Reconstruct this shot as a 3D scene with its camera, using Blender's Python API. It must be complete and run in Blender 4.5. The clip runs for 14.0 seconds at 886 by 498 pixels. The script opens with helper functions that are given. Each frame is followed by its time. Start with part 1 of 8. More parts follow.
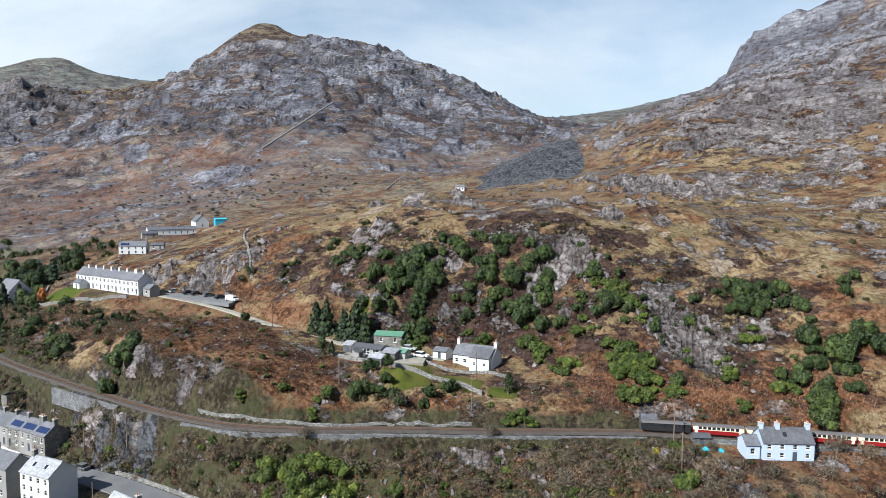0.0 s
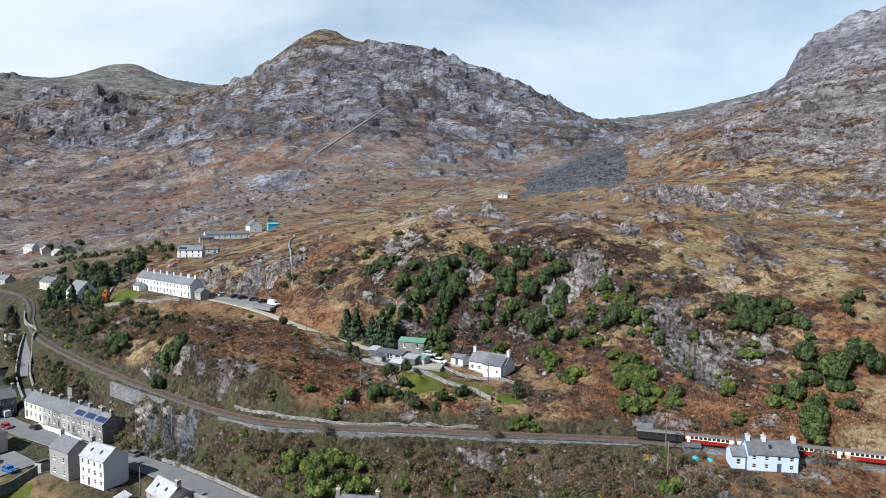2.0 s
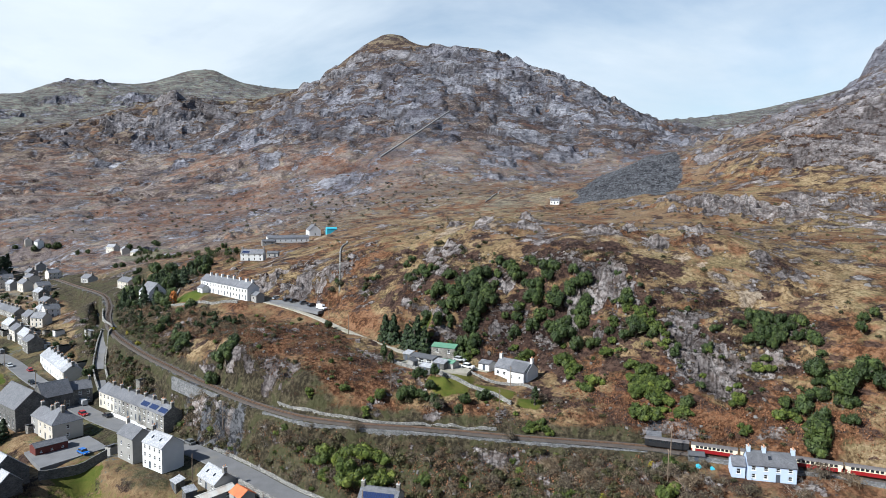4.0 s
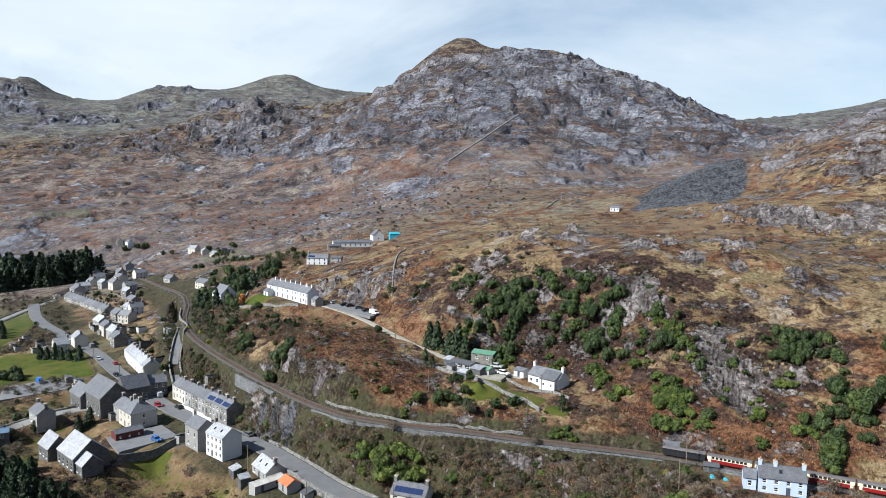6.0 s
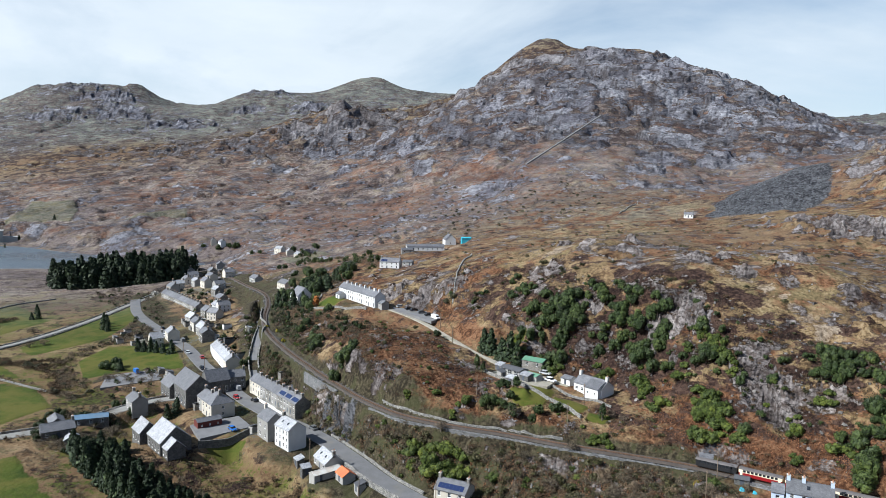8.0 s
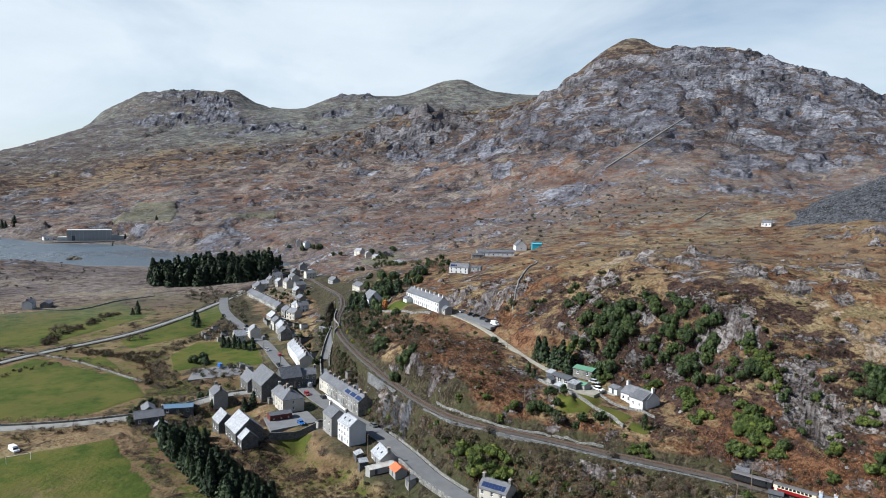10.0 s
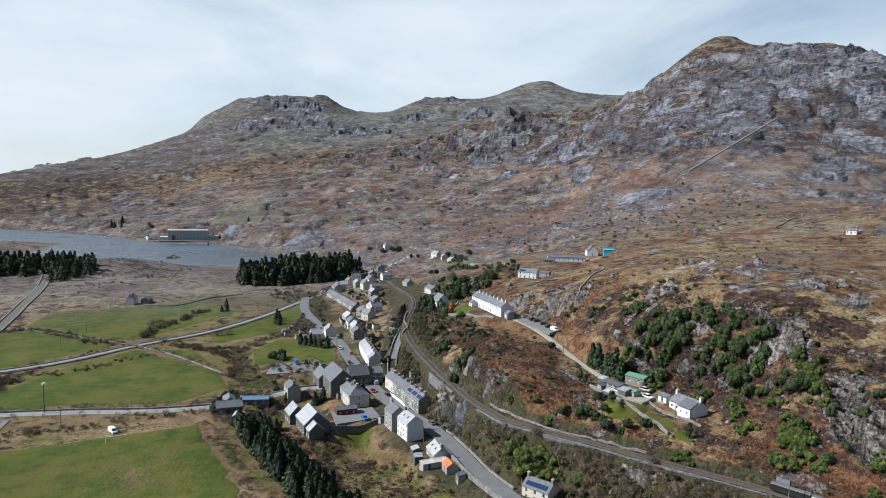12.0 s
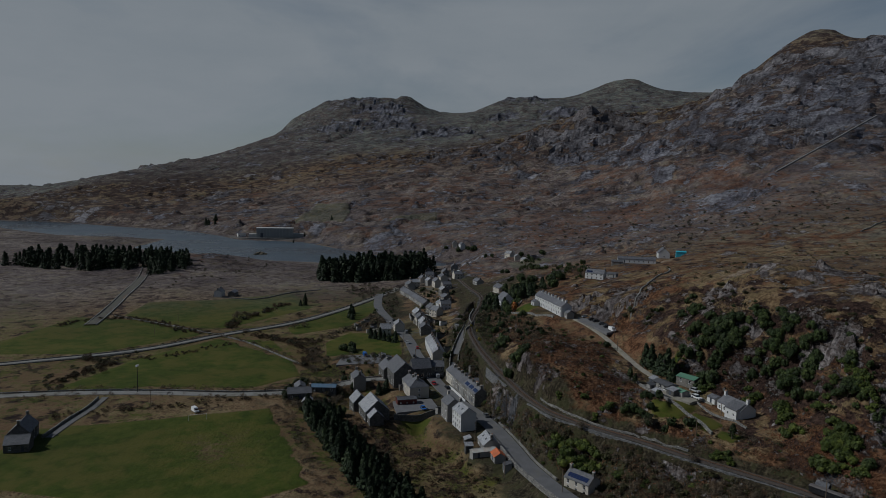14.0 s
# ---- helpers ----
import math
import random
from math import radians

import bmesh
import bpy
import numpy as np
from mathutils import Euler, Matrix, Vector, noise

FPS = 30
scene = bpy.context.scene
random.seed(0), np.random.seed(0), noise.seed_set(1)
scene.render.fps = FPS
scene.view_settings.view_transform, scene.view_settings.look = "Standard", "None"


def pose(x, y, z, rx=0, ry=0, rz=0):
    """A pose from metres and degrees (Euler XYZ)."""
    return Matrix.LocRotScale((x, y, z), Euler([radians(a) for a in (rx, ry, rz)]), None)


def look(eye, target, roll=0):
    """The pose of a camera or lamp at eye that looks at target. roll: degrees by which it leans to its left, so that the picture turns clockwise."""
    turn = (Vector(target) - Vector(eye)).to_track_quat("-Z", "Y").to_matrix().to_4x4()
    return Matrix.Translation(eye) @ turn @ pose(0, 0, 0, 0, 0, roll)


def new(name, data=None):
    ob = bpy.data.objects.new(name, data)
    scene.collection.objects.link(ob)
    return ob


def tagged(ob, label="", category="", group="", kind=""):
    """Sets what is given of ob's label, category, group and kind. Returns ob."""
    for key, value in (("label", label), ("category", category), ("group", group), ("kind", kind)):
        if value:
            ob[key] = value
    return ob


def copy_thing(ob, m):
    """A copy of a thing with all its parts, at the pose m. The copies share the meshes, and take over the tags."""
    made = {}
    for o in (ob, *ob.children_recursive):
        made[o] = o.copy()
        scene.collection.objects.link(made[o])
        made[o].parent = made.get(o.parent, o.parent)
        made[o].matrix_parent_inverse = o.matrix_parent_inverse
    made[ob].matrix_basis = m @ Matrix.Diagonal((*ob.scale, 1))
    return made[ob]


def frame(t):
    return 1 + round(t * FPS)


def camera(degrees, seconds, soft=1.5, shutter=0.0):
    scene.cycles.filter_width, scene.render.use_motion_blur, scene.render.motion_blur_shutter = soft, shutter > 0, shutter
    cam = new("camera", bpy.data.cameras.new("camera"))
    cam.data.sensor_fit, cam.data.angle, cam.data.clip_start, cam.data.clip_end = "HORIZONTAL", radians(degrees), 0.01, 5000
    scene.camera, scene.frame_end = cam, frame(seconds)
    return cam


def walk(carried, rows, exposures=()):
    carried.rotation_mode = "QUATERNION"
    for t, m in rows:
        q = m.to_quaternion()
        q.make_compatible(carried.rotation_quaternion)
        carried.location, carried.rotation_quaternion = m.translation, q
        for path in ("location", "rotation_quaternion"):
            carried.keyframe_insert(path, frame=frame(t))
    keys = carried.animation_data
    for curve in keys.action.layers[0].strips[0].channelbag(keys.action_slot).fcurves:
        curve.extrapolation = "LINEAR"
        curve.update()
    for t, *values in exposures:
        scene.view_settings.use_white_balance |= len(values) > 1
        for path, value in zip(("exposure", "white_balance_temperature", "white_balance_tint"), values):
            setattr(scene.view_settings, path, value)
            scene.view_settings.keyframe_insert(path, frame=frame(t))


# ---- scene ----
cam = camera(65.3, 14.0, soft=0.9)
PATH = [
    (0, (60.04, 18.46, 75.71), (-30.14, 60.89, 67.57), 0.27),
    (0.5, (64.14, 19.48, 76.97), (-26.81, 60.25, 68.82), 0.35),
    (1, (68.25, 20.62, 78.21), (-23.55, 59.44, 70.08), 0.46),
    (1.5, (72.36, 21.86, 79.42), (-20.25, 58.70, 71.31), 0.55),
    (2, (76.47, 23.21, 80.64), (-16.92, 58.04, 72.53), 0.59),
    (2.5, (80.56, 24.66, 81.86), (-13.60, 57.34, 73.72), 0.65),
    (3, (84.63, 26.21, 83.09), (-10.29, 56.62, 74.97), 0.70),
    (4.25, (94.64, 30.53, 86.26), (-1.98, 54.99, 78.04), 0.79),
    (5.5, (104.32, 35.45, 89.60), (6.36, 53.77, 81.35), 0.85),
    (6, (108.08, 37.58, 90.98), (9.61, 52.86, 82.64), 0.89),
    (6.5, (111.77, 39.80, 92.38), (12.88, 52.04, 83.96), 0.91),
    (7, (115.38, 42.11, 93.79), (16.17, 51.31, 85.27), 0.93),
    (7.5, (118.91, 44.52, 95.21), (19.47, 50.66, 86.58), 0.94),
    (8, (122.35, 47.01, 96.62), (22.77, 50.15, 87.94), 1.03),
    (9.25, (130.55, 53.66, 100.07), (31.02, 49.36, 91.32), 1.06),
    (10.5, (138.14, 60.88, 103.18), (39.28, 48.78, 94.25), 1.19),
    (11, (141.01, 63.94, 104.28), (42.55, 48.91, 95.34), 1.16),
    (11.5, (143.77, 67.09, 105.25), (45.83, 49.02, 96.30), 1.19),
    (12, (146.44, 70.34, 106.08), (49.09, 49.28, 97.11), 1.19),
    (12.5, (149.01, 73.69, 106.75), (52.37, 49.63, 97.69), 1.22),
    (13, (151.47, 77.14, 107.21), (55.64, 50.07, 98.08), 1.24),
    (13.5, (153.84, 80.69, 107.46), (58.90, 50.69, 98.25), 1.25),
    (14, (156.12, 84.35, 107.44), (62.04, 51.76, 98.17), 1.31),
]
walk(cam, [(t, look(eye, target, roll)) for t, eye, target, roll in PATH],
     exposures=[(0, 0.8, 6150, 6), (3.2, 0.8, 6150, 6), (7.0, 0.78, 6150, 6), (11.0, 0.64, 6150, 6), (12.7, 0.54, 6150, 6), (13.0, 0.38, 6150, 6), (13.5, -0.26, 6150, 6), (14.0, -1.34, 6150, 6)])

# ---- daylight: sun south-south-east, thin high cloud ----
SUN_AZ, SUN_EL = radians(162), radians(40)
world = bpy.data.worlds.new("sky")
scene.world = world
world.use_nodes = True
wn, wl = world.node_tree.nodes, world.node_tree.links
wn.clear()
sky = wn.new("ShaderNodeTexSky")
sky.sky_type, sky.sun_disc = "NISHITA", False
sky.sun_elevation, sky.sun_rotation = SUN_EL, SUN_AZ
sky.altitude, sky.air_density, sky.dust_density, sky.ozone_density = 200, 1.0, 0.5, 1.4
tc = wn.new("ShaderNodeTexCoord")
mp = wn.new("ShaderNodeMapping")
mp.inputs["Scale"].default_value = (1.0, 1.0, 3.2)
cn = wn.new("ShaderNodeTexNoise")
cn.inputs["Scale"].default_value, cn.inputs["Detail"].default_value, cn.inputs["Roughness"].default_value = 1.7, 7, 0.55
cn.inputs["Distortion"].default_value = 0.6
cr = wn.new("ShaderNodeValToRGB")
cr.color_ramp.elements[0].position, cr.color_ramp.elements[0].color = 0.36, (0.26, 0.26, 0.26, 1)
cr.color_ramp.elements[1].position, cr.color_ramp.elements[1].color = 0.62, (0.96, 0.96, 0.96, 1)
mx = wn.new("ShaderNodeMix")
mx.data_type = "RGBA"
# cloud brighter towards the sun
cl = wn.new("ShaderNodeMix")
cl.data_type = "RGBA"
cl.inputs["A"].default_value, cl.inputs["B"].default_value = (6.3, 6.9, 7.6, 1), (7.6, 8.0, 8.6, 1)
wl.new(cl.outputs["Result"], mx.inputs["B"])
bg = wn.new("ShaderNodeBackground")
bg.inputs["Strength"].default_value = 0.072
wo = wn.new("ShaderNodeOutputWorld")
wl.new(tc.outputs["Generated"], mp.inputs["Vector"])
wl.new(mp.outputs["Vector"], cn.inputs["Vector"])
sx = wn.new("ShaderNodeSeparateXYZ")
wl.new(tc.outputs["Generated"], sx.inputs[0])
# cloudier towards the south-west, clearer to the north
drift = wn.new("ShaderNodeMath")
drift.operation = "MULTIPLY_ADD"
drift.inputs[1].default_value = -0.13
east = wn.new("ShaderNodeMath")
east.operation = "MULTIPLY_ADD"
east.inputs[1].default_value = 0.35
wl.new(sx.outputs["X"], east.inputs[0])
wl.new(sx.outputs["Y"], east.inputs[2])
wl.new(east.outputs["Value"], drift.inputs[0])
south = wn.new("ShaderNodeMapRange")
south.inputs["From Min"].default_value, south.inputs["From Max"].default_value = 0.35, -0.75
wl.new(sx.outputs["Y"], south.inputs["Value"])
veil = wn.new("ShaderNodeTexNoise")
veil.inputs["Scale"].default_value, veil.inputs["Detail"].default_value, veil.inputs["Roughness"].default_value = 4.5, 6, 0.6
wl.new(mp.outputs["Vector"], veil.inputs["Vector"])
thick = wn.new("ShaderNodeMath")
thick.operation = "MULTIPLY_ADD"
thick.inputs[1].default_value = 1.8
wl.new(veil.outputs["Fac"], thick.inputs[0])
level = wn.new("ShaderNodeMath")
level.operation = "MULTIPLY_ADD"
level.inputs[1].default_value, level.inputs[2].default_value = 0.5, -0.65
wl.new(south.outputs["Result"], level.inputs[0])
wl.new(level.outputs["Value"], thick.inputs[2])
thick.use_clamp = True
wl.new(thick.outputs["Value"], cl.inputs["Factor"])
wl.new(cn.outputs["Fac"], drift.inputs[2])
wl.new(drift.outputs["Value"], cr.inputs["Fac"])
thin = wn.new("ShaderNodeMapRange")
thin.inputs["From Min"].default_value, thin.inputs["From Max"].default_value = 0.24, 0.4
thin.inputs["To Min"].default_value, thin.inputs["To Max"].default_value = 1.0, 0.05
wl.new(sx.outputs["Z"], thin.inputs["Value"])
cm = wn.new("ShaderNodeMath")
cm.operation = "MULTIPLY"
wl.new(cr.outputs["Color"], cm.inputs[0])
wl.new(thin.outputs["Result"], cm.inputs[1])
wl.new(cm.outputs["Value"], mx.inputs["Factor"])
wl.new(sky.outputs["Color"], mx.inputs["A"])
wl.new(mx.outputs["Result"], bg.inputs["Color"])
wl.new(bg.outputs["Background"], wo.inputs["Surface"])

sun = new("sun", bpy.data.lights.new("sun", "SUN"))
sun.data.energy, sun.data.angle, sun.data.color = 5.0, radians(0.6), (1.0, 0.97, 0.93)
sun.matrix_world = look((0, 0, 900), (-math.sin(SUN_AZ) * math.cos(SUN_EL), -math.cos(SUN_AZ) * math.cos(SUN_EL), 900 - math.sin(SUN_EL)))

# ---- materials ----
def node(nt, kind, **values):
    n = nt.nodes.new(kind)
    for key, value in values.items():
        n.inputs[key.replace("_", " ")].default_value = value
    return n


def rgb(r, g, b):
    return (r, g, b, 1.0)


def ramp(nt, source, stops):
    r = nt.nodes.new("ShaderNodeValToRGB")
    while len(r.color_ramp.elements) < len(stops):
        r.color_ramp.elements.new(0.5)
    for e, (p, c) in zip(r.color_ramp.elements, stops):
        e.position, e.color = p, c if len(c) == 4 else (*c, 1)
    nt.links.new(source, r.inputs["Fac"])
    return r.outputs["Color"]


def blend(nt, fac, a, b, mode="MIX"):
    m = nt.nodes.new("ShaderNodeMix")
    m.data_type, m.blend_type = "RGBA", mode
    for socket, value in (("Factor", fac), ("A", a), ("B", b)):
        if hasattr(value, "is_linked"):
            nt.links.new(value, m.inputs[socket])
        else:
            m.inputs[socket].default_value = value
    return m.outputs["Result"]


def maths(nt, op, a, b=0.0, clamp=False):
    m = nt.nodes.new("ShaderNodeMath")
    m.operation, m.use_clamp = op, clamp
    for i, value in enumerate((a, b)):
        if hasattr(value, "is_linked"):
            nt.links.new(value, m.inputs[i])
        else:
            m.inputs[i].default_value = value
    return m.outputs["Value"]


def tex_noise(nt, vec, scale, detail=4, rough=0.55, dist=0.0):
    n = node(nt, "ShaderNodeTexNoise", Scale=scale, Detail=detail, Roughness=rough, Distortion=dist)
    nt.links.new(vec, n.inputs["Vector"])
    return n.outputs["Fac"]


def material(name):
    m = bpy.data.materials.new(name)
    m.use_nodes = True
    nt = m.node_tree
    b = nt.nodes["Principled BSDF"]
    return m, nt, b


def surface(name, colour, rough=0.8, vary=0.25, scale=1.2, grain=9.0, bump=0.15, metal=0.0, per_object=0.12, dirt=None, island=False, spec=0.35):
    """A weathered plain surface: two scales of variation, a bump and a small change from object to object."""
    m, nt, b = material(name)
    co = nt.nodes.new("ShaderNodeTexCoord")
    pos = nt.nodes.new("ShaderNodeNewGeometry")
    big = tex_noise(nt, pos.outputs["Position"], scale, 4)
    fine = tex_noise(nt, pos.outputs["Position"], grain, 3)
    dark = tuple(c * (1 - vary) for c in colour)
    lite = tuple(min(1, c * (1 + vary)) for c in colour)
    col = ramp(nt, big, [(0.3, dark), (0.7, lite)])
    col = blend(nt, 0.35, col, ramp(nt, fine, [(0.3, dark), (0.7, lite)]))
    if dirt:
        col = blend(nt, ramp(nt, tex_noise(nt, pos.outputs["Position"], scale * 0.45, 6, 0.65), [(0.5, (0, 0, 0)), (0.72, (0.8, 0.8, 0.8))]), col, rgb(*dirt))
    if per_object:
        info = nt.nodes.new("ShaderNodeObjectInfo")
        src = pos.outputs["Random Per Island"] if island else info.outputs["Random"]
        col = blend(nt, 1.0, col, ramp(nt, src, [(0, (1 - per_object,) * 3), (1, (1 + per_object,) * 3)]), "MULTIPLY")
    nt.links.new(col, b.inputs["Base Color"])
    b.inputs["Roughness"].default_value, b.inputs["Metallic"].default_value = rough, metal
    b.inputs["Specular IOR Level"].default_value = spec
    if bump:
        bm_ = node(nt, "ShaderNodeBump", Strength=bump, Distance=0.05)
        nt.links.new(fine, bm_.inputs["Height"])
        nt.links.new(bm_.outputs["Normal"], b.inputs["Normal"])
    return m


def ground_material():
    m, nt, b = material("upland_ground")
    geo = nt.nodes.new("ShaderNodeNewGeometry")
    P = geo.outputs["Position"]
    cov = nt.nodes.new("ShaderNodeAttribute")
    cov.attribute_name = "cover"
    sep = nt.nodes.new("ShaderNodeSeparateColor")
    nt.links.new(cov.outputs["Color"], sep.inputs["Color"])
    rock_a, green_a, heath_a = sep.outputs["Red"], sep.outputs["Green"], sep.outputs["Blue"]
    far_a = cov.outputs["Alpha"]
    cov2 = nt.nodes.new("ShaderNodeAttribute")
    cov2.attribute_name = "cover_b"
    sep2 = nt.nodes.new("ShaderNodeSeparateColor")
    nt.links.new(cov2.outputs["Color"], sep2.inputs["Color"])
    bare_a, slate_a, brack_a = sep2.outputs["Red"], sep2.outputs["Green"], sep2.outputs["Blue"]
    stretch = nt.nodes.new("ShaderNodeMapping")
    stretch.inputs["Scale"].default_value = (1.0, 1.0, 2.6)
    nt.links.new(P, stretch.inputs["Vector"])
    S = stretch.outputs["Vector"]

    def wide(n, k):
        return maths(nt, "ADD", maths(nt, "MULTIPLY", maths(nt, "SUBTRACT", n, 0.5), k), 0.5, True)

    n_huge = tex_noise(nt, P, 0.008, 5, 0.6)
    n_big = wide(tex_noise(nt, S, 0.055, 7, 0.68, 0.1), 1.8)
    n_mid = wide(tex_noise(nt, P, 0.16, 6, 0.64, 0.3), 1.7)
    n_led = wide(tex_noise(nt, S, 0.09, 7, 0.7, 0.2), 1.9)
    n_fine = wide(tex_noise(nt, P, 0.9, 6, 0.68), 1.7)
    n_mf = wide(blend(nt, 0.58, n_mid, n_fine), 1.85)
    cov3 = nt.nodes.new("ShaderNodeAttribute")
    cov3.attribute_name = "cover_c"
    sep3 = nt.nodes.new("ShaderNodeSeparateColor")
    nt.links.new(cov3.outputs["Color"], sep3.inputs["Color"])
    scrub_a = cov3.outputs["Alpha"]
    olive_a, mauve_a, cleft_a, facet_a = sep3.outputs["Red"], sep3.outputs["Green"], sep3.outputs["Blue"], cov2.outputs["Alpha"]
    n_far = wide(tex_noise(nt, P, 0.035, 6, 0.68, 0.5), 2.0)
    n_tex = blend(nt, far_a, n_mf, wide(blend(nt, 0.62, n_far, wide(tex_noise(nt, P, 0.22, 5, 0.7, 0.4), 2.0)), 1.9))
    # tan moor grass, paler and greener in patches
    grass = ramp(nt, n_mf, [(0.26, (0.15, 0.097, 0.05)), (0.42, (0.39, 0.27, 0.14)), (0.56, (0.57, 0.415, 0.228)), (0.76, (0.78, 0.605, 0.365))])
    grass = blend(nt, ramp(nt, n_big, [(0.5, (0, 0, 0)), (0.66, (0.45, 0.45, 0.45))]), grass, rgb(0.4, 0.345, 0.17))
    grass = blend(nt, ramp(nt, n_huge, [(0.4, (0.7, 0.7, 0.7)), (0.54, (0, 0, 0))]), grass, rgb(0.46, 0.275, 0.15))
    # the far moor: mauve-brown winter heather and pale bents; the high hills: grey-green turf
    # both carry painted haze: moor and turf are lightened and shifted to blue
    moor = ramp(nt, n_tex, [(0.22, (0.125, 0.108, 0.118)), (0.42, (0.27, 0.234, 0.242)), (0.58, (0.4, 0.35, 0.34)), (0.78, (0.62, 0.555, 0.5))])
    moor = blend(nt, ramp(nt, n_big, [(0.5, (0, 0, 0)), (0.68, (0.55, 0.55, 0.55))]), moor, rgb(0.37, 0.31, 0.19))
    grass = blend(nt, maths(nt, "MULTIPLY", mauve_a, 0.85), grass, moor)
    turf = ramp(nt, n_tex, [(0.28, (0.2, 0.215, 0.2)), (0.5, (0.32, 0.345, 0.3)), (0.74, (0.45, 0.465, 0.38))])
    grass = blend(nt, olive_a, grass, turf)
    # rust bracken
    bracken = ramp(nt, n_mf, [(0.3, (0.108, 0.046, 0.023)), (0.5, (0.305, 0.146, 0.071)), (0.7, (0.51, 0.28, 0.156))])
    bracken = blend(nt, maths(nt, "MULTIPLY", mauve_a, 0.6), bracken, ramp(nt, n_tex, [(0.3, (0.15, 0.085, 0.07)), (0.5, (0.33, 0.19, 0.145)), (0.72, (0.5, 0.33, 0.25))]))
    # heather and wet moss, dark
    heath = ramp(nt, n_mf, [(0.3, (0.03, 0.016, 0.013)), (0.5, (0.098, 0.056, 0.043)), (0.7, (0.195, 0.12, 0.088))])
    heath = blend(nt, maths(nt, "MAXIMUM", maths(nt, "MULTIPLY", mauve_a, 0.6), olive_a), heath, ramp(nt, n_tex, [(0.3, (0.1, 0.08, 0.078)), (0.5, (0.2, 0.16, 0.15)), (0.72, (0.31, 0.26, 0.22))]))
    pasture = ramp(nt, n_mid, [(0.2, (0.085, 0.13, 0.018)), (0.5, (0.13, 0.175, 0.025)), (0.8, (0.185, 0.21, 0.04))])
    pasture = blend(nt, ramp(nt, n_big, [(0.42, (0, 0, 0)), (0.62, (0.65, 0.65, 0.65))]), pasture, rgb(0.27, 0.235, 0.06))
    pasture = blend(nt, 1.0, pasture, rgb(1.05, 1.08, 1.0), "MULTIPLY")
    pasture = blend(nt, maths(nt, "MULTIPLY", mauve_a, 0.62), pasture, moor)
    # rock, pale grey with lichen and dark clefts
    vor = node(nt, "ShaderNodeTexVoronoi", Scale=0.2)
    vor.feature = "DISTANCE_TO_EDGE"
    wv = nt.nodes.new("ShaderNodeVectorMath")
    wv.operation = "ADD"
    wn2 = node(nt, "ShaderNodeTexNoise", Scale=0.25, Detail=5, Roughness=0.65)
    nt.links.new(P, wn2.inputs["Vector"])
    sc = nt.nodes.new("ShaderNodeVectorMath")
    sc.operation = "SCALE"
    sc.inputs["Scale"].default_value = 11.0
    nt.links.new(wn2.outputs["Color"], sc.inputs[0])
    nt.links.new(S, wv.inputs[0])
    nt.links.new(sc.outputs["Vector"], wv.inputs[1])
    nt.links.new(wv.outputs["Vector"], vor.inputs["Vector"])
    crack = ramp(nt, vor.outputs["Distance"], [(0.0, (0.0, 0.0, 0.0)), (0.05, (1, 1, 1))])
    rockc = ramp(nt, n_tex, [(0.22, (0.19, 0.155, 0.148)), (0.42, (0.39, 0.34, 0.327)), (0.58, (0.51, 0.455, 0.44)), (0.8, (0.7, 0.645, 0.625))])
    rockc = blend(nt, 0.4, rockc, ramp(nt, n_led, [(0.3, (0.14, 0.122, 0.12)), (0.46, (0.32, 0.29, 0.285)), (0.66, (0.6, 0.56, 0.55))]))
    rockc = blend(nt, 0.8, rockc, blend(nt, crack, rgb(0.1, 0.09, 0.09), rockc))
    rockc = blend(nt, maths(nt, "MULTIPLY", ramp(nt, tex_noise(nt, P, 0.35, 5, 0.7), [(0.5, (0, 0, 0)), (0.58, (0.7, 0.7, 0.7))]), maths(nt, "SUBTRACT", 1.0, far_a)), rockc, rgb(0.17, 0.125, 0.105))
    # far crags take a paler, more broken grain, lightened partly as distance haze
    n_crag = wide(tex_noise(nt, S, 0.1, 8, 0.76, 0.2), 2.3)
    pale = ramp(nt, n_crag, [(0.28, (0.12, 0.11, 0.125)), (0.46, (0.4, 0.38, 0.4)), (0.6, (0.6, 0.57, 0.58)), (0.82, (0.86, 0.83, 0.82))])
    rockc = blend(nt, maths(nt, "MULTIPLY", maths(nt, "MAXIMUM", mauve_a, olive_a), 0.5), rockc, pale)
    # distance haze painted into the rock: bluer and lighter on the far hills
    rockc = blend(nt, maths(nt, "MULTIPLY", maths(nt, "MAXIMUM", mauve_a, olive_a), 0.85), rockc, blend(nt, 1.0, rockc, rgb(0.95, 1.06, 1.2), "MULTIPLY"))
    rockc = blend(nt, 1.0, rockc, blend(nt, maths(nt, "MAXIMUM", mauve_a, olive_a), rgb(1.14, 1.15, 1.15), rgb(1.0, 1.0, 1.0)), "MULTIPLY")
    # slabs differ in lichen; the joints between them are darker and browner
    rockc = blend(nt, 1.0, rockc, ramp(nt, facet_a, [(0.1, (0.5, 0.48, 0.49)), (0.5, (0.98, 0.97, 0.97)), (0.9, (1.6, 1.59, 1.56))]), "MULTIPLY")
    rockc = blend(nt, ramp(nt, cleft_a, [(0.05, (0.65, 0.65, 0.65)), (0.55, (0, 0, 0))]), rockc, rgb(0.1, 0.078, 0.07))
    slate = ramp(nt, n_mf, [(0.36, (0.04, 0.042, 0.05)), (0.5, (0.12, 0.124, 0.138)), (0.64, (0.26, 0.265, 0.285))])
    dirt = ramp(nt, n_mf, [(0.36, (0.36, 0.27, 0.19)), (0.64, (0.78, 0.64, 0.48))])

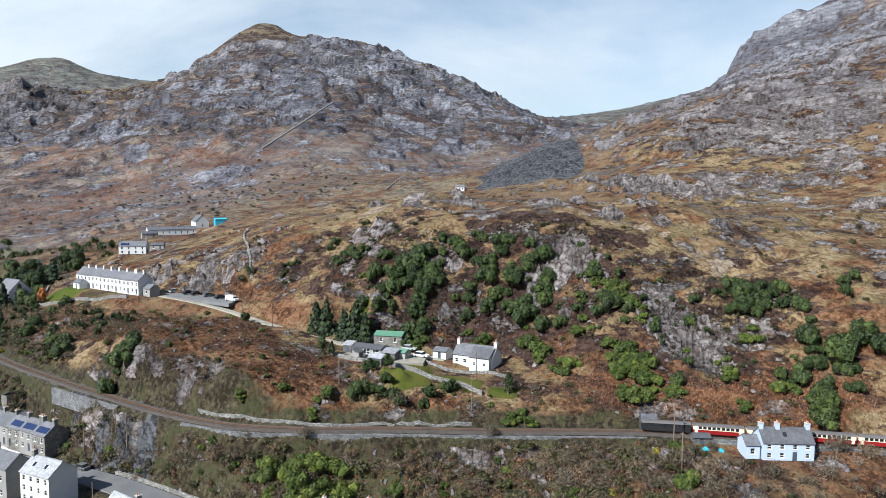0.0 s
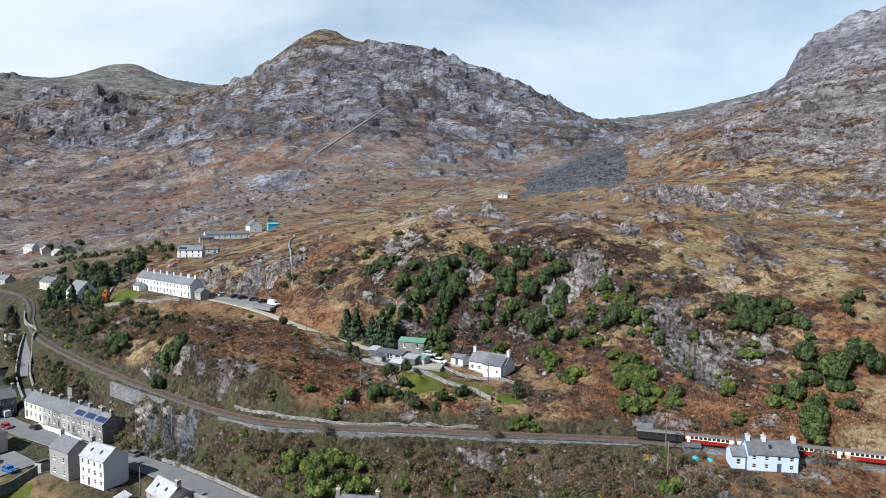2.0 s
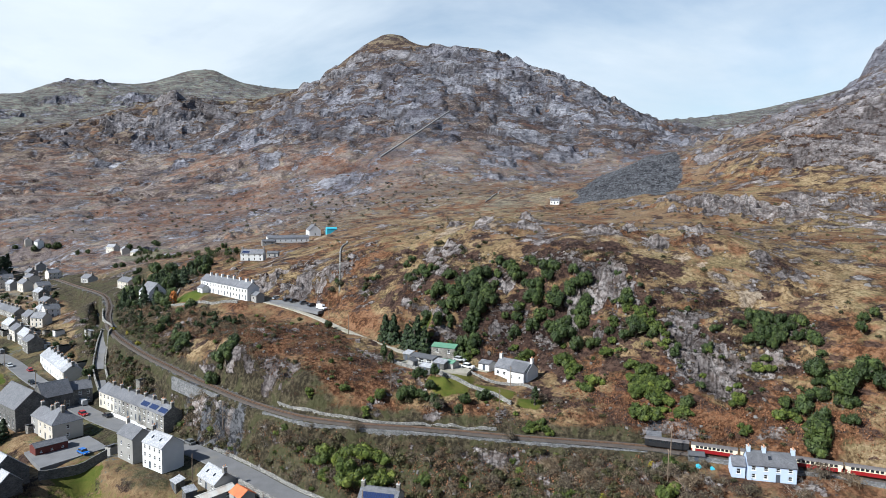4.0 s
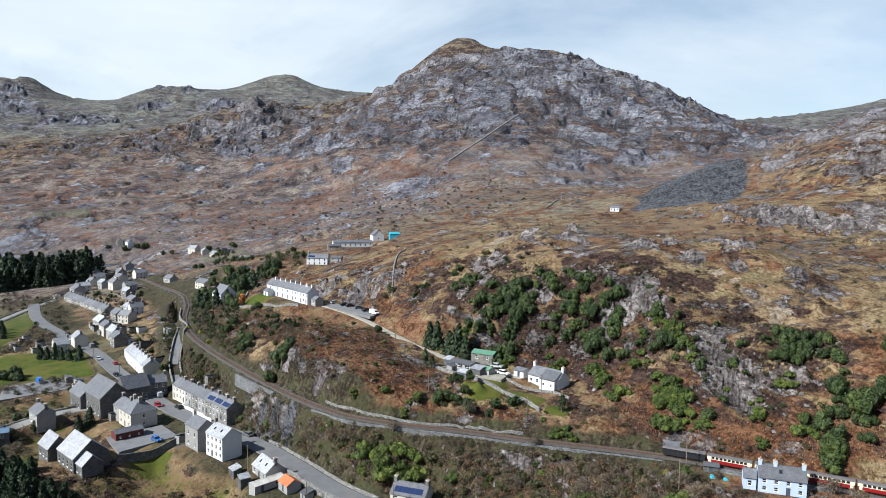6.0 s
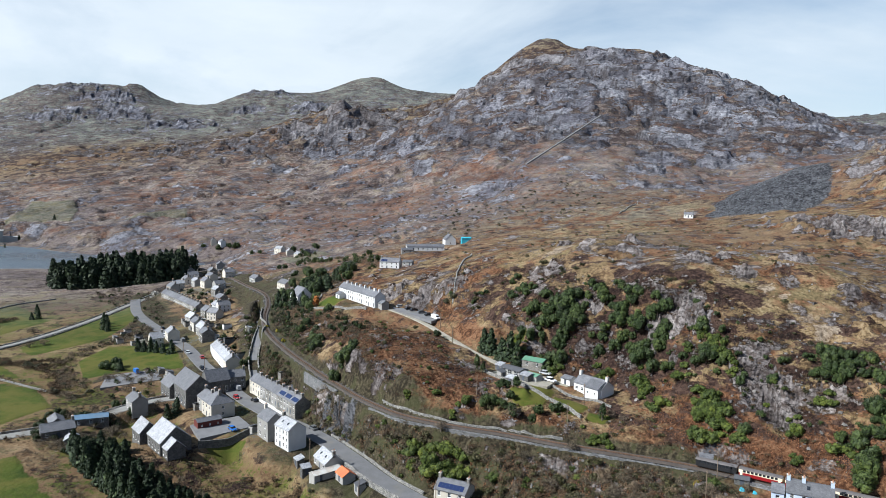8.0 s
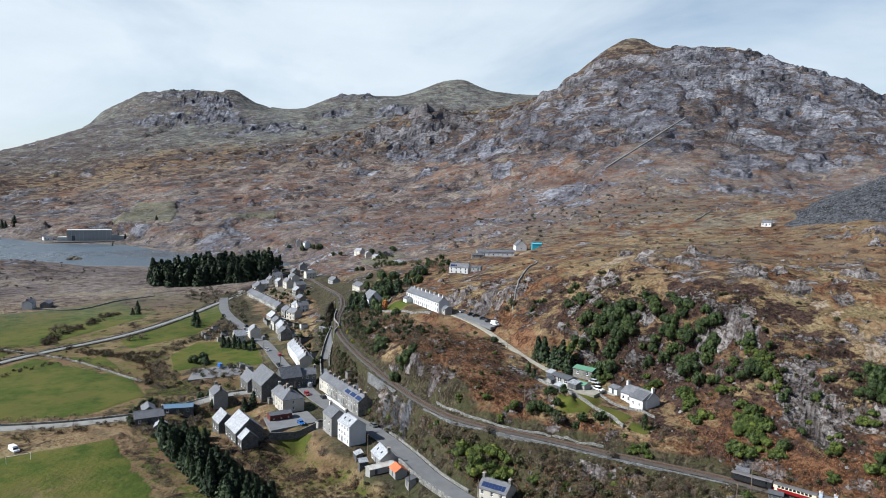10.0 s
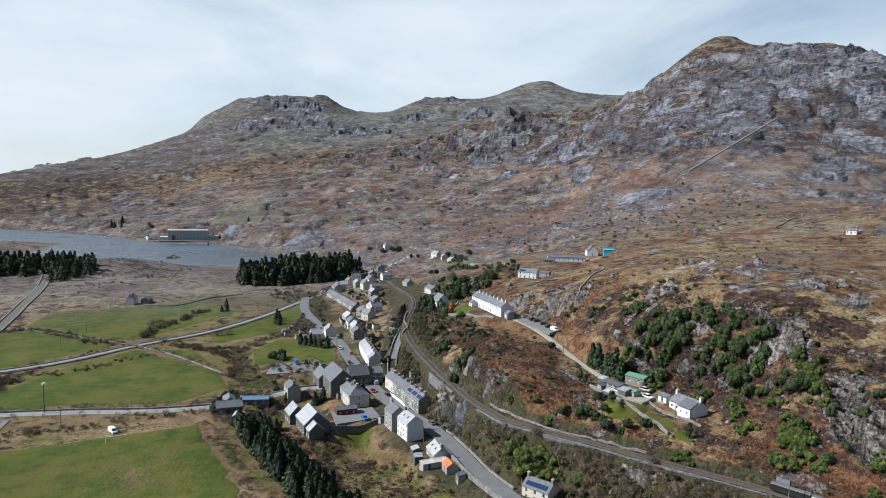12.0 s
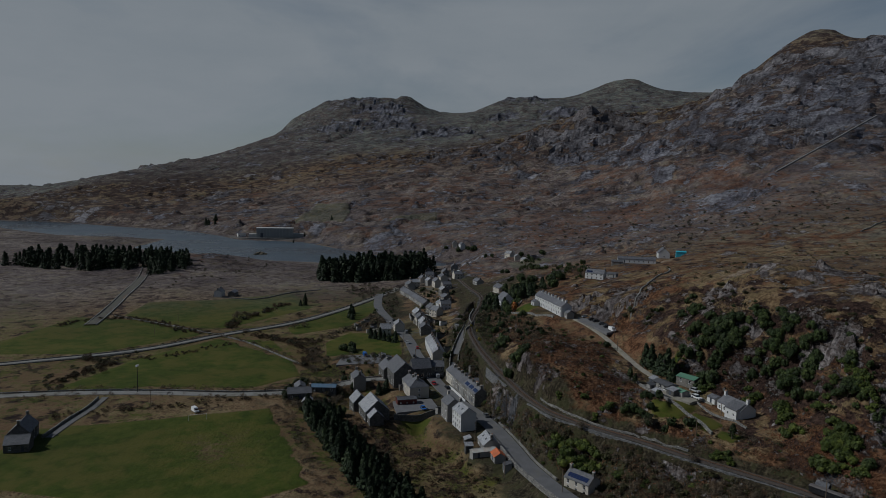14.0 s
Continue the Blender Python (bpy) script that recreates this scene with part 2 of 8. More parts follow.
    def patch(scale, k, shift):
        mv = nt.nodes.new("ShaderNodeMapping")
        mv.inputs["Location"].default_value = (shift, shift * 0.7, shift * 1.3)
        mv.inputs["Scale"].default_value = (1.0, 1.0, 2.4)
        nt.links.new(P, mv.inputs["Vector"])
        small, wide_ = tex_noise(nt, mv.outputs["Vector"], scale * 1.25, 6, 0.66, 0.15), tex_noise(nt, mv.outputs["Vector"], scale * 0.5, 7, 0.68, 0.2)
        both = blend(nt, far_a, small, wide_)
        return maths(nt, "MULTIPLY", maths(nt, "SUBTRACT", both, 0.5), k)

    ragged = maths(nt, "MULTIPLY", maths(nt, "SUBTRACT", n_mf, 0.5), 0.34)

    def mask(a, patches, soft=0.05):
        there = maths(nt, "MULTIPLY", a, 6.0, True)
        s = maths(nt, "ADD", a, maths(nt, "MULTIPLY", maths(nt, "ADD", patches, ragged), there))
        return ramp(nt, s, [(0.5 - soft, (0, 0, 0)), (0.5 + soft, (1, 1, 1))])

    p_broad, p_small = patch(0.018, 1.6, 13), patch(0.06, 1.6, 71)
    q_broad, q_small = patch(0.02, 0.9, 137), patch(0.085, 3.0, 191)
    r_broad, r_small = patch(0.02, 1.7, 311), patch(0.065, 2.5, 401)
    col = grass
    col = blend(nt, mask(brack_a, maths(nt, "ADD", p_broad, p_small), 0.1), col, bracken)
    col = blend(nt, mask(heath_a, maths(nt, "ADD", q_broad, q_small), 0.06), col, heath)
    scrub = ramp(nt, n_mf, [(0.28, (0.046, 0.038, 0.023)), (0.5, (0.13, 0.109, 0.066)), (0.72, (0.25, 0.208, 0.13))])
    scrub = blend(nt, ramp(nt, n_mid, [(0.48, (0, 0, 0)), (0.62, (0.75, 0.75, 0.75))]), scrub, rgb(0.1, 0.108, 0.045))
    col = blend(nt, mask(scrub_a, maths(nt, "MULTIPLY", q_small, 0.35), 0.12), col, scrub)
    col = blend(nt, mask(green_a, maths(nt, "MULTIPLY", p_small, 0.25), 0.06), col, pasture)
    col = blend(nt, mask(bare_a, maths(nt, "MULTIPLY", q_small, 0.5), 0.06), col, dirt)
    sepn = nt.nodes.new("ShaderNodeSeparateXYZ")
    nt.links.new(geo.outputs["Normal"], sepn.inputs[0])
    steep = ramp(nt, sepn.outputs["Z"], [(0.4, (0.42, 0.42, 0.42)), (0.8, (0, 0, 0))])
    ra = maths(nt, "ADD", rock_a, maths(nt, "MULTIPLY", steep, ramp(nt, rock_a, [(0.34, (0, 0, 0)), (0.48, (1, 1, 1))])))
    rmask = mask(ra, maths(nt, "ADD", r_broad, r_small), 0.035)
    fringe = mask(maths(nt, "ADD", ra, 0.13), maths(nt, "ADD", r_broad, r_small), 0.05)
    col = blend(nt, maths(nt, "MULTIPLY", fringe, maths(nt, "MULTIPLY", heath_a, 1.3, True)), col, heath)
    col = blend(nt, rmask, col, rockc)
    col = blend(nt, mask(slate_a, 0.0, 0.05), col, slate)
    # broad changes of rock and heather over the mountains
    sweep = ramp(nt, tex_noise(nt, S, 0.012, 5, 0.62), [(0.38, (0.78, 0.76, 0.8)), (0.6, (1.28, 1.28, 1.27))])
    col = blend(nt, maths(nt, "MAXIMUM", mauve_a, olive_a), col, blend(nt, 1.0, col, sweep, "MULTIPLY"))
    tint = ramp(nt, n_huge, [(0.35, (0.285, 0.285, 0.298)), (0.65, (0.37, 0.366, 0.366))])
    col = blend(nt, 1.0, col, tint, "MULTIPLY")
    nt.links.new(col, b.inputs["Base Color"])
    b.inputs["Roughness"].default_value = 0.95
    b.inputs["Specular IOR Level"].default_value = 0.15
    # relief: low tussocks near by, broken ledges on the mountains
    h_low = tex_noise(nt, P, 0.55, 3, 0.5)
    h_led = tex_noise(nt, S, 0.05, 4, 0.5, 0.8)
    h = maths(nt, "ADD", maths(nt, "MULTIPLY", h_low, 1.1), maths(nt, "MULTIPLY", n_fine, 0.4))
    far_h = maths(nt, "ADD", maths(nt, "MULTIPLY", h_led, 9.0), maths(nt, "MULTIPLY", n_led, 2.6))
    far_h = maths(nt, "MULTIPLY", far_h, maths(nt, "ADD", maths(nt, "MULTIPLY", rock_a, 1.1, True), 0.12))
    h = maths(nt, "ADD", h, maths(nt, "MULTIPLY", far_h, far_a))
    stone_h = maths(nt, "ADD", maths(nt, "MULTIPLY", crack, 0.7), maths(nt, "MULTIPLY", n_led, 1.5))
    h = maths(nt, "ADD", h, maths(nt, "MULTIPLY", maths(nt, "ADD", stone_h, 0.6), rmask))
    h = maths(nt, "MULTIPLY", h, maths(nt, "SUBTRACT", 1.0, maths(nt, "MULTIPLY", green_a, 0.9)))
    blocks = node(nt, "ShaderNodeTexVoronoi", Scale=0.075)
    nt.links.new(wv.outputs["Vector"], blocks.inputs["Vector"])
    h = maths(nt, "SUBTRACT", h, maths(nt, "MULTIPLY", maths(nt, "MULTIPLY", blocks.outputs["Distance"], 9.0), maths(nt, "MULTIPLY", rmask, far_a)))
    bp = node(nt, "ShaderNodeBump", Strength=0.8, Distance=1.0)
    nt.links.new(h, bp.inputs["Height"])
    nt.links.new(bp.outputs["Normal"], b.inputs["Normal"])
    return m


GROUND = ground_material()

# ---- the lie of the land ----
# Spot heights along named landforms: east, north, metres above the lake.
VALLEY = [(-64, -146, 5), (-97, -191, 5), (-159, -103, 5), (-222, -166, 5), (-219, -320, 5), (-383, -167, 5), (-260, -112, 6), (-100, -300, 5), (-250, -420, 5),
          (0, -200, 5), (100, -100, 6), (150, 50, 8), (-51, -33, 6), (-108, -84, 6), (300, 0, 8), (300, -400, 8), (0, -600, 8), (-20, 20, 6), (40, 90, 8), (-330, -260, 5),
          (-470, -300, 5), (-560, -290, 4), (-620, -300, 3), (-400, -480, 6), (-520, -560, 7)]
KNOLLS = [(-530, -400, 10), (-545, -455, 18), (-500, -440, 15), (-590, -390, 4), (-480, -370, 7), (-330, -330, 9), (-600, -520, 8),
          (-500, -700, 10), (-650, -850, 12), (-760, -960, 6), (-300, -800, 14), (-400, -1300, 18), (100, -1200, 25), (400, -1800, 50), (-600, -2200, 15), (800, 0, 40), (700, -900, 60)]
STREET = [(-40, 70, 10), (-67, 45, 9.3), (-79, 36, 9), (-95, 26, 9), (-113, 14, 8.8), (-127, 3, 8.5), (-140, -9, 8.2), (-165, -28, 7.6), (-190, -43, 7.4), (-216, -59, 7.2), (-254, -80, 7), (-300, -112, 7), (-360, -150, 6.5), (-420, -176, 6)]
RAIL = [(-545, -150, 14), (-500, -132, 16), (-455, -110, 19), (-407, -88, 21), (-350, -59, 22), (-312, -49, 22), (-271, -42, 22.2), (-235, -33, 22.4), (-193, -16, 22.7), (-161, 0, 23), (-136, 14, 23), (-112, 29, 23), (-98, 41, 23),
        (-90, 53, 23), (-81, 73, 23), (-72, 90, 23), (-65, 105, 23), (-56, 123, 23), (-45, 138, 23), (-27, 162, 23), (0, 194, 23), (40, 236, 23)]
BANK = [(-98, 31, 16), (-85, 41, 14), (-85, 62, 18), (-62, 84, 16), (-52, 100, 17), (-40, 112, 18), (-30, 118, 20), (-10, 110, 14), (-22, 140, 21), (0, 160, 20), (30, 190, 18), (-130, 6, 13), (-150, -10, 14),
        (-185, -28, 13), (-215, -40, 12), (-262, -58, 11), (-60, 70, 11), (-20, 80, 9), (30, 140, 10), (-300, -66, 13), (-360, -80, 12)]
HILLFOOT = [(-104, 40, 31), (-117, 48, 35), (-133, 19, 34), (-139, 31, 39), (-112, 62, 31), (-95, 72, 28), (-150, 22, 37), (-170, 20, 34), (-150, 50, 36), (-128, 68, 33), (-108, 92, 30), (-97, 100, 29.5), (-88, 112, 29),
            (-77, 104, 27), (-71, 112, 28), (-71, 128, 29), (-54, 135, 28), (-50, 148, 31), (-48, 162, 33), (-33, 160, 31), (-15, 185, 30), (-190, 10, 31), (-215, -8, 29), (-250, -20, 29), (-160, 66, 34)]
TERRACE = [(-270, -3, 38), (-240, 10, 37.7), (-222, 24, 37.5), (-205, 42, 36.5), (-190, 50, 36), (-178, 52, 34.5), (-280, -25, 31), (-330, -40, 28), (-350, 10, 37), (-300, 30, 42), (-260, 36, 46), (-236, 44, 47), (-210, 56, 46), (-195, 66, 47),
           (-424, 35, 47), (-400, 70, 50), (-480, 30, 46), (-460, -20, 36), (-400, -30, 34), (-520, -60, 24), (-350, 60, 50)]
CRAGGY_SLOPE = [(-123, 110, 36), (-127, 109, 45), (-112, 121, 41), (-97, 129, 41), (-81, 140, 45), (-67, 150, 42), (-57, 160, 40), (-91, 118, 31), (-158, 94, 55), (-153, 115, 65), (-118, 126, 64), (-100, 139, 60), (-89, 158, 58), (-95, 184, 64),
                (-46, 176, 48), (-51, 163, 41), (-71, 195, 60), (-68, 163, 48), (-30, 190, 45), (-10, 215, 45), (-140, 90, 45), (-170, 80, 48), (-60, 147, 32), (-20, 230, 55), (-180, 86, 52)]
UPLAND = [(-207, 71, 55), (-210, 60, 50), (-257, 60, 52), (-184, 130, 74), (-160, 140, 70), (-118, 162, 67), (-109, 183, 71), (-197, 266, 71), (-224, 332, 83), (-187, 346, 78), (-258, 275, 85), (-356, 300, 86), (-392, 261, 76),
          (-503, 210, 78), (-272, 100, 64), (-384, 100, 56), (-240, 140, 70), (-300, 180, 70), (-230, 200, 68), (-300, 240, 74), (-150, 220, 68), (-100, 260, 68), (-60, 250, 62), (-330, 140, 62), (-430, 160, 66), (0, 280, 62), (-80, 330, 74)]
MIDDLE = [(-767, 308, 98), (-703, 340, 100), (-600, 300, 90), (-620, 200, 80), (-845, 135, 86), (-861, 247, 133), (-1070, 17, 97), (-1138, 53, 158), (-947, -29, 62), (-1068, -245, 60), (-1314, -185, 92), (-760, 60, 62), (-650, -20, 40),
          (-600, 80, 58), (-700, -120, 22), (-850, -200, 40), (-880, -330, 22), (-1000, -400, 45), (-1050, -600, 30), (-960, 160, 120), (-560, 0, 40), (-1150, -850, 30), (-1300, -420, 95), (-1160, -1150, 25), (-1350, -700, 90), (-1000, 330, 175)]
HYDD = [(-1889, 83, 347), (-1834, 174, 376), (-1825, 256, 425), (-1795, 300, 470), (-1756, 372, 503), (-1760, 345, 496), (-1748, 402, 497), (-1740, 447, 467), (-1694, 607, 467), (-1617, 671, 428), (-1481, 735, 365), (-1356, 762, 321), (-1233, 779, 258), (-1069, 759, 205), (-878, 683, 155),
        (-1300, 250, 250), (-1250, 400, 270), (-1200, 560, 235), (-1500, 480, 400), (-1550, 280, 370), (-1500, 130, 290), (-1350, 80, 195), (-1050, 480, 190), (-900, 480, 125), (-760, 470, 105), (-1650, 100, 300), (-1420, 620, 370), (-1000, 620, 180)]
GIGFRAN = [(-788, 803, 190), (-720, 784, 200), (-690, 770, 212), (-672, 796, 236), (-661, 801, 250), (-649, 816, 287), (-700, 830, 225), (-760, 860, 215), (-429, 365, 104), (-463, 404, 124), (-519, 495, 155), (-555, 606, 181), (-594, 708, 213), (-634, 780, 246), (-655, 812, 281), (-652, 830, 298), (-631, 848, 309), (-615, 861, 322), (-594, 878, 323), (-573, 894, 334), (-527, 925, 360),
           (-315, 451, 151), (-321, 379, 120), (-248, 414, 113), (-319, 354, 97), (-330, 640, 225), (-420, 620, 205), (-450, 800, 262), (-200, 600, 215), (-300, 900, 420), (0, 900, 400), (-100, 480, 130), (100, 500, 120), (200, 800, 300), (-520, 790, 255)]
CWM = [(-1168, 881, 186), (-1590, 1148, 246), (-800, 620, 140), (-640, 520, 118), (-600, 440, 100), (-1000, 900, 205), (-1900, 900, 300), (-900, 1000, 225), (-2200, 1500, 330), (-560, 380, 92), (-1400, 1500, 300), (-700, 1200, 290)]
MOELWYN = [(-3142, -442, 514), (-3155, -354, 562), (-3168, -242, 605), (-3175, -155, 614), (-3181, -66, 558), (-3184, 105, 532), (-3182, 199, 539), (-3100, 600, 500), (-2805, -834, 416), (-2826, -763, 457), (-2848, -680, 492), (-2873, -573, 500), (-2901, -428, 485),
           (-2646, -1714, 317), (-2687, -1649, 398), (-2765, -1515, 489), (-2837, -1375, 504), (-2893, -1255, 515), (-2929, -1169, 524), (-2963, -1081, 459), (-2850, -960, 402), (-2500, 300, 400), (-2500, 900, 430), (-2300, 0, 330), (-2450, -500, 340), (-4200, 0, 300)]
SPURS = [(-1081, -1487, 45), (-1200, -1519, 57), (-1358, -1512, 83), (-1574, -1579, 123), (-1815, -1611, 158), (-2093, -1584, 211), (-2537, -1644, 309), (-1750, -325, 249), (-1807, -242, 278), (-1846, -182, 336), (-1853, -124, 312), (-1840, -46, 298), (-1794, 58, 288),
         (-1600, -120, 190), (-1500, -600, 130), (-1800, -900, 190), (-2300, -900, 300), (-2000, -600, 230), (-1600, -1100, 100), (-2500, -1300, 370), (-1300, -1250, 50), (-1250, -1700, 18), (-2600, -2300, 60), (-4000, -1800, 120), (-1400, -2400, 15), (-1550, -20, 225), (-2300, -1500, 290)]
FARHILLS = [(-2951, 1992, 446), (-2855, 2131, 466), (-2720, 2306, 490), (-2544, 2504, 550), (-2418, 2630, 596), (-3900, 1500, 420), (-2000, 3200, 600), (-1500, 2300, 380), (-3600, 3200, 560), (-500, 2500, 560), (600, 1800, 430), (1500, 800, 250),
            (1800, -800, 200), (1200, 2600, 450), (1500, -2600, 260), (0, -3800, 60), (-2200, -3800, 50), (-4400, -600, 260), (4000, 0, 350), (3000, 3000, 450), (3000, -3000, 350), (0, 4400, 600), (-3400, -3200, 50)]
LAKE = [(-1000, -1600), (-1075, -1300), (-1040, -1100), (-1029, -895), (-960, -760), (-900, -665), (-925, -555), (-848, -443), (-772, -319), (-735, -215), (-668, -195), (-656, -261), (-650, -391), (-641, -436),
        (-646, -490), (-664, -593), (-650, -640), (-690, -720), (-760, -750), (-835, -785), (-790, -850), (-800, -1000), (-870, -1250), (-860, -1600)]


# Levelled plots of the buildings: east, north, height, radius.
PLOTS = [(-108, 1, 7.6, 9), (-119, -7, 7.5, 8), (-130, -27, 7.2, 12), (-112, -40, 5.9, 14), (-145, -34, 7.2, 10), (-166, -50, 6.6, 15), (-140, -1, 8.9, 7), (-154, -10, 9.0, 9), (-168, -21, 8.8, 7), (-93, 18, 8.0, 8), (-83, 22, 7.6, 7), (-67, 57, 9.4, 8), (-180, -35, 7.6, 7),
         (-277, -22, 30.5, 8), (-368, -49, 23.6, 9), (-424, -83, 20.5, 8), (-424, 50, 47.6, 16), (-446, 72, 51, 10), (-356, 28, 41.5, 11), (-128, 90, 31.5, 7), (-117, 83, 30.8, 12)]
PLOTS_B = [(-36, -151, 5.2, 12), (-945, -655, 2.0, 36), (-968, -612, 2.0, 36), (-105, 102, 29.6, 9), (-96, 96, 28.4, 6), (-37, 141, 21.8, 9), (-48, 129, 21.9, 5), (-58, 126, 22.6, 3), (-222, 24, 37.6, 9), (-236, 14, 37.8, 9), (-247, 6, 37.9, 8), (-206, 45, 37.2, 8), (-192, 53, 37.1, 7), (-212, 36, 37.2, 7), (-214, -47, 7.3, 9), (-230, -54, 7.3, 10), (-197, -86, 6, 16), (-143, 80, 33.5, 6)]


# ---- smooth noise on arrays ----
def lattice(ix, iy, seed):
    h = (ix.astype(np.int64) * 374761393 + iy.astype(np.int64) * 668265263 + seed * 974711) & 0xFFFFFFFF
    h = ((h ^ (h >> 13)) * 1274126177) & 0xFFFFFFFF
    return ((h ^ (h >> 16)) & 0xFFFF) / 65535.0 * 2 * np.pi


def gnoise(x, y, seed=0):
    ix, iy = np.floor(x), np.floor(y)
    fx, fy = x - ix, y - iy
    u, v = fx * fx * fx * (fx * (fx * 6 - 15) + 10), fy * fy * fy * (fy * (fy * 6 - 15) + 10)

    def corner(dx, dy):
        a = lattice(ix + dx, iy + dy, seed)
        return np.cos(a) * (fx - dx) + np.sin(a) * (fy - dy)

    top = corner(0, 0) * (1 - u) + corner(1, 0) * u
    low = corner(0, 1) * (1 - u) + corner(1, 1) * u
    return (top * (1 - v) + low * v) * 1.4


def fbm(x, y, size, octaves=4, seed=0, gain=0.5):
    out, amp, norm = 0, 1.0, 0.0
    for k in range(octaves):
        out = out + amp * gnoise(x / size * 2**k + 17.3 * k, y / size * 2**k - 9.1 * k, seed + k)
        norm += amp
        amp *= gain
    return out / norm


def ridged(x, y, size, octaves=4, seed=0, gain=0.55):
    out, amp, norm = 0, 1.0, 0.0
    for k in range(octaves):
        out = out + amp * (1 - 2 * np.abs(gnoise(x / size * 2**k + 5.7 * k, y / size * 2**k + 3.3 * k, seed + k)))
        norm += amp
        amp *= gain
    return out / norm


def smooth(a, b, x):
    t = np.clip((x - a) / (b - a), 0, 1)
    return t * t * (3 - 2 * t)


# ---- heights: a spline surface through the landforms ----
SPOTS = np.array(VALLEY + KNOLLS + STREET + RAIL + BANK + HILLFOOT + TERRACE + CRAGGY_SLOPE + UPLAND + MIDDLE + HYDD + GIGFRAN + CWM + MOELWYN + SPURS + FARHILLS, float)


def spread(r):
    return np.sqrt(r * r + 16.0)


def spline(spots):
    n = len(spots)
    d = np.hypot(spots[:, None, 0] - spots[None, :, 0], spots[:, None, 1] - spots[None, :, 1])
    a = np.zeros((n + 1, n + 1))
    a[:n, :n] = -spread(d) + np.eye(n) * 1.0
    a[:n, n] = a[n, :n] = 1
    return np.linalg.solve(a, np.r_[spots[:, 2], 0])


WEIGHTS = spline(SPOTS)


def base_height(x, y):
    out = np.full(x.shape, WEIGHTS[-1])
    for (sx, sy, _), w in zip(SPOTS, WEIGHTS):
        out -= w * spread(np.hypot(x - sx, y - sy))
    return out


def slabs(x, y, size, seed):
    """Broken rock: tilted slabs in irregular cells. Gives the height, a value of each slab, and the distance to its edge."""
    u, v = x / size, y / size
    iu, iv = np.floor(u), np.floor(v)
    best, second = np.full(x.shape, 9.0), np.full(x.shape, 9.0)
    top, tone = np.zeros(x.shape), np.zeros(x.shape)
    for du in (-1, 0, 1):
        for dv in (-1, 0, 1):
            cu, cv = iu + du, iv + dv
            a, b, c = lattice(cu, cv, seed) / 6.2832, lattice(cu, cv, seed + 1) / 6.2832, lattice(cu, cv, seed + 2) / 6.2832
            ox, oy = u - cu - a, v - cv - b
            d = np.hypot(ox, oy)
            tilt = lattice(cu, cv, seed + 3)
            closer = d < best
            second = np.where(closer, best, np.minimum(second, d))
            best = np.where(closer, d, best)
            top = np.where(closer, (c - 0.5) * 0.9 + 0.5 * (ox * np.cos(tilt) + oy * np.sin(tilt)) - 0.35 * ox, top)
            tone = np.where(closer, c, tone)
    return top, tone, second - best


def near_path(x, y, path):
    """Distance to a path, and the path's height at the nearest place."""
    best, level = np.full(x.shape, 1e9), np.zeros(x.shape)
    for (ax, ay, az), (bx, by, bz) in zip(path, path[1:]):
        ux, uy = bx - ax, by - ay
        t = np.clip(((x - ax) * ux + (y - ay) * uy) / (ux * ux + uy * uy), 0, 1)
        d = np.hypot(x - ax - t * ux, y - ay - t * uy)
        closer = d < best
        best, level = np.where(closer, d, best), np.where(closer, az + t * (bz - az), level)
    return best, level


def inside(x, y, poly):
    """Signed distance to a polygon, positive inside."""
    best, odd = np.full(x.shape, 1e9), np.zeros(x.shape, bool)
    for (ax, ay), (bx, by) in zip(poly, poly[1:] + poly[:1]):
        ux, uy = bx - ax, by - ay
        t = np.clip(((x - ax) * ux + (y - ay) * uy) / (ux * ux + uy * uy), 0, 1)
        best = np.minimum(best, np.hypot(x - ax - t * ux, y - ay - t * uy))
        if by != ay:
            odd ^= ((ay > y) != (by > y)) & (x < ux * (y - ay) / (by - ay) + ax)
    return np.where(odd, best, -best)


def bumps(x, y, spots):
    """Soft patches: x, y, radius, weight."""
    out = np.zeros(x.shape)
    for sx, sy, r, w in spots:
        out = np.maximum(out, w * np.exp(-((x - sx) ** 2 + (y - sy) ** 2) / (r * r)))
    return out
TIP = [(-431, 287, 84), (-365, 316, 87), (-462, 386, 123), (-506, 390, 122), (-491, 344, 105), (-440, 345, 106), (-405, 335, 99), (-420, 372, 112), (-388, 352, 98)]
SPOTS = np.concatenate([SPOTS, np.array(TIP, float)])
WEIGHTS = spline(SPOTS)

# Roads: east, north, height; then half width.
LANE = [(-344, -60, 13), (-300, -52, 13), (-262, -44, 17.5), (-243, -37, 21.6), (-230, -36, 18.5), (-212, -34, 13), (-190, -28, 10), (-168, -20, 8.5), (-150, -8, 8.4)]
TRACK = [(-214, 32, 37.2), (-200, 42, 36.3), (-186, 50, 35.3), (-165, 60, 33.5), (-137, 73, 32), (-120, 87, 30.7), (-107, 100, 30)]
FIELD_ROAD = [(-110, -262, 5.2), (-172, -215, 5.3), (-220, -200, 5.3), (-271, -180, 5.3), (-337, -172, 5.3), (-400, -172, 5.4), (-463, -167, 5.6), (-540, -145, 6)]
RIVER_ROAD = [(-70, -215, 5), (-89, -183, 5.2), (-104, -150, 5.2), (-118, -110, 5.4), (-136, -81, 6), (-159, -66, 6.6), (-172, -40, 7.3)]
QUARRY_ROAD = [(-520, -150, 6), (-640, -120, 14), (-700, -60, 30), (-560, 60, 48), (-424, 60, 50)]
INCLINE = [(-929, 204, 135.5), (-995, 249, 161.5), (-1061, 294, 187.5), (-1127, 338, 213.5), (-1193, 383, 239.5)]
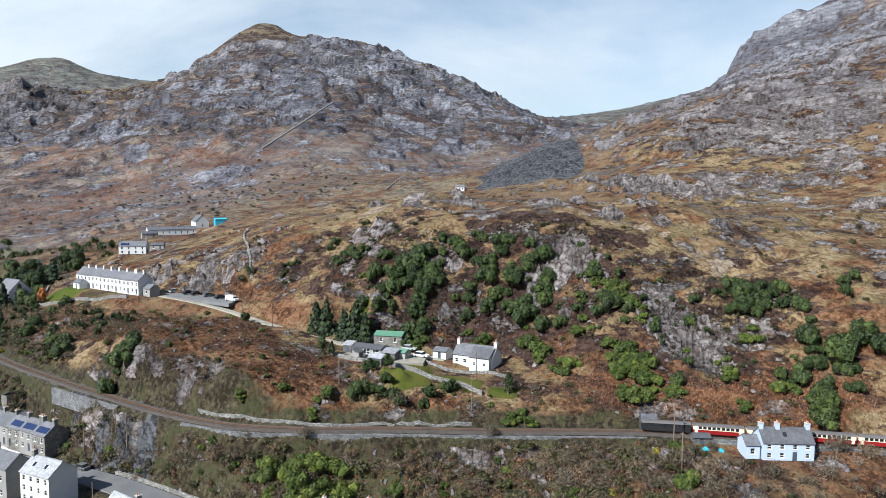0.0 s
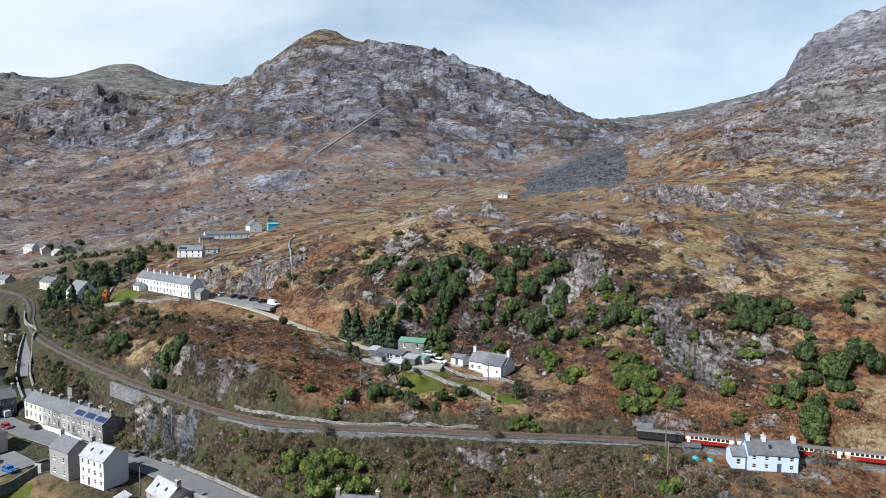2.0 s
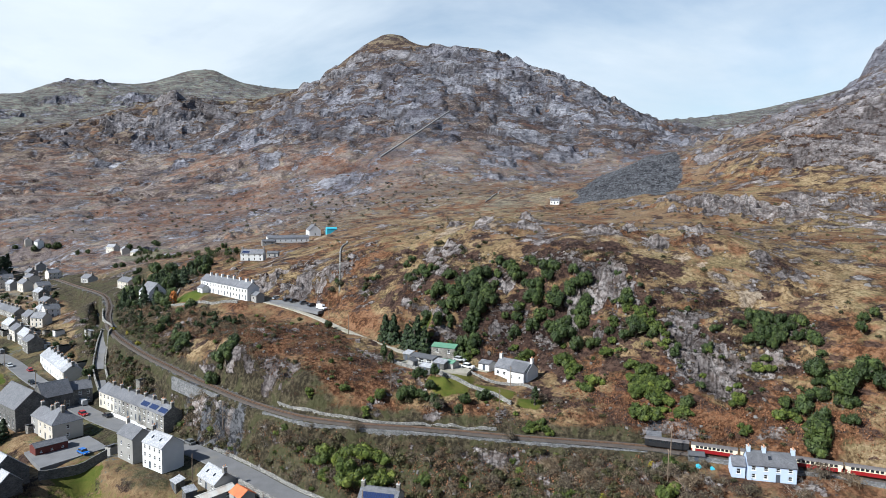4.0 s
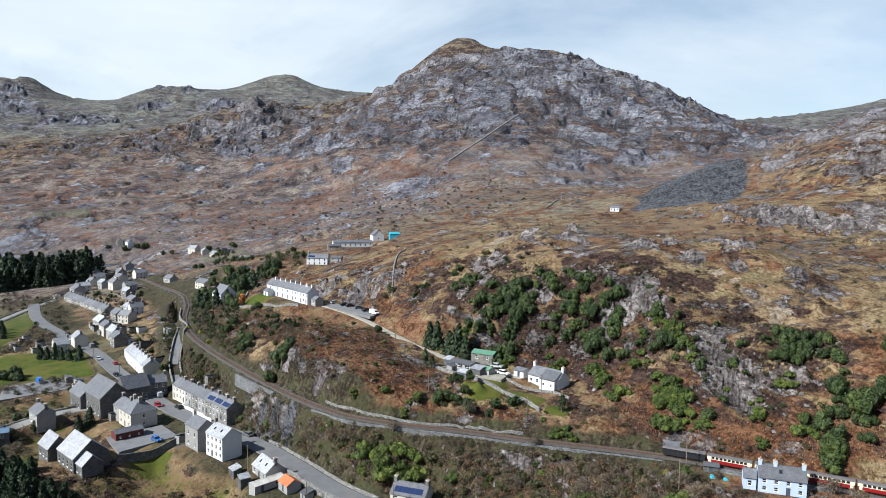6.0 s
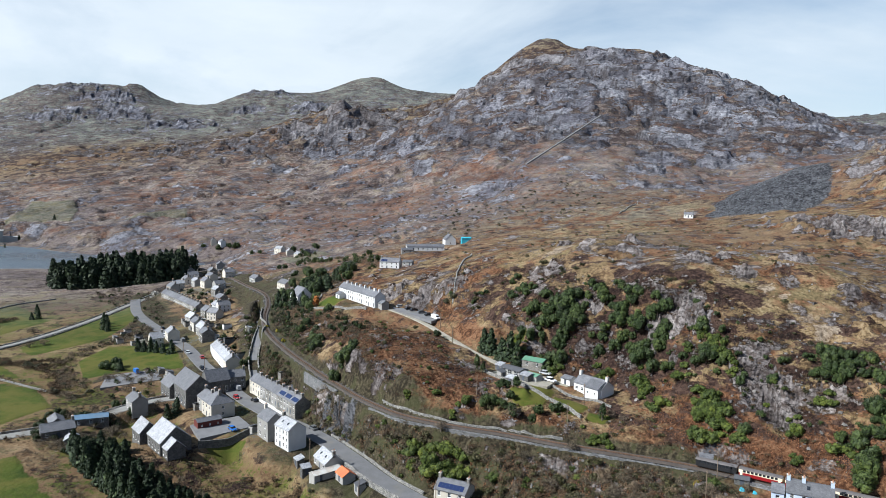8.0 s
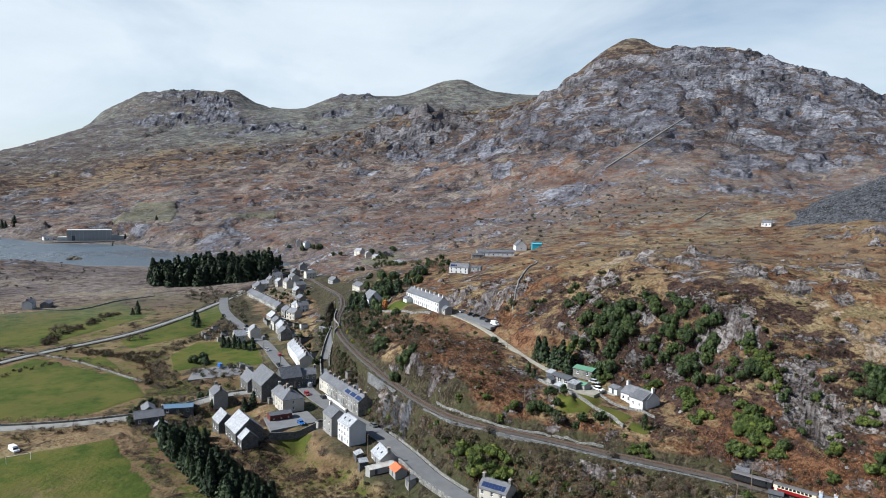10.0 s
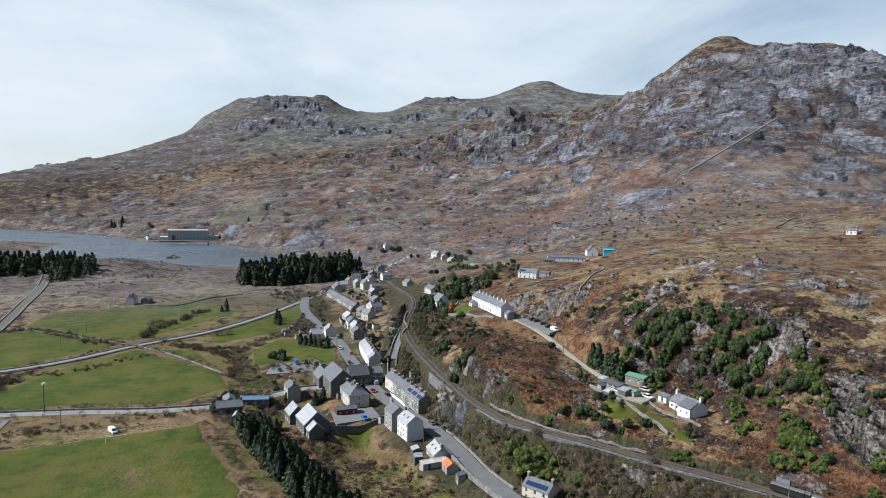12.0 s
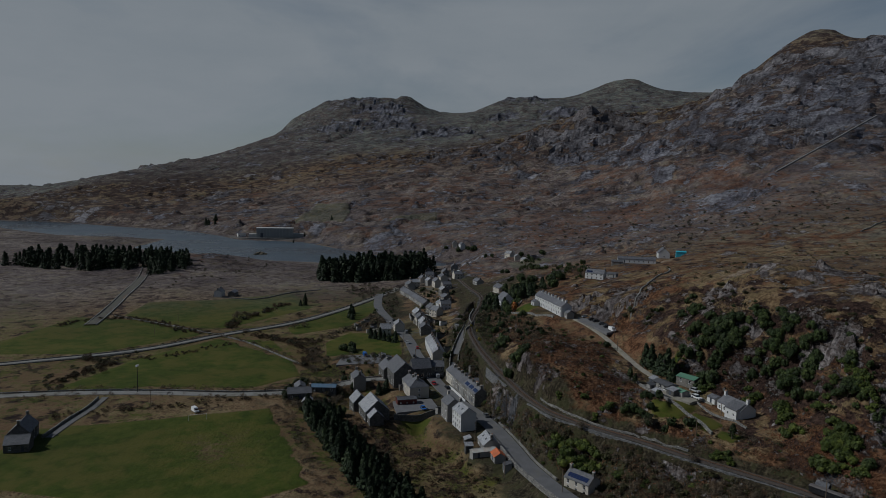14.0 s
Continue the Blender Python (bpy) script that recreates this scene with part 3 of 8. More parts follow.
COTTAGE_ROAD = [(-16, 140, 20), (0, 120, 15), (10, 90, 10), (40, 90, 9)]
DRIVE = [(-42, -146, 5.2), (-60, -153.5, 5.1), (-76, -159, 5.1), (-90, -166, 5.1)]
ROADS = [(STREET, 3.6), (LANE, 1.7), (TRACK, 1.5), (FIELD_ROAD, 2.6), (RIVER_ROAD, 3.0), (COTTAGE_ROAD, 2.0), (DRIVE, 1.6)]

# Pastures, as outlines in the plan.
PASTURES = [
    [(-84, -196), (-112, -160), (-128, -113), (-158, -103), (-190, -128), (-222, -162), (-212, -196), (-150, -205)],
    [(-150, -238), (-218, -214), (-243, -253), (-225, -330), (-120, -300)],
    [(-243, -158), (-285, -138), (-335, -142), (-398, -166), (-338, -168), (-262, -175)],
    [(-203, -112), (-232, -128), (-262, -126), (-266, -92), (-219, -70)],
    [(-46, -160), (-104, -86), (-79, -57), (-45, -28), (-10, -50), (0, -140)],
    [(-238, -300), (-290, -322), (-323, -285), (-393, -252), (-340, -200), (-245, -212), (-226, -250)],
    [(-100, 76), (-107, 88), (-104, 93), (-92, 87), (-93, 78)],
    [(-101, 92), (-97, 97), (-90, 101), (-85, 96), (-90, 88)],
    [(-87, 100), (-83, 98), (-79, 103), (-84, 107)],
    [(-146, 80), (-138, 84), (-141, 89), (-149, 85)],
    [(-114, -28), (-108, -20), (-116, -13), (-122, -20)],
    [(-258, -4), (-238, 8), (-232, 2), (-250, -10)],
    [(-1062, -655), (-1025, -528), (-1120, -560), (-1214, -611), (-1214, -690)],
    [(-1000, -430), (-1030, -340), (-1090, -360), (-1060, -430)],
    [(-620, -60), (-560, -40), (-540, -80), (-600, -100)],
]
# Soft patches of rock, heather, bracken and bare soil: east, north, radius, weight.
ROCKS = [(-72, 158, 12, 0.4), (-100, 138, 22, 0.24), (-124, 124, 22, 0.22), (-150, 108, 22, 0.22), (-178, 132, 22, 0.46), (-160, 138, 20, 0.46), (-200, 150, 30, 0.45), (-118, 22, 9, 0.7), (-108, 34, 7, 0.75),
         (-132, 20, 8, 0.6), (-250, 46, 20, 0.7), (-215, 62, 16, 0.65), (-282, 38, 18, 0.6), (-110, 178, 20, 0.4), (-60, 196, 30, 0.36), (-40, 206, 40, 0.34), (-62, 86, 8, 0.7), (-54, 94, 8, 0.6), (-86, 52, 7, 0.5), (-30, 122, 10, 0.6), (-150, 190, 40, 0.42), (-195, 300, 40, 0.45)]
OUTCROPS = [(-216, 118, 10, 0.75), (-185, 124, 13, 0.75), (-195, 145, 9, 0.7), (-146, 153, 13, 0.7), (-137, 160, 7, 0.7), (-140, 192, 10, 0.75), (-238, 267, 26, 0.9), (-226, 284, 24, 0.9), (-262, 258, 18, 0.85), (-205, 296, 20, 0.85), (-300, 257, 15, 0.75), (-117, 222, 7, 0.7),
            (-131, 153, 8, 0.7), (-167, 160, 9, 0.75), (-117, 161, 6, 0.7), (-240, 324, 14, 0.8), (-213, 335, 14, 0.8), (-188, 356, 16, 0.8), (-118, 291, 13, 0.8), (-96, 187, 5, 0.8), (-162, 301, 11, 0.75), (-116, 176, 6, 0.7)]
CRAGS = [(-106, 137, 7, 0.8), (-99, 139, 5, 0.8), (-76, 146, 8, 0.9), (-69, 147, 9, 0.95), (-63, 149, 5, 0.85), (-108, 128, 4, 0.75), (-125, 106, 3, 0.7), (-61, 160, 6, 0.7), (-241, 34, 15, 0.85), (-221, 47, 12, 0.85), (-324, 16, 12, 0.75),
         (-115, 39, 3.5, 0.8), (-117, 30, 6, 0.8), (-126, 24, 5, 0.75), (-97, 130, 3.5, 0.7), (-133, 114, 3.5, 0.75), (-84, 75, 5, 0.75), (-67, 86, 6, 0.8)]
MOOR_CRAGS = [(-904, 131, 28, 0.85), (-915, 153, 22, 0.8), (-1728, -183, 91, 0.95), (-1773, -100, 80, 0.95), (-1650, -309, 44, 0.8), (-1472, -274, 60, 0.7), (-1369, -117, 45, 0.7), (-1109, 46, 30, 0.75), (-1170, -96, 32, 0.75), (-1182, -207, 32, 0.65),
              (-787, 345, 40, 0.9), (-756, 395, 38, 0.85), (-955, 419, 65, 0.8), (-955, 512, 57, 0.8), (-1201, 141, 43, 0.75), (-904, -375, 45, 0.7), (-885, -396, 45, 0.7), (-401, 398, 30, 0.85), (-299, 383, 26, 0.85), (-285, 414, 24, 0.85), (-246, 431, 25, 0.9)]
TAN_SLOPES = [(-470, 220, 130, 1.0), (-300, 300, 160, 1.0), (-640, 260, 120, 0.8), (-330, 420, 200, 0.7), (-520, 120, 110, 0.7), (-1750, 378, 120, 1.0)]
FAR_ROCKS = [(-2490, -1084, 150, 0.95), (-2302, -796, 130, 0.9), (-2568, -387, 120, 0.9), (-2570, -630, 100, 0.9), (-2262, -677, 60, 0.8), (-2700, -1180, 130, 0.9), (-2400, -1230, 170, 0.75), (-2420, -1000, 150, 0.7), (-2300, -840, 110, 0.65), (-2660, -1280, 140, 0.5), (-1400, -1080, 90, 0.6), (-860, 150, 50, 0.75), (-780, 150, 40, 0.7), (-770, 330, 60, 0.65), (-880, 380, 60, 0.7), (-220, 342, 36, 0.7), (-190, 376, 30, 0.65), (-860, -330, 60, 0.55), (-240, 436, 40, 0.85), (-300, 450, 140, 0.7), (-450, 620, 240, 0.74), (-200, 400, 60, 0.5), (-600, 860, 120, 1.0), (-330, 360, 50, 0.5), (-1500, 430, 380, 0.66), (-1250, 600, 240, 0.56), (-1700, 350, 200, 0.7), (-1846, -160, 150, 0.7), (-1350, 250, 160, 0.55),
             (-860, 250, 60, 0.5), (-700, 340, 50, 0.55), (-2870, -600, 200, 0.6), (-2850, -1350, 260, 0.6), (-900, 100, 160, 0.4), (-1150, -100, 300, 0.38), (-1000, -300, 120, 0.4), (-540, -420, 60, 0.3), (-1000, 700, 180, 0.45), (-2300, -200, 300, 0.45)]
HEATHS = [(-1500, -1400, 500, 0.7), (-2200, -1600, 500, 0.75), (-60, 80, 16, 0.62), (-72, 64, 16, 0.62), (-92, 40, 14, 0.62), (-110, 24, 14, 0.6), (-132, 8, 14, 0.62), (-160, -8, 16, 0.62), (-190, -24, 18, 0.65), (-230, -38, 20, 0.65), (-280, -48, 26, 0.65), (-40, 112, 18, 0.6), (-20, 126, 20, 0.6), (-230, 0, 30, 0.55), (-190, 14, 24, 0.5), (-170, -96, 26, 0.6), (-230, -118, 34, 0.6), (-300, -126, 36, 0.6), (-360, -150, 40, 0.6), (-440, -190, 40, 0.55), (-90, -20, 26, 0.5), (-140, -75, 20, 0.6), (-95, 130, 42, 0.7), (-130, 112, 34, 0.66), (-60, 165, 22, 0.55), (-230, 60, 40, 0.5), (-300, 440, 130, 0.6), (-1900, -1400, 700, 0.72), (-1450, -1150, 300, 0.55), (-1500, -850, 260, 0.45), (-560, 700, 160, 0.55), (-170, 95, 30, 0.72), (-188, 82, 22, 0.66), (-70, 160, 26, 0.66), (-100, 50, 30, 0.28), (-2600, -1300, 700, 0.62), (-400, 560, 260, 0.5), (-1500, 420, 400, 0.5), (-1100, -100, 400, 0.36), (-1850, -200, 250, 0.55), (-2000, -700, 500, 0.45), (-20, 200, 40, 0.5), (-540, -410, 60, 0.5)]
BRACKENS = [(-140, 40, 26, 0.75), (-165, 36, 24, 0.7), (-120, 60, 22, 0.75), (-210, 70, 22, 0.7), (-106, 52, 30, 0.8), (-125, 38, 22, 0.8), (-62, 128, 26, 0.85), (-40, 150, 26, 0.85), (-85, 85, 16, 0.75), (-180, 30, 40, 0.55), (-205, 60, 24, 0.65), (-150, 96, 26, 0.55), (-70, 20, 34, 0.6), (-60, -5, 30, 0.55), (-100, 60, 40, 0.6), (-30, 100, 30, 0.6), (-180, -20, 40, 0.6), (-100, 200, 90, 0.42),
            (-900, -60, 320, 0.55), (-1000, 120, 200, 0.5), (-600, 60, 160, 0.45), (-350, 40, 90, 0.5), (-1200, -400, 300, 0.5), (-560, -420, 90, 0.55), (-350, -320, 40, 0.5), (-420, 480, 180, 0.4), (-20, 60, 60, 0.55)]
BARES = [(-200, 112, 9, 0.85), (-137, 146, 5, 0.85), (-128, 152, 5, 0.8), (-92, 166, 4, 0.8), (-86, 167, 4, 0.8), (-80, 169, 4, 0.8), (-122, 156, 4, 0.8), (-178, 122, 5, 0.8), (-113, 160, 4, 0.75), (-104, 163, 4, 0.8), (-98, 165, 4, 0.8), (-150, 138, 6, 0.7), (-60, -75, 30, 0.2), (-424, 70, 10, 0.6)]
GRASS_TOPS = [(-1750, 378, 95, 1.0), (-3175, -155, 260, 0.8), (-3170, 150, 200, 0.7), (-300, 190, 70, 0.35), (-470, 220, 60, 0.7), (-700, 250, 90, 0.4), (-560, 130, 70, 0.4), (-2900, -980, 160, 0.6)]
SLATE_BANKS = [(-112, 22, 5, 0.8), (-118, 17, 5, 0.75), (-124, 13, 4.5, 0.7), (-140, 8, 5, 0.6), (-62, 128, 3, 0.6)]
SCRUBS = [(-20, 110, 26, 0.7), (0, 130, 30, 0.7), (-50, 100, 18, 0.65), (-240, -20, 26, 0.7), (-300, -30, 40, 0.8), (-400, -60, 50, 0.75), (-200, -105, 22, 0.9), (-290, -130, 36, 0.8), (-145, -78, 18, 0.9), (-110, -95, 12, 0.7), (-95, -25, 14, 0.6), (-230, 10, 18, 0.6), (-190, 20, 16, 0.5)]
VILLAGE = [(-120, -15, 22, 1), (-150, -30, 24, 1), (-185, -55, 28, 1), (-230, -68, 26, 1), (-270, -82, 26, 1), (-310, -95, 28, 1), (-360, -105, 30, 1), (-420, -130, 34, 1), (-470, -148, 34, 1), (-95, 12, 14, 0.8), (-138, -85, 14, 1)]
FIELD_EDGES = [[(-240, -308, 0), (-239, -267, 0), (-228, -223, 0), (-206, -170, 0), (-183, -103, 0)], [(-238, -190, 0), (-222, -165, 0), (-232, -140, 0), (-201, -127, 0)], [(-60, -165, 0), (-95, -120, 0), (-122, -92, 0)], [(-99, -77, 0), (-76, -53, 0), (-42, -24, 0)]]
SLATE_TIP = [(-416, 270), (-345, 306), (-384, 350), (-455, 392), (-512, 396), (-500, 340)]


def inside_soft(x, y, poly):
    return smooth(-6, 4, inside(x, y, poly) + fbm(x, y, 22, 3, 89) * 9)


def land(x, y):
    """Height of the ground, with its crags, and the weights of what covers it."""
    x, y = np.asarray(x, float), np.asarray(y, float)
    z = base_height(x, y)
    away = np.hypot(x - 60, y - 60)
    near = 1 - smooth(330, 620, away)
    hill = smooth(7, 16, z)
    lake = inside(x, y, LAKE)
    rock = np.maximum(bumps(x, y, ROCKS + OUTCROPS + CRAGS), bumps(x, y, FAR_ROCKS + MOOR_CRAGS))
    high = smooth(105, 190, z) * (1 - smooth(1950, 2300, away)) * smooth(380, 520, away)
    rock = np.maximum(np.maximum(rock, (0.3 + 0.09 * smooth(420, 640, away) * (1 - smooth(1100, 1500, away))) * hill), 0.55 * high) * (1 - bumps(x, y, GRASS_TOPS))
    # crags: tilted slabs and ledges, fine near by and broad on the mountains
    far1, far2 = smooth(330, 620, away), smooth(700, 1300, away)
    a = fbm(x, y, 22, 4, 3) * near + fbm(x, y, 70, 5, 11, 0.62) * (1 - near)
    out = smooth(-0.12, 0.1, a + (rock - 0.5) * 1.1) * (1 - inside_soft(x, y, SLATE_TIP))
    warp, warp2 = fbm(x, y, 40, 3, 81) * 9, fbm(x, y, 40, 3, 85) * 9
    # slabs lie along the strike, so they are longer one way
    sx, sy = (x * 0.86 + y * 0.5 + warp) * 0.6, y * 0.86 - x * 0.5 + warp2
    n1, t1, e1 = slabs(sx, sy, 7.0, 101)
    n2, t2, e2 = slabs(sx, sy, 2.6, 111)
    m1, t3, e3 = slabs(sx, sy, 22.0, 121)
    m2, t4, e4 = slabs(sx, sy, 9.0, 131)
    f1, t5, e5 = slabs(sx * 1.2 + fbm(x, y, 200, 3, 83) * 40, sy, 70.0, 141)
    f2, t6, e6 = slabs(sx, sy, 27.0, 151)

    def ledges(h, size, seed, sharp):
        u = z / h + fbm(x, y, size, 4, seed, 0.6) * 1.6
        f = u - np.floor(u)
        return h * (smooth(sharp, 0.98, f) - f)

    z = z + hill * out * near * (ledges(5.0, 30, 21, 0.62) * 0.7 + n1 * (2.6 + 5.0 * smooth(0.6, 0.85, rock)) + n2 * (1.3 + 1.2 * smooth(0.6, 0.85, rock)) + ridged(x, y * 1.2, 11, 4, 22) * 0.9)
    z = z + hill * out * far1 * (1 - far2) * (ledges(9.0, 70, 31, 0.6) * 0.7 + m1 * 6.0 + m2 * 2.8)
    far3 = smooth(1950, 2300, away)
    z = z + hill * 3.5 * bumps(x, y, OUTCROPS) * (0.7 + 0.5 * fbm(x, y, 9, 3, 87))
    gullies = ridged(x * 0.4 + y * 0.2 + warp * 3, y, 110, 3, 36, 0.5) - 0.25
    z = z + hill * out * far2 * (ledges(38.0, 170, 35, 0.62) * 0.55 + gullies * (9 + 4 * far3) + f1 * (12 + 2 * far3) + f2 * (5.5 - 2 * far3))
    facet = near * (0.6 * t1 + 0.4 * t2) + (1 - near) * ((1 - far2) * (0.6 * t3 + 0.4 * t4) + far2 * (0.5 * t5 + 0.5 * t6))
    cleft = near * smooth(0.0, 0.16, np.minimum(e1, e2 * 1.6)) + (1 - near) * ((1 - far2) * smooth(0.0, 0.2, np.minimum(e3, e4 * 1.4)) + far2 * smooth(0.0, 0.24, np.minimum(e5, e6 * 1.4)))
    z = z + hill * (fbm(x, y, 45, 5, 41) * 2.0 * near + fbm(x, y, 260, 6, 51, 0.6) * 10 * far2 + fbm(x, y, 60, 5, 61, 0.6) * 4.2 * far1)
    z = z + (1 - hill) * fbm(x, y, 60, 3, 71) * 0.35
    for px, py, pz, pr in PLOTS + PLOTS_B:
        k = 1 - smooth(pr * 0.75, pr * 1.7, np.hypot(x - px, y - py))
        z = z * (1 - k) + (pz - 0.1) * k
    # level strips for the railway and the roads
    d, level = near_path(x, y, RAIL)
    slate_rail = 1 - smooth(1.7, 3.2, d)
    k = 1 - smooth(2.3, 5.5, d)
    z = z * (1 - k) + (level - 0.35) * k
    rail_k = k
    d, level = near_path(x, y, INCLINE)
    k = 1 - smooth(5, 22, d)
    z = z * (1 - k) + level * k
    paved = np.zeros(x.shape)
    for path, half in ROADS:
        d, level = near_path(x, y, path)
        k = (1 - smooth(half + 0.6, half + 4.5, d)) * (1 - smooth(0.5, 0.9, rail_k))
        z = z * (1 - k) + (level - 0.15) * k
        paved = np.maximum(paved, k)
    # the lake's bed and shore
    shore = smooth(-60, 0, lake)
    z = np.where(lake < 0, np.maximum(z * (1 - shore) + 0.5 * shore, 0.25), z)
    z = np.where(lake >= 0, 0.45 - 3.2 * smooth(0, 18, lake), z)
    green = np.zeros(x.shape)
    for poly in PASTURES:
        green = np.maximum(green, smooth(-2.5, 2.5, inside(x, y, poly)))
    for line_ in FIELD_EDGES:
        green = green * smooth(1.5, 6.0, near_path(x, y, line_)[0] + fbm(x, y, 14, 3, 91) * 6)
    slate = inside_soft(x, y, SLATE_TIP)
    slate = np.maximum(np.maximum(slate, slate_rail * 0.62), bumps(x, y, SLATE_BANKS))
    flat = np.maximum(rail_k, paved)
    rock = hill * (0.8 * rock + 0.1 * out) * (1 - flat) * (1 - green)
    heath = np.maximum(np.maximum(bumps(x, y, HEATHS), 0.26 + 0.06 * (1 - smooth(50, 66, z)) + 0.2 * smooth(1250, 1800, away)), 0.54 * high) * (1 - green) * (1 - flat * 0.8)
    brack = np.maximum(bumps(x, y, BRACKENS), 0.42 + 0.08 * near * smooth(16, 24, z) * (1 - smooth(48, 62, z))) * (1 - green) * (0.35 + 0.65 * smooth(8, 18, z))
    brack = brack * (1 - smooth(250, 420, z)) * (1 - smooth(1500, 2300, away) * 0.6)
    green = green - 0.46 * bumps(x, y, [(-58, -78, 40, 1.0)])
    village = bumps(x, y, VILLAGE) * (1 - green)
    slate = np.maximum(slate, 0.47 * village)
    green = np.maximum(green, 0.5 * village)
    green = np.maximum(green, 0.47 * (1 - smooth(4.5, 9, z)) * (lake < 0) * smooth(-520, -440, x))
    bare = np.maximum(bumps(x, y, BARES), 0.55 * smooth(-9, 2, lake) * (lake < 4))
    rock = rock + (facet - 0.5) * 0.3 * smooth(0.12, 0.4, rock)
    # olive and mauve grow with distance; the painted haze tint follows them
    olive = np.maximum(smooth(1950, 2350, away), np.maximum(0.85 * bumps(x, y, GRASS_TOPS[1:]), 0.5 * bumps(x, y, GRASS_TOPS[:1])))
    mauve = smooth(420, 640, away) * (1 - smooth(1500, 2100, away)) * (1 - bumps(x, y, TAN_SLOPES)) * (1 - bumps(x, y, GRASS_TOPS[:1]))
    d_rail, d_street = near_path(x, y, RAIL)[0], near_path(x, y, STREET)[0]
    scrub = np.maximum(0.95 * (1 - smooth(10, 36, d_street)), 0.9 * (1 - smooth(8, 26, d_rail)) * smooth(-30, -60, x) * (1 - 0.75 * smooth(23, 27, z)))
    scrub = np.maximum(scrub, np.maximum(0.85 * bumps(x, y, VILLAGE), bumps(x, y, SCRUBS))) * (1 - green)
    return z, rock, green, heath, bare, slate, brack, far2, facet, cleft, olive, mauve, scrub


def land_z(x, y):
    return land(np.atleast_1d(x), np.atleast_1d(y))[0]


def ground_sheet():
    """One sheet to the horizon on a fan-shaped grid, finer over the valley and coarser behind."""
    cx, cy = 170.0, 95.0
    fine = np.radians(np.arange(24, 150.01, 0.18))
    coarse = np.radians(np.arange(154, 381, 3.4))
    ang = np.r_[fine, coarse]
    rad = np.r_[25 * np.exp(np.arange(14) * 0.118), 130 * np.exp(np.arange(600) * 0.00508), 2750 * np.exp(np.arange(60) * 0.012)]
    A, R = np.meshgrid(ang, rad, indexing="ij")
    X, Y = cx - np.sin(A) * R, cy + np.cos(A) * R
    x, y = np.r_[X.ravel(), cx], np.r_[Y.ravel(), cy]
    parts = [land(x[i : i + 60000], y[i : i + 60000]) for i in range(0, len(x), 60000)]
    z, rock, green, heath, bare, slate, brack, craggy, facet, cleft, olive, mauve, scrub = (np.concatenate(p) for p in zip(*parts))
    na, nr = len(ang), len(rad)
    i, j = np.meshgrid(np.arange(na), np.arange(nr - 1), indexing="ij")
    i2 = (i + 1) % na
    quads = np.stack([i * nr + j, i * nr + j + 1, i2 * nr + j + 1, i2 * nr + j], -1).reshape(-1, 4)[:, ::-1]
    hub = na * nr
    k = np.arange(na)
    fan = np.stack([k * nr, ((k + 1) % na) * nr, np.full(na, hub)], -1)[:, ::-1]
    me = bpy.data.meshes.new("ground")
    me.vertices.add(len(x))
    me.vertices.foreach_set("co", np.stack([x, y, z], -1).astype(np.float32).ravel())
    loops = np.r_[quads.ravel(), fan.ravel()].astype(np.int32)
    me.loops.add(len(loops))
    me.loops.foreach_set("vertex_index", loops)
    starts = np.r_[np.arange(len(quads)) * 4, len(quads) * 4 + np.arange(len(fan)) * 3].astype(np.int32)
    me.polygons.add(len(starts))
    me.polygons.foreach_set("loop_start", starts)
    me.update(calc_edges=True)
    stony = np.r_[rock[quads].mean(1) > 0.47, np.zeros(len(fan), bool)]
    me.polygons.foreach_set("use_smooth", ~stony)
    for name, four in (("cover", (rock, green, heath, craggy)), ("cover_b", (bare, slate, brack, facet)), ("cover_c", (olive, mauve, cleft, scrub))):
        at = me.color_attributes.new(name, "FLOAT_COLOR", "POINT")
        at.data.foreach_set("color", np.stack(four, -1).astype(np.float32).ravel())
    me.materials.append(GROUND)
    return tagged(new("ground", me), "rough upland ground of tan grass, rust bracken, heather and grey crags", "ground", kind="structure")


ground = ground_sheet()


def mesh_ob(name, verts, faces, mat, parent=None, label="", shade=False):
    me = bpy.data.meshes.new(name)
    me.from_pydata(verts, [], faces)
    me.update()
    if shade:
        me.polygons.foreach_set("use_smooth", np.ones(len(me.polygons), bool))
    if mat:
        me.materials.append(mat)
    ob = new(name, me)
    if parent:
        ob.parent = parent
    if label:
        ob["label"] = label
    return ob


def resample(path, step):
    """Points every step metres along a smooth line through the path, with headings."""
    p = np.array(path, float)
    t = np.r_[0, np.cumsum(np.hypot(*(p[1:, :2] - p[:-1, :2]).T))]
    s = np.arange(0, t[-1], step)
    # cubic through the points, by Hermite tangents
    m = np.gradient(p, t, axis=0)
    k = np.clip(np.searchsorted(t, s, side="right") - 1, 0, len(t) - 2)
    h = (t[k + 1] - t[k])[:, None]
    u = ((s - t[k])[:, None]) / h
    q = (2 * u**3 - 3 * u**2 + 1) * p[k] + (u**3 - 2 * u**2 + u) * h * m[k] + (-2 * u**3 + 3 * u**2) * p[k + 1] + (u**3 - u**2) * h * m[k + 1]
    d = np.gradient(q, axis=0)
    return q, np.arctan2(d[:, 1], d[:, 0])


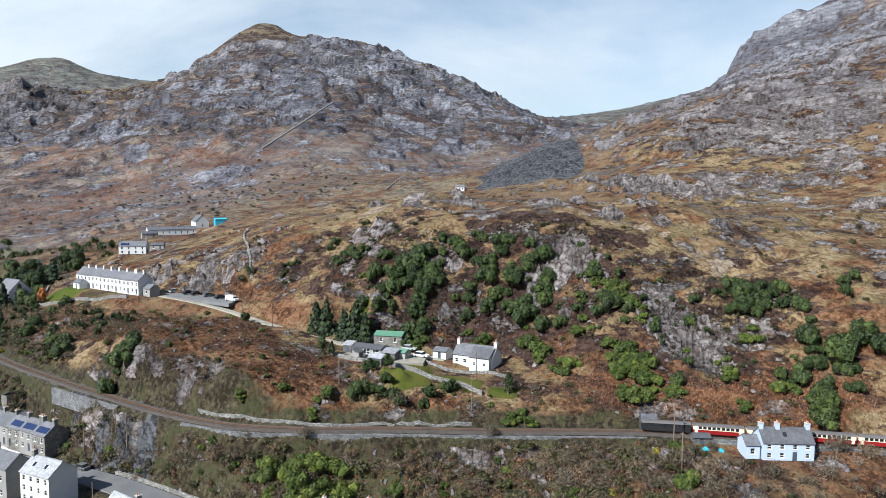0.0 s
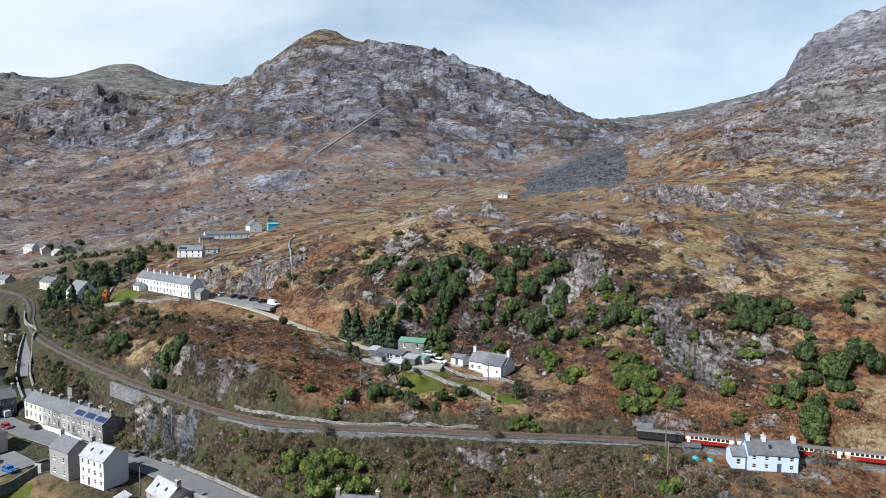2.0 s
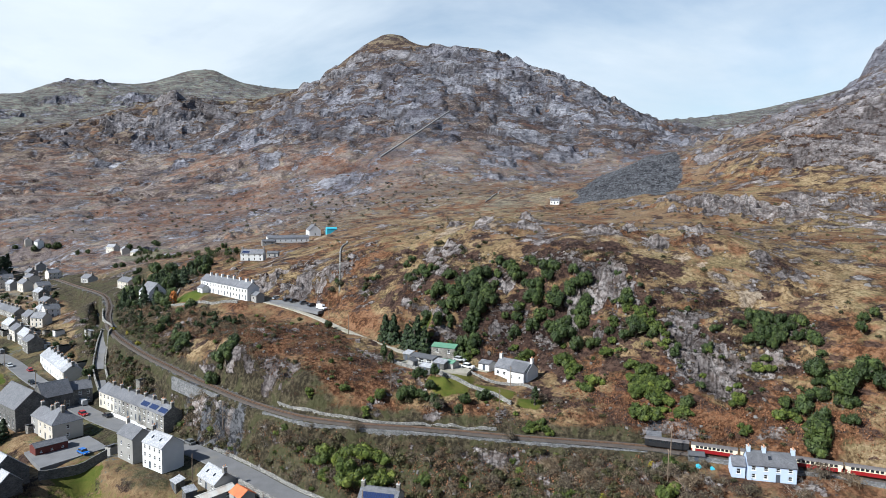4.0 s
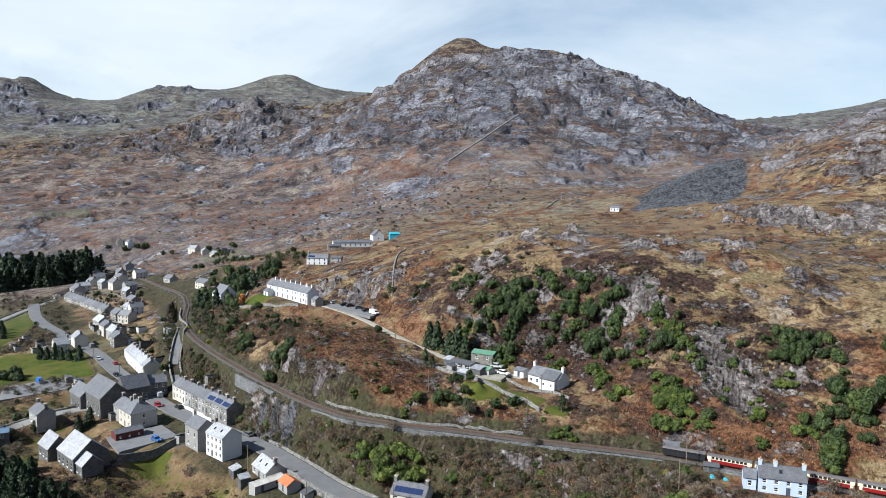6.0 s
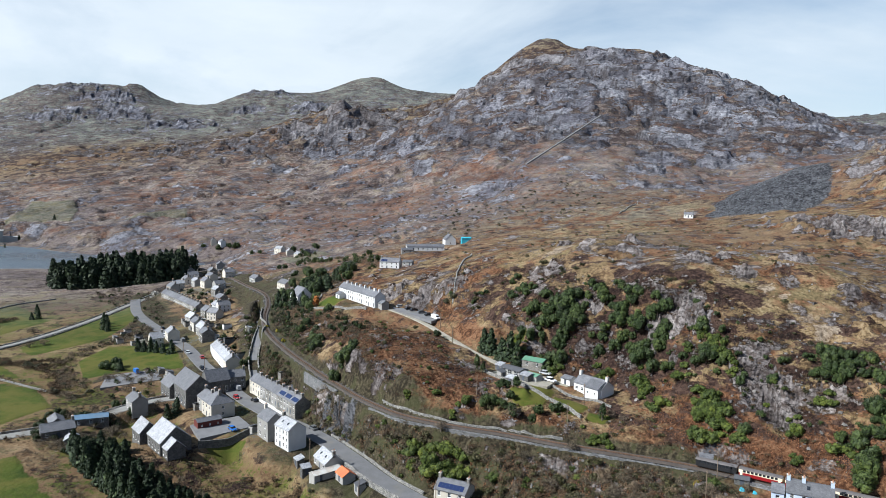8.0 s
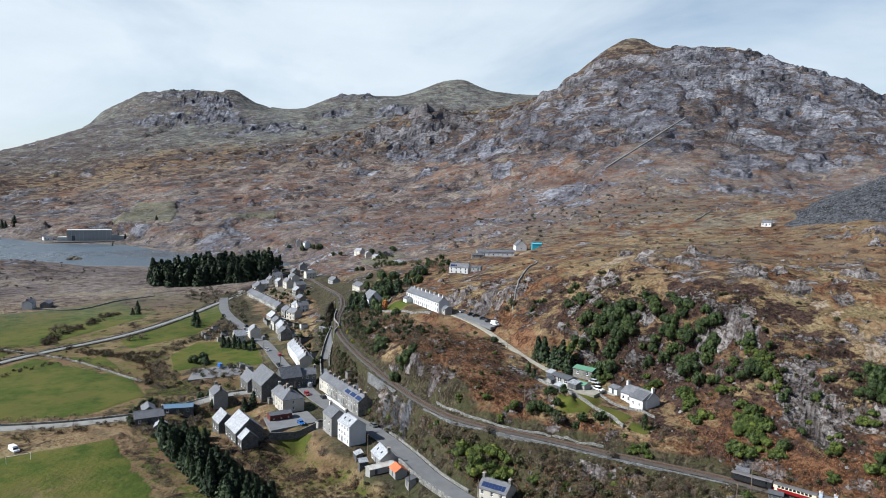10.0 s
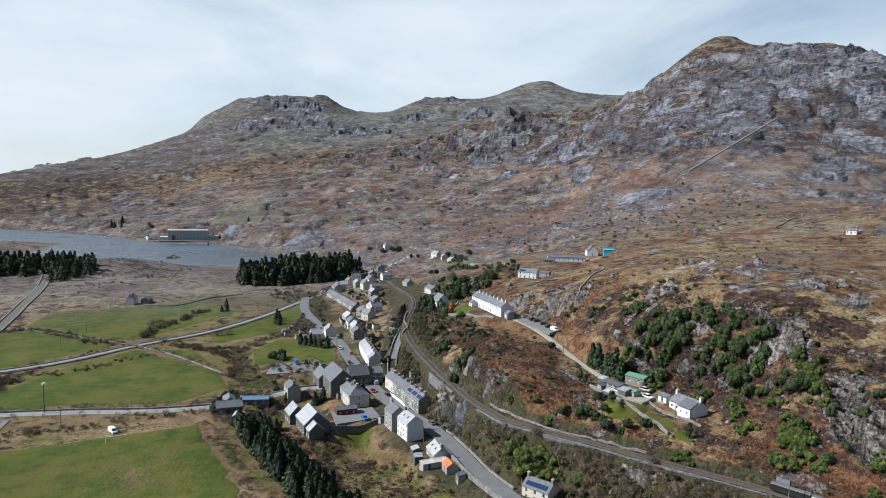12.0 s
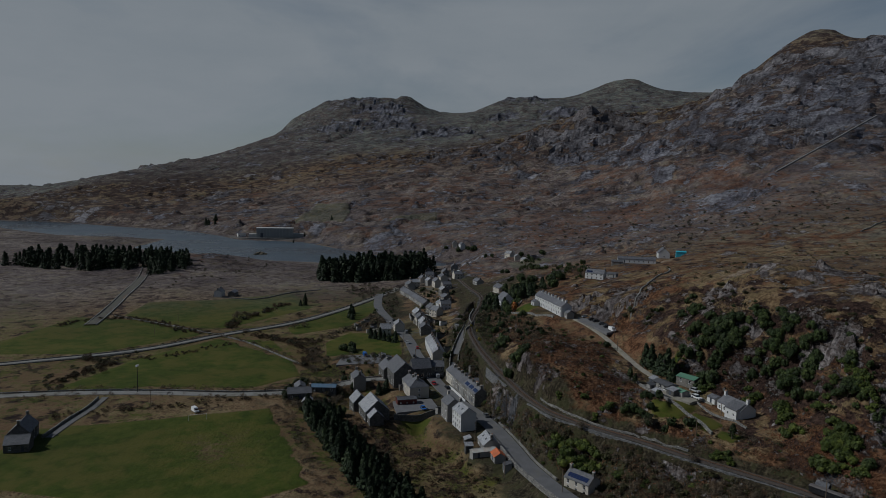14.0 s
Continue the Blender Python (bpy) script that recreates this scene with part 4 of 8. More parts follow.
def ribbon(name, path, half, mat, lift=0.1, thick=0.35, step=2.0, label="", category=""):
    q, a = resample(path, step)
    nx, ny = -np.sin(a), np.cos(a)
    verts, faces = [], []
    for (x, y, z), ux, uy in zip(q, nx, ny):
        for side, dz in ((half, lift), (half + 0.15, lift - thick), (-half - 0.15, lift - thick), (-half, lift)):
            verts.append((x + ux * side, y + uy * side, z + dz))
    for k in range(len(q) - 1):
        o = 4 * k
        faces += [(o + 3, o + 7, o + 4, o), (o, o + 4, o + 5, o + 1), (o + 2, o + 6, o + 7, o + 3)]
    return tagged(mesh_ob(name, verts, faces, mat), label, category, kind="structure")


ASPHALT = surface("asphalt", (0.14, 0.14, 0.147), 0.9, 0.2, 0.25, 4.0, 0.2, dirt=(0.17, 0.16, 0.14))
GRAVEL = surface("gravel_track", (0.27, 0.25, 0.21), 0.95, 0.25, 0.6, 5.0, 0.3, dirt=(0.12, 0.12, 0.06))
ribbon("road", STREET, 3.4, ASPHALT, label="grey tarmac main street through the village", category="road")
ribbon("road", LANE, 1.6, ASPHALT, label="narrow tarmac lane crossing the railway", category="road")
ribbon("road", TRACK, 1.4, GRAVEL, label="stony track along the hillside to the cottage", category="road")
PALE_ROAD = surface("pale_tarmac", (0.2, 0.195, 0.185), 0.9, 0.2, 0.2, 3.0, 0.2, dirt=(0.13, 0.12, 0.09))
ribbon("road", FIELD_ROAD, 1.9, PALE_ROAD, label="pale tarmac road between the pastures", category="road")
ribbon("road", RIVER_ROAD, 2.8, PALE_ROAD, label="grey tarmac road beside the pasture", category="road")
ribbon("road", DRIVE, 1.4, ASPHALT, label="narrow tarmac drive to the field house", category="road")
ribbon("road", COTTAGE_ROAD, 1.9, ASPHALT, label="small tarmac road below the railway bridge", category="road")


def water_material():
    m, nt, b = material("lake_water")
    geo = nt.nodes.new("ShaderNodeNewGeometry")
    n = tex_noise(nt, geo.outputs["Position"], 0.35, 4, 0.6)
    w = tex_noise(nt, geo.outputs["Position"], 0.006, 3, 0.6)
    nt.links.new(ramp(nt, w, [(0.35, (0.03, 0.045, 0.06)), (0.65, (0.055, 0.075, 0.095))]), b.inputs["Base Color"])
    nt.links.new(ramp(nt, w, [(0.35, (0.22, 0.22, 0.22)), (0.65, (0.36, 0.36, 0.36))]), b.inputs["Roughness"])
    bp = node(nt, "ShaderNodeBump", Strength=0.8, Distance=0.4)
    nt.links.new(n, bp.inputs["Height"])
    nt.links.new(bp.outputs["Normal"], b.inputs["Normal"])
    return m


def lake_sheet():
    c = np.mean(LAKE, axis=0)
    bm = bmesh.new()
    vs = [bm.verts.new((c[0] + (x - c[0]) * 1.0, c[1] + (y - c[1]) * 1.0, 0.0)) for x, y in LAKE]
    f = bm.faces.new(vs)
    if f.normal.z < 0:
        f.normal_flip()
    bm.normal_update()
    bmesh.ops.triangulate(bm, faces=bm.faces[:])
    for fc in bm.faces:
        if fc.normal.z < 0:
            fc.normal_flip()
    me = bpy.data.meshes.new("water")
    bm.to_mesh(me)
    bm.free()
    me.materials.append(water_material())
    return tagged(new("water", me), "calm blue-grey lake water below the mountains", "lake", kind="structure")


lake_sheet()

# ---- trees and shrubs ----
def leaf_material(name, dark, mid, lite, rough=0.6):
    m, nt, b = material(name)
    geo = nt.nodes.new("ShaderNodeNewGeometry")
    info = nt.nodes.new("ShaderNodeObjectInfo")
    col = ramp(nt, geo.outputs["Random Per Island"], [(0.0, dark), (0.5, mid), (1.0, lite)])
    col = blend(nt, 1.0, col, ramp(nt, info.outputs["Random"], [(0, (0.62, 0.66, 0.6)), (0.5, (1, 1, 1)), (1, (1.35, 1.25, 1.1))]), "MULTIPLY")
    big = tex_noise(nt, geo.outputs["Position"], 0.7, 3)
    col = blend(nt, 1.0, col, ramp(nt, big, [(0.3, (0.75, 0.75, 0.75)), (0.7, (1.2, 1.2, 1.2))]), "MULTIPLY")
    nt.links.new(col, b.inputs["Base Color"])
    b.inputs["Roughness"].default_value = rough
    b.inputs["Specular IOR Level"].default_value = 0.25
    return m


LEAF_DARK = leaf_material("dark_evergreen_leaf", (0.012, 0.02, 0.007), (0.026, 0.042, 0.013), (0.054, 0.076, 0.022))
LEAF_BRIGHT = leaf_material("bright_gorse_leaf", (0.022, 0.034, 0.008), (0.05, 0.072, 0.014), (0.1, 0.122, 0.024))
LEAF_CONIFER = leaf_material("conifer_needles", (0.008, 0.016, 0.008), (0.02, 0.034, 0.016), (0.04, 0.06, 0.024), 0.7)
LEAF_OLIVE = leaf_material("olive_shrub_leaf", (0.02, 0.022, 0.01), (0.042, 0.042, 0.018), (0.08, 0.072, 0.032))
LEAF_ORANGE = leaf_material("copper_hedge_leaf", (0.14, 0.05, 0.015), (0.3, 0.11, 0.03), (0.42, 0.19, 0.06))
LEAF_YELLOW = leaf_material("yellow_gorse_flower", (0.09, 0.09, 0.015), (0.22, 0.19, 0.02), (0.38, 0.32, 0.03))
LEAF_WHITE = leaf_material("white_blossom", (0.2, 0.19, 0.17), (0.4, 0.38, 0.35), (0.6, 0.57, 0.53))
BARK = surface("bark", (0.11, 0.09, 0.07), 0.9, 0.35, 2.0, 12, 0.4)
TWIG = surface("grey_twigs", (0.26, 0.23, 0.2), 0.9, 0.3, 0.6, 6, 0.0, per_object=0.35)
TWIG_HAZE = leaf_material("leafless_twigs", (0.05, 0.037, 0.027), (0.11, 0.085, 0.062), (0.2, 0.162, 0.12), 0.9)
RUST_HAZE = leaf_material("rusty_scrub_twigs", (0.035, 0.023, 0.016), (0.085, 0.055, 0.034), (0.16, 0.11, 0.065), 0.9)
TWIG_BROWN = surface("brown_twigs", (0.15, 0.105, 0.075), 0.9, 0.3, 0.6, 6, 0.0, per_object=0.35)


def leaf_cloud(rng, points, normals, size, slim=1.0):
    """Small leaf sprays, one triangle each, facing roughly outward."""
    n = len(points)
    d = normals + rng.normal(0, 0.42, (n, 3))
    d /= np.linalg.norm(d, axis=1)[:, None]
    u = np.cross(d, rng.normal(0, 1, (n, 3)))
    u /= np.linalg.norm(u, axis=1)[:, None] + 1e-9
    v = np.cross(d, u)
    s = (size * rng.uniform(0.6, 1.35, n))[:, None]
    w = s * slim
    q = np.stack([points - u * w - v * s * 0.6, points + u * w - v * s * 0.6, points + v * s + d * s * 0.35], 1)
    return q.reshape(-1, 3), np.arange(3 * n).reshape(-1, 3)


def crown_points(rng, shape, n, lobes, core=None):
    """Places and outward ways of leaves on a lumpy crown of unit radius and height."""
    if shape == "cone":
        h = rng.uniform(0, 1, n) ** 1.25
        tier = 0.78 + 0.22 * np.cos(h * 34)
        r = (1 - h) ** 0.75 * tier * np.sqrt(rng.uniform(0.45, 1, n)) + 0.02
        a = rng.uniform(0, 2 * np.pi, n)
        r *= 1 + 0.16 * np.sin(a * 3 + h * 9)
        p = np.stack([np.cos(a) * r, np.sin(a) * r, h], 1)
        d = np.stack([np.cos(a), np.sin(a), np.full(n, 0.35)], 1)
        return p, d
    c = rng.normal(0, 1, (lobes, 3))
    c /= np.linalg.norm(c, axis=1)[:, None]
    c *= rng.uniform(0.3, 0.72, lobes)[:, None]
    c[:, 2] = np.abs(c[:, 2]) * 0.8
    rad = rng.uniform(0.2, 0.46, lobes)
    k = rng.choice(lobes, n, p=rad**2 / (rad**2).sum())
    d = rng.normal(0, 1, (n, 3))
    d[:, 2] = np.where(rng.uniform(0, 1, n) < 0.7, np.abs(d[:, 2]), d[:, 2])
    d /= np.linalg.norm(d, axis=1)[:, None]
    p = c[k] + d * (rad[k] * rng.uniform(0.8, 1.06, n))[:, None]
    p[:, 2] = np.maximum(p[:, 2] + 0.28, -0.02)
    if core is not None:
        core += [(tuple(a + (0, 0, 0.28)), r * 0.86) for a, r in zip(c, rad)]
    if shape == "column":
        p[:, 2] = p[:, 2] / max(p[:, 2].max(), 1e-3)
        p[:, :2] *= (1.0 - 0.65 * p[:, 2] ** 2)[:, None]
    return p, d


def tube(verts, faces, a, b, ra, rb, sides=4):
    a, b = Vector(a), Vector(b)
    d = (b - a).normalized()
    u = d.orthogonal().normalized()
    v = d.cross(u)
    o = len(verts)
    for c, r in ((a, ra), (b, rb)):
        for k in range(sides):
            t = 2 * math.pi * k / sides
            verts.append(tuple(c + u * math.cos(t) * r + v * math.sin(t) * r))
    for k in range(sides):
        l = (k + 1) % sides
        faces.append((o + k, o + l, o + sides + l, o + sides + k))


def limbs(rng, height, spread_, levels, first, mesh, twigs):
    """A branching trunk: thick limbs go into one mesh, fine twigs into another."""

    def grow(p, d, length, r, level):
        steps = 2 if level < 2 else 1
        for _ in range(steps):
            d2 = (d + Vector(rng.normal(0, 0.16, 3))).normalized()
            q = p + d2 * (length / steps)
            tube(*(mesh if level < 2 else twigs), p, q, r, r * 0.74, 4 if level < 2 else 3)
            p, d, r = q, d2, r * 0.74
        if level >= levels:
            return
        for _ in range((4 if level == 1 else 3) if level else first):
            side = Vector(rng.normal(0, 1, 3)).cross(d).normalized()
            grow(p - d * length * rng.uniform(0, 0.35), (d * 0.75 + side * spread_ + Vector((0, 0, 0.22))).normalized(), length * rng.uniform(0.55, 0.78), r * 0.62, level + 1)

    grow(Vector((0, 0, -0.4)), Vector((0, 0, 1)), height * 0.34, height * 0.022, 0)


def make_tree(seed, kind, height, width, leaf_mat, n, leaf, label, category, name, slim=1.0, solid=False):
    rng = np.random.default_rng(seed)
    base = tagged(new(name), label, category)
    tv, tf, cv, cf = [], [], [], []
    if kind == "bare":
        limbs(rng, height, width, 4, 5, (tv, tf), (cv, cf))
        part_t = mesh_ob("trunk", tv, tf, BARK, base)
        mesh_ob("crown", cv, cf, leaf_mat, base)
        return base
    top = height * (0.85 if kind != "cone" else 0.9)
    tube(tv, tf, (0, 0, -0.6), (0, 0, top * 0.45), 0.06 * width + 0.06, 0.04 * width + 0.03, 6)
    for _ in range(5):
        d = rng.normal(0, 1, 3)
        tube(tv, tf, (0, 0, top * 0.2), (d[0] * width * 0.3, d[1] * width * 0.3, top * rng.uniform(0.45, 0.7)), 0.03 * width + 0.02, 0.02, 4)
    mesh_ob("trunk", tv, tf, BARK, base)
    core = [] if solid else None
    p, d = crown_points(rng, kind, n, 17, core)
    p = p * (width, width, height)
    q, f = leaf_cloud(rng, p, d, leaf, slim)
    q, f = q.tolist(), f.tolist()
    bm = bmesh.new()
    bmesh.ops.create_icosphere(bm, subdivisions=1, radius=1.0)
    ball = np.array([tuple(v.co) for v in bm.verts])
    shell = [[v.index for v in fc.verts] for fc in bm.faces]
    bm.free()
    for (cx, cy, cz), r in core or ():
        o = len(q)
        b = (ball * r * rng.uniform(0.85, 1.12, (len(ball), 1)) + (cx, cy, cz)) * (width, width, height)
        b[:, 2] = np.maximum(b[:, 2], -0.02)
        q += b.tolist()
        f += [[o + i for i in t] for t in shell]
    mesh_ob("crown", q, f, leaf_mat, base)
    return base


FAR_AWAY = pose(0, 0, -400)
KINDS = {}


def tree_kind(key, variants):
    KINDS[key] = variants


tree_kind("evergreen", [make_tree(10 + k, "round", 1.25, 1.0, LEAF_DARK, 1150, 0.052, "dark green rhododendron thicket on the rocky slope", "shrub", "evergreen_shrub", solid=True) for k in range(4)])
tree_kind("bright", [make_tree(20 + k, "round", 0.95, 1.0, LEAF_BRIGHT, 900, 0.055, "bright green gorse bush among bracken", "shrub", "gorse_bush", solid=True) for k in range(4)])
tree_kind("olive", [make_tree(30 + k, "round", 1.0, 1.0, LEAF_OLIVE, 520, 0.1, "olive-brown scrubby bush on rough ground", "shrub", "scrub_bush") for k in range(3)])
tree_kind("conifer", [make_tree(40 + k, "cone", 1.0, 0.36, LEAF_CONIFER, 640, 0.058, "dark green conifer with drooping boughs", "tree", "conifer_tree") for k in range(3)])
tree_kind("yew", [make_tree(50, "column", 1.0, 0.34, LEAF_DARK, 800, 0.05, "dense dark columnar yew in a garden", "tree", "yew_tree")])
tree_kind("bare", [make_tree(60 + k, "bare", 1.0, 0.7, TWIG, 0, 0, "leafless grey-twigged tree in early spring", "tree", "bare_tree") for k in range(4)])
tree_kind("birch", [make_tree(70 + k, "bare", 1.0, 0.55, TWIG_BROWN, 0, 0, "leafless brown-twigged scrub tree", "tree", "bare_tree") for k in range(3)])
tree_kind("orange", [make_tree(80, "column", 1.0, 0.4, LEAF_ORANGE, 300, 0.08, "copper-orange clipped tree in a garden", "tree", "copper_tree")])
tree_kind("yellow", [make_tree(82, "round", 0.9, 1.0, LEAF_YELLOW, 380, 0.1, "yellow flowering gorse bush", "shrub", "gorse_bush")])
tree_kind("blossom", [make_tree(84, "round", 1.0, 0.9, LEAF_WHITE, 380, 0.08, "white blossoming tree behind the street", "tree", "blossom_tree")])
tree_kind("thicket", [make_tree(90 + k, "round", 1.0, 1.0, TWIG_HAZE, 460, 0.17, "grey-brown leafless thicket of fine twigs", "shrub", "thicket", 0.12) for k in range(3)])
tree_kind("rust", [make_tree(95 + k, "round", 0.9, 1.0, RUST_HAZE, 420, 0.17, "rusty brown leafless scrub of fine twigs", "shrub", "thicket", 0.22) for k in range(3)])
for variants in KINDS.values():
    for v in variants:
        v.matrix_basis = FAR_AWAY
PLANTED = {}


def plant(kind, spots, group):
    """Sets trees at (x, y, size) on the ground."""
    rng = np.random.default_rng(abs(hash_name(kind + group)))
    spots = np.array(spots, float)
    z = land_z(spots[:, 0], spots[:, 1])
    for (x, y, size), h in zip(spots, z):
        src = KINDS[kind][int(rng.integers(len(KINDS[kind])))]
        sx, sz = size * rng.uniform(0.88, 1.14), size * rng.uniform(0.85, 1.2)
        m = Matrix.LocRotScale((x, y, h - 0.05 * size), Euler((rng.normal(0, 0.05), rng.normal(0, 0.05), rng.uniform(0, 6.28))), (sx, sx, sz))
        ob = copy_thing(src, m)
        tagged(ob, group=group)
        PLANTED[kind] = PLANTED.get(kind, 0) + 1


def plant_stuff(kind, spots, name, label, category, share=0.4):
    """Many small plants of a kind as one mesh, where nobody could count them."""
    rng = np.random.default_rng(hash_name(name))
    spots = np.array(spots, float)
    z = land_z(spots[:, 0], spots[:, 1])
    crowns = []
    for src in KINDS[kind]:
        me = [c for c in src.children if c.name.startswith("crown")][0].data
        co = np.empty(len(me.vertices) * 3)
        me.vertices.foreach_get("co", co)
        tri = np.empty(len(me.polygons) * 3, np.int32)
        me.polygons.foreach_get("vertices", tri)
        crowns.append(co.reshape(-1, 3)[tri].reshape(-1, 3, 3))
    vs = []
    for (x, y, size), h in zip(spots, z):
        q = crowns[int(rng.integers(len(crowns)))]
        q = q[rng.permutation(len(q))[: max(40, int(len(q) * share * 0.65))]]
        mid = q.mean(1, keepdims=True)
        q = mid + (q - mid) * 1.22
        a = rng.uniform(0, 6.28)
        r = np.array([[math.cos(a), -math.sin(a), 0], [math.sin(a), math.cos(a), 0], [0, 0, rng.uniform(0.85, 1.15)]])
        vs.append((q @ r.T) * size + (x, y, h - 0.05 * size))
    vs = np.concatenate(vs).reshape(-1, 3)
    mat = [c for c in KINDS[kind][0].children if c.name.startswith("crown")][0].data.materials[0]
    return tagged(mesh_ob(name, vs.tolist(), np.arange(len(vs)).reshape(-1, 3).tolist(), mat), label, category, kind="stuff")


def hash_name(text):
    out = 7
    for ch in text:
        out = (out * 131 + ord(ch)) % 1000003
    return out


def clumps(centres, per, scale=1.0, seed=1, size=None):
    """Breaks each wide clump into several plants round its middle."""
    rng = np.random.default_rng(seed)
    out = []
    for x, y, r in centres:
        s = size or min(3.3, max(1.0, r * 0.6)) * scale
        n = max(1, int(per * (r / s) ** 2))
        for k in range(n):
            a, d = rng.uniform(0, 6.28), r * 0.8 * math.sqrt(rng.uniform(0, 1)) if n > 1 else 0
            out.append((x + math.cos(a) * d, y + math.sin(a) * d, s * rng.uniform(0.7, 1.2)))
    return out


def scatter(poly, count, lo, hi, seed, keep=None):
    """Random spots inside an outline."""
    rng = np.random.default_rng(seed)
    p = np.array(poly, float)
    out = []
    while len(out) < count:
        x, y = rng.uniform(p[:, 0].min(), p[:, 0].max(), 400), rng.uniform(p[:, 1].min(), p[:, 1].max(), 400)
        ok = inside(x, y, poly) > 0
        for path, half in [*ROADS, (RAIL, 3.2)]:
            ok &= near_path(x, y, path)[0] > half + 0.8
        for poly2 in PASTURES[:10]:
            ok &= inside(x, y, poly2) < 0.5
        if keep:
            ok &= rng.uniform(0, 1, 400) < keep(x, y)
        out += [(a, b, rng.uniform(lo, hi)) for a, b in zip(x[ok], y[ok])]
    return out[:count]


EVERGREEN = [(-135, 103, 10.5), (-140, 96, 6.2), (-133, 111, 6.2), (-171, 87, 3.6), (-162, 92, 3.5), (-122, 120, 6.0), (-111, 126, 7.0), (-104, 125, 6.8), (-115, 119, 4.7), (-125, 96, 5.8), (-126, 91, 3.3), (-123, 113, 3.8), (-89, 137, 4.4), (-84, 138, 4.0),
             (-74, 142, 3.0), (-95, 130, 3.5), (-67, 161, 5.5), (-60, 170, 3.5), (-63, 165, 3.5), (-45, 163, 6.7), (-37, 159, 6.5), (-43, 172, 3.8), (-40, 176, 4.6), (-50, 182, 2.6), (-140, 17, 5.0), (-174, 1, 4.2), (-97, 71, 4.8), (-92, 73, 3.3), (-165, 54, 2.6)]
EVERGREEN_HIGH = [(-186, 90, 3), (-168, 91, 3.5), (-167, 86, 2.5), (-151, 100, 4), (-139, 105, 5), (-136, 99, 4), (-138, 94, 3), (-143, 88, 3), (-135, 94, 2.5), (-128, 98, 2.5), (-132, 121, 3), (-121, 121, 4.5), (-112, 128, 4), (-104, 128, 4.5), (-109, 124, 4), (-96, 130, 3.5),
                  (-114, 123, 3), (-94, 137, 3.5), (-88, 139, 3.5), (-81, 138, 2.5), (-71, 164, 4.5), (-64, 164, 3.5), (-57, 170, 3), (-53, 170, 3), (-47, 165, 4), (-41, 165, 4), (-36, 164, 3), (-49, 158, 2.5), (-61, 136, 2.5), (-200, 62, 2.2), (-186, 71, 2.2), (-188, 76, 2), (-53, 186, 2.5), (-71, 148, 2)]
GORSE_HIGH = [(-134, 94, 2.2), (-136, 88, 2), (-129, 99, 2), (-119, 111, 2.5), (-104, 122, 2.3), (-94, 120, 2.2), (-86, 122, 2.5), (-95, 132, 2.5), (-79, 142, 2.2), (-76, 133, 3), (-69, 132, 4), (-74, 128, 2.5), (-64, 132, 2.3), (-60, 150, 2.3), (-40, 158, 2.3), (-126, 113, 2), (-111, 114, 2), (-150, 89, 2), (-62, 165, 2)]
EVERGREEN_LOW = [(-79, 52, 5.7), (-82, 46, 4.5), (-77, 58, 4.8), (-60, 135, 2.5), (-59, 158, 3.1)]
BRIGHT = [(-119, 96, 3.3), (-100, 119, 4.4), (-113, 112, 4.0), (-87, 140, 3.5), (-75, 132, 3.8), (-64, 129, 4.8), (-73, 128, 2.9), (-83, 120, 3.3), (-92, 119, 2.8), (-89, 131, 3.1), (-58, 147, 3.2), (-47, 155, 3.5), (-39, 156, 3.2), (-50, 146, 2.0), (-94, 58, 1.9),
          (-98, 61, 2.2), (-71, 102, 2.7), (-73, 98, 2.1), (-45, 123, 2.8), (-37, 115, 3.4), (-97, 35, 2.2), (-101, 53, 2.2), (-102, 44, 1.7), (-142, 1, 2.4), (-136, 6, 2.7), (-69, 148, 1.8), (-49, 97, 2.6), (-69, 67, 2.7)]
SMALL = [(-198, 61, 3.0), (-189, 72, 2.9), (-178, 71, 2.4), (-134, 34, 1.3), (-135, 44, 1.3), (-183, 45, 2.0), (-187, 103, 3.0), (-166, 107, 2.6), (-160, 112, 2.3), (-117, 135, 2.1), (-113, 140, 2.1), (-109, 146, 1.4), (-106, 157, 1.1), (-85, 162, 1.0), (-82, 161, 1.0),
         (-55, 184, 1.3), (-46, 181, 1.3), (-59, 182, 1.0), (-70, 168, 1.3), (-117, 39, 1.5), (-185, 30, 1.6), (-125, 61, 1.3), (-154, 125, 1.6), (-189, 84, 2.1), (-215, 68, 1.4), (-63, 173, 1.6), (-56, 170, 1.9)]
VILLAGE_GREEN = [(-300, -33, 3.8), (-248, -29, 3.6), (-239, -16, 3.5), (-344, -29, 6.0), (-403, -48, 4.7), (-332, -14, 5.0), (-491, -76, 5.4), (-392, -96, 3.8), (-295, -57, 3.1), (-138, 19, 3.4), (-178, 1, 3.0), (-196, -24, 2.4), (-150, -66, 3.0), (-310, -18, 4.5), (-290, -22, 4.5)]
plant("evergreen", clumps(EVERGREEN, 1.5, 1.22, seed=3), "evergreen thickets on the slope")
plant("evergreen", clumps(EVERGREEN_HIGH, 1.2, 1.15, seed=13), "evergreen thickets on the slope")
KNOLL_WOOD = [(-157, 97), (-148, 113), (-119, 124), (-104, 133), (-100, 130), (-111, 121), (-130, 101), (-135, 83), (-146, 88)]
GREEN_SLABS = [(-97, 136), (-94, 140), (-79, 143), (-78, 141)]
GREEN_FOOT = [(-82, 129), (-79, 134), (-67, 137), (-64, 134), (-72, 129)]
DARK_EDGE = [(-76, 160), (-72, 167), (-61, 174), (-55, 171), (-64, 164), (-70, 159)]
plant("evergreen", scatter(KNOLL_WOOD, 34, 1.6, 3.4, 15), "evergreen thickets on the slope")
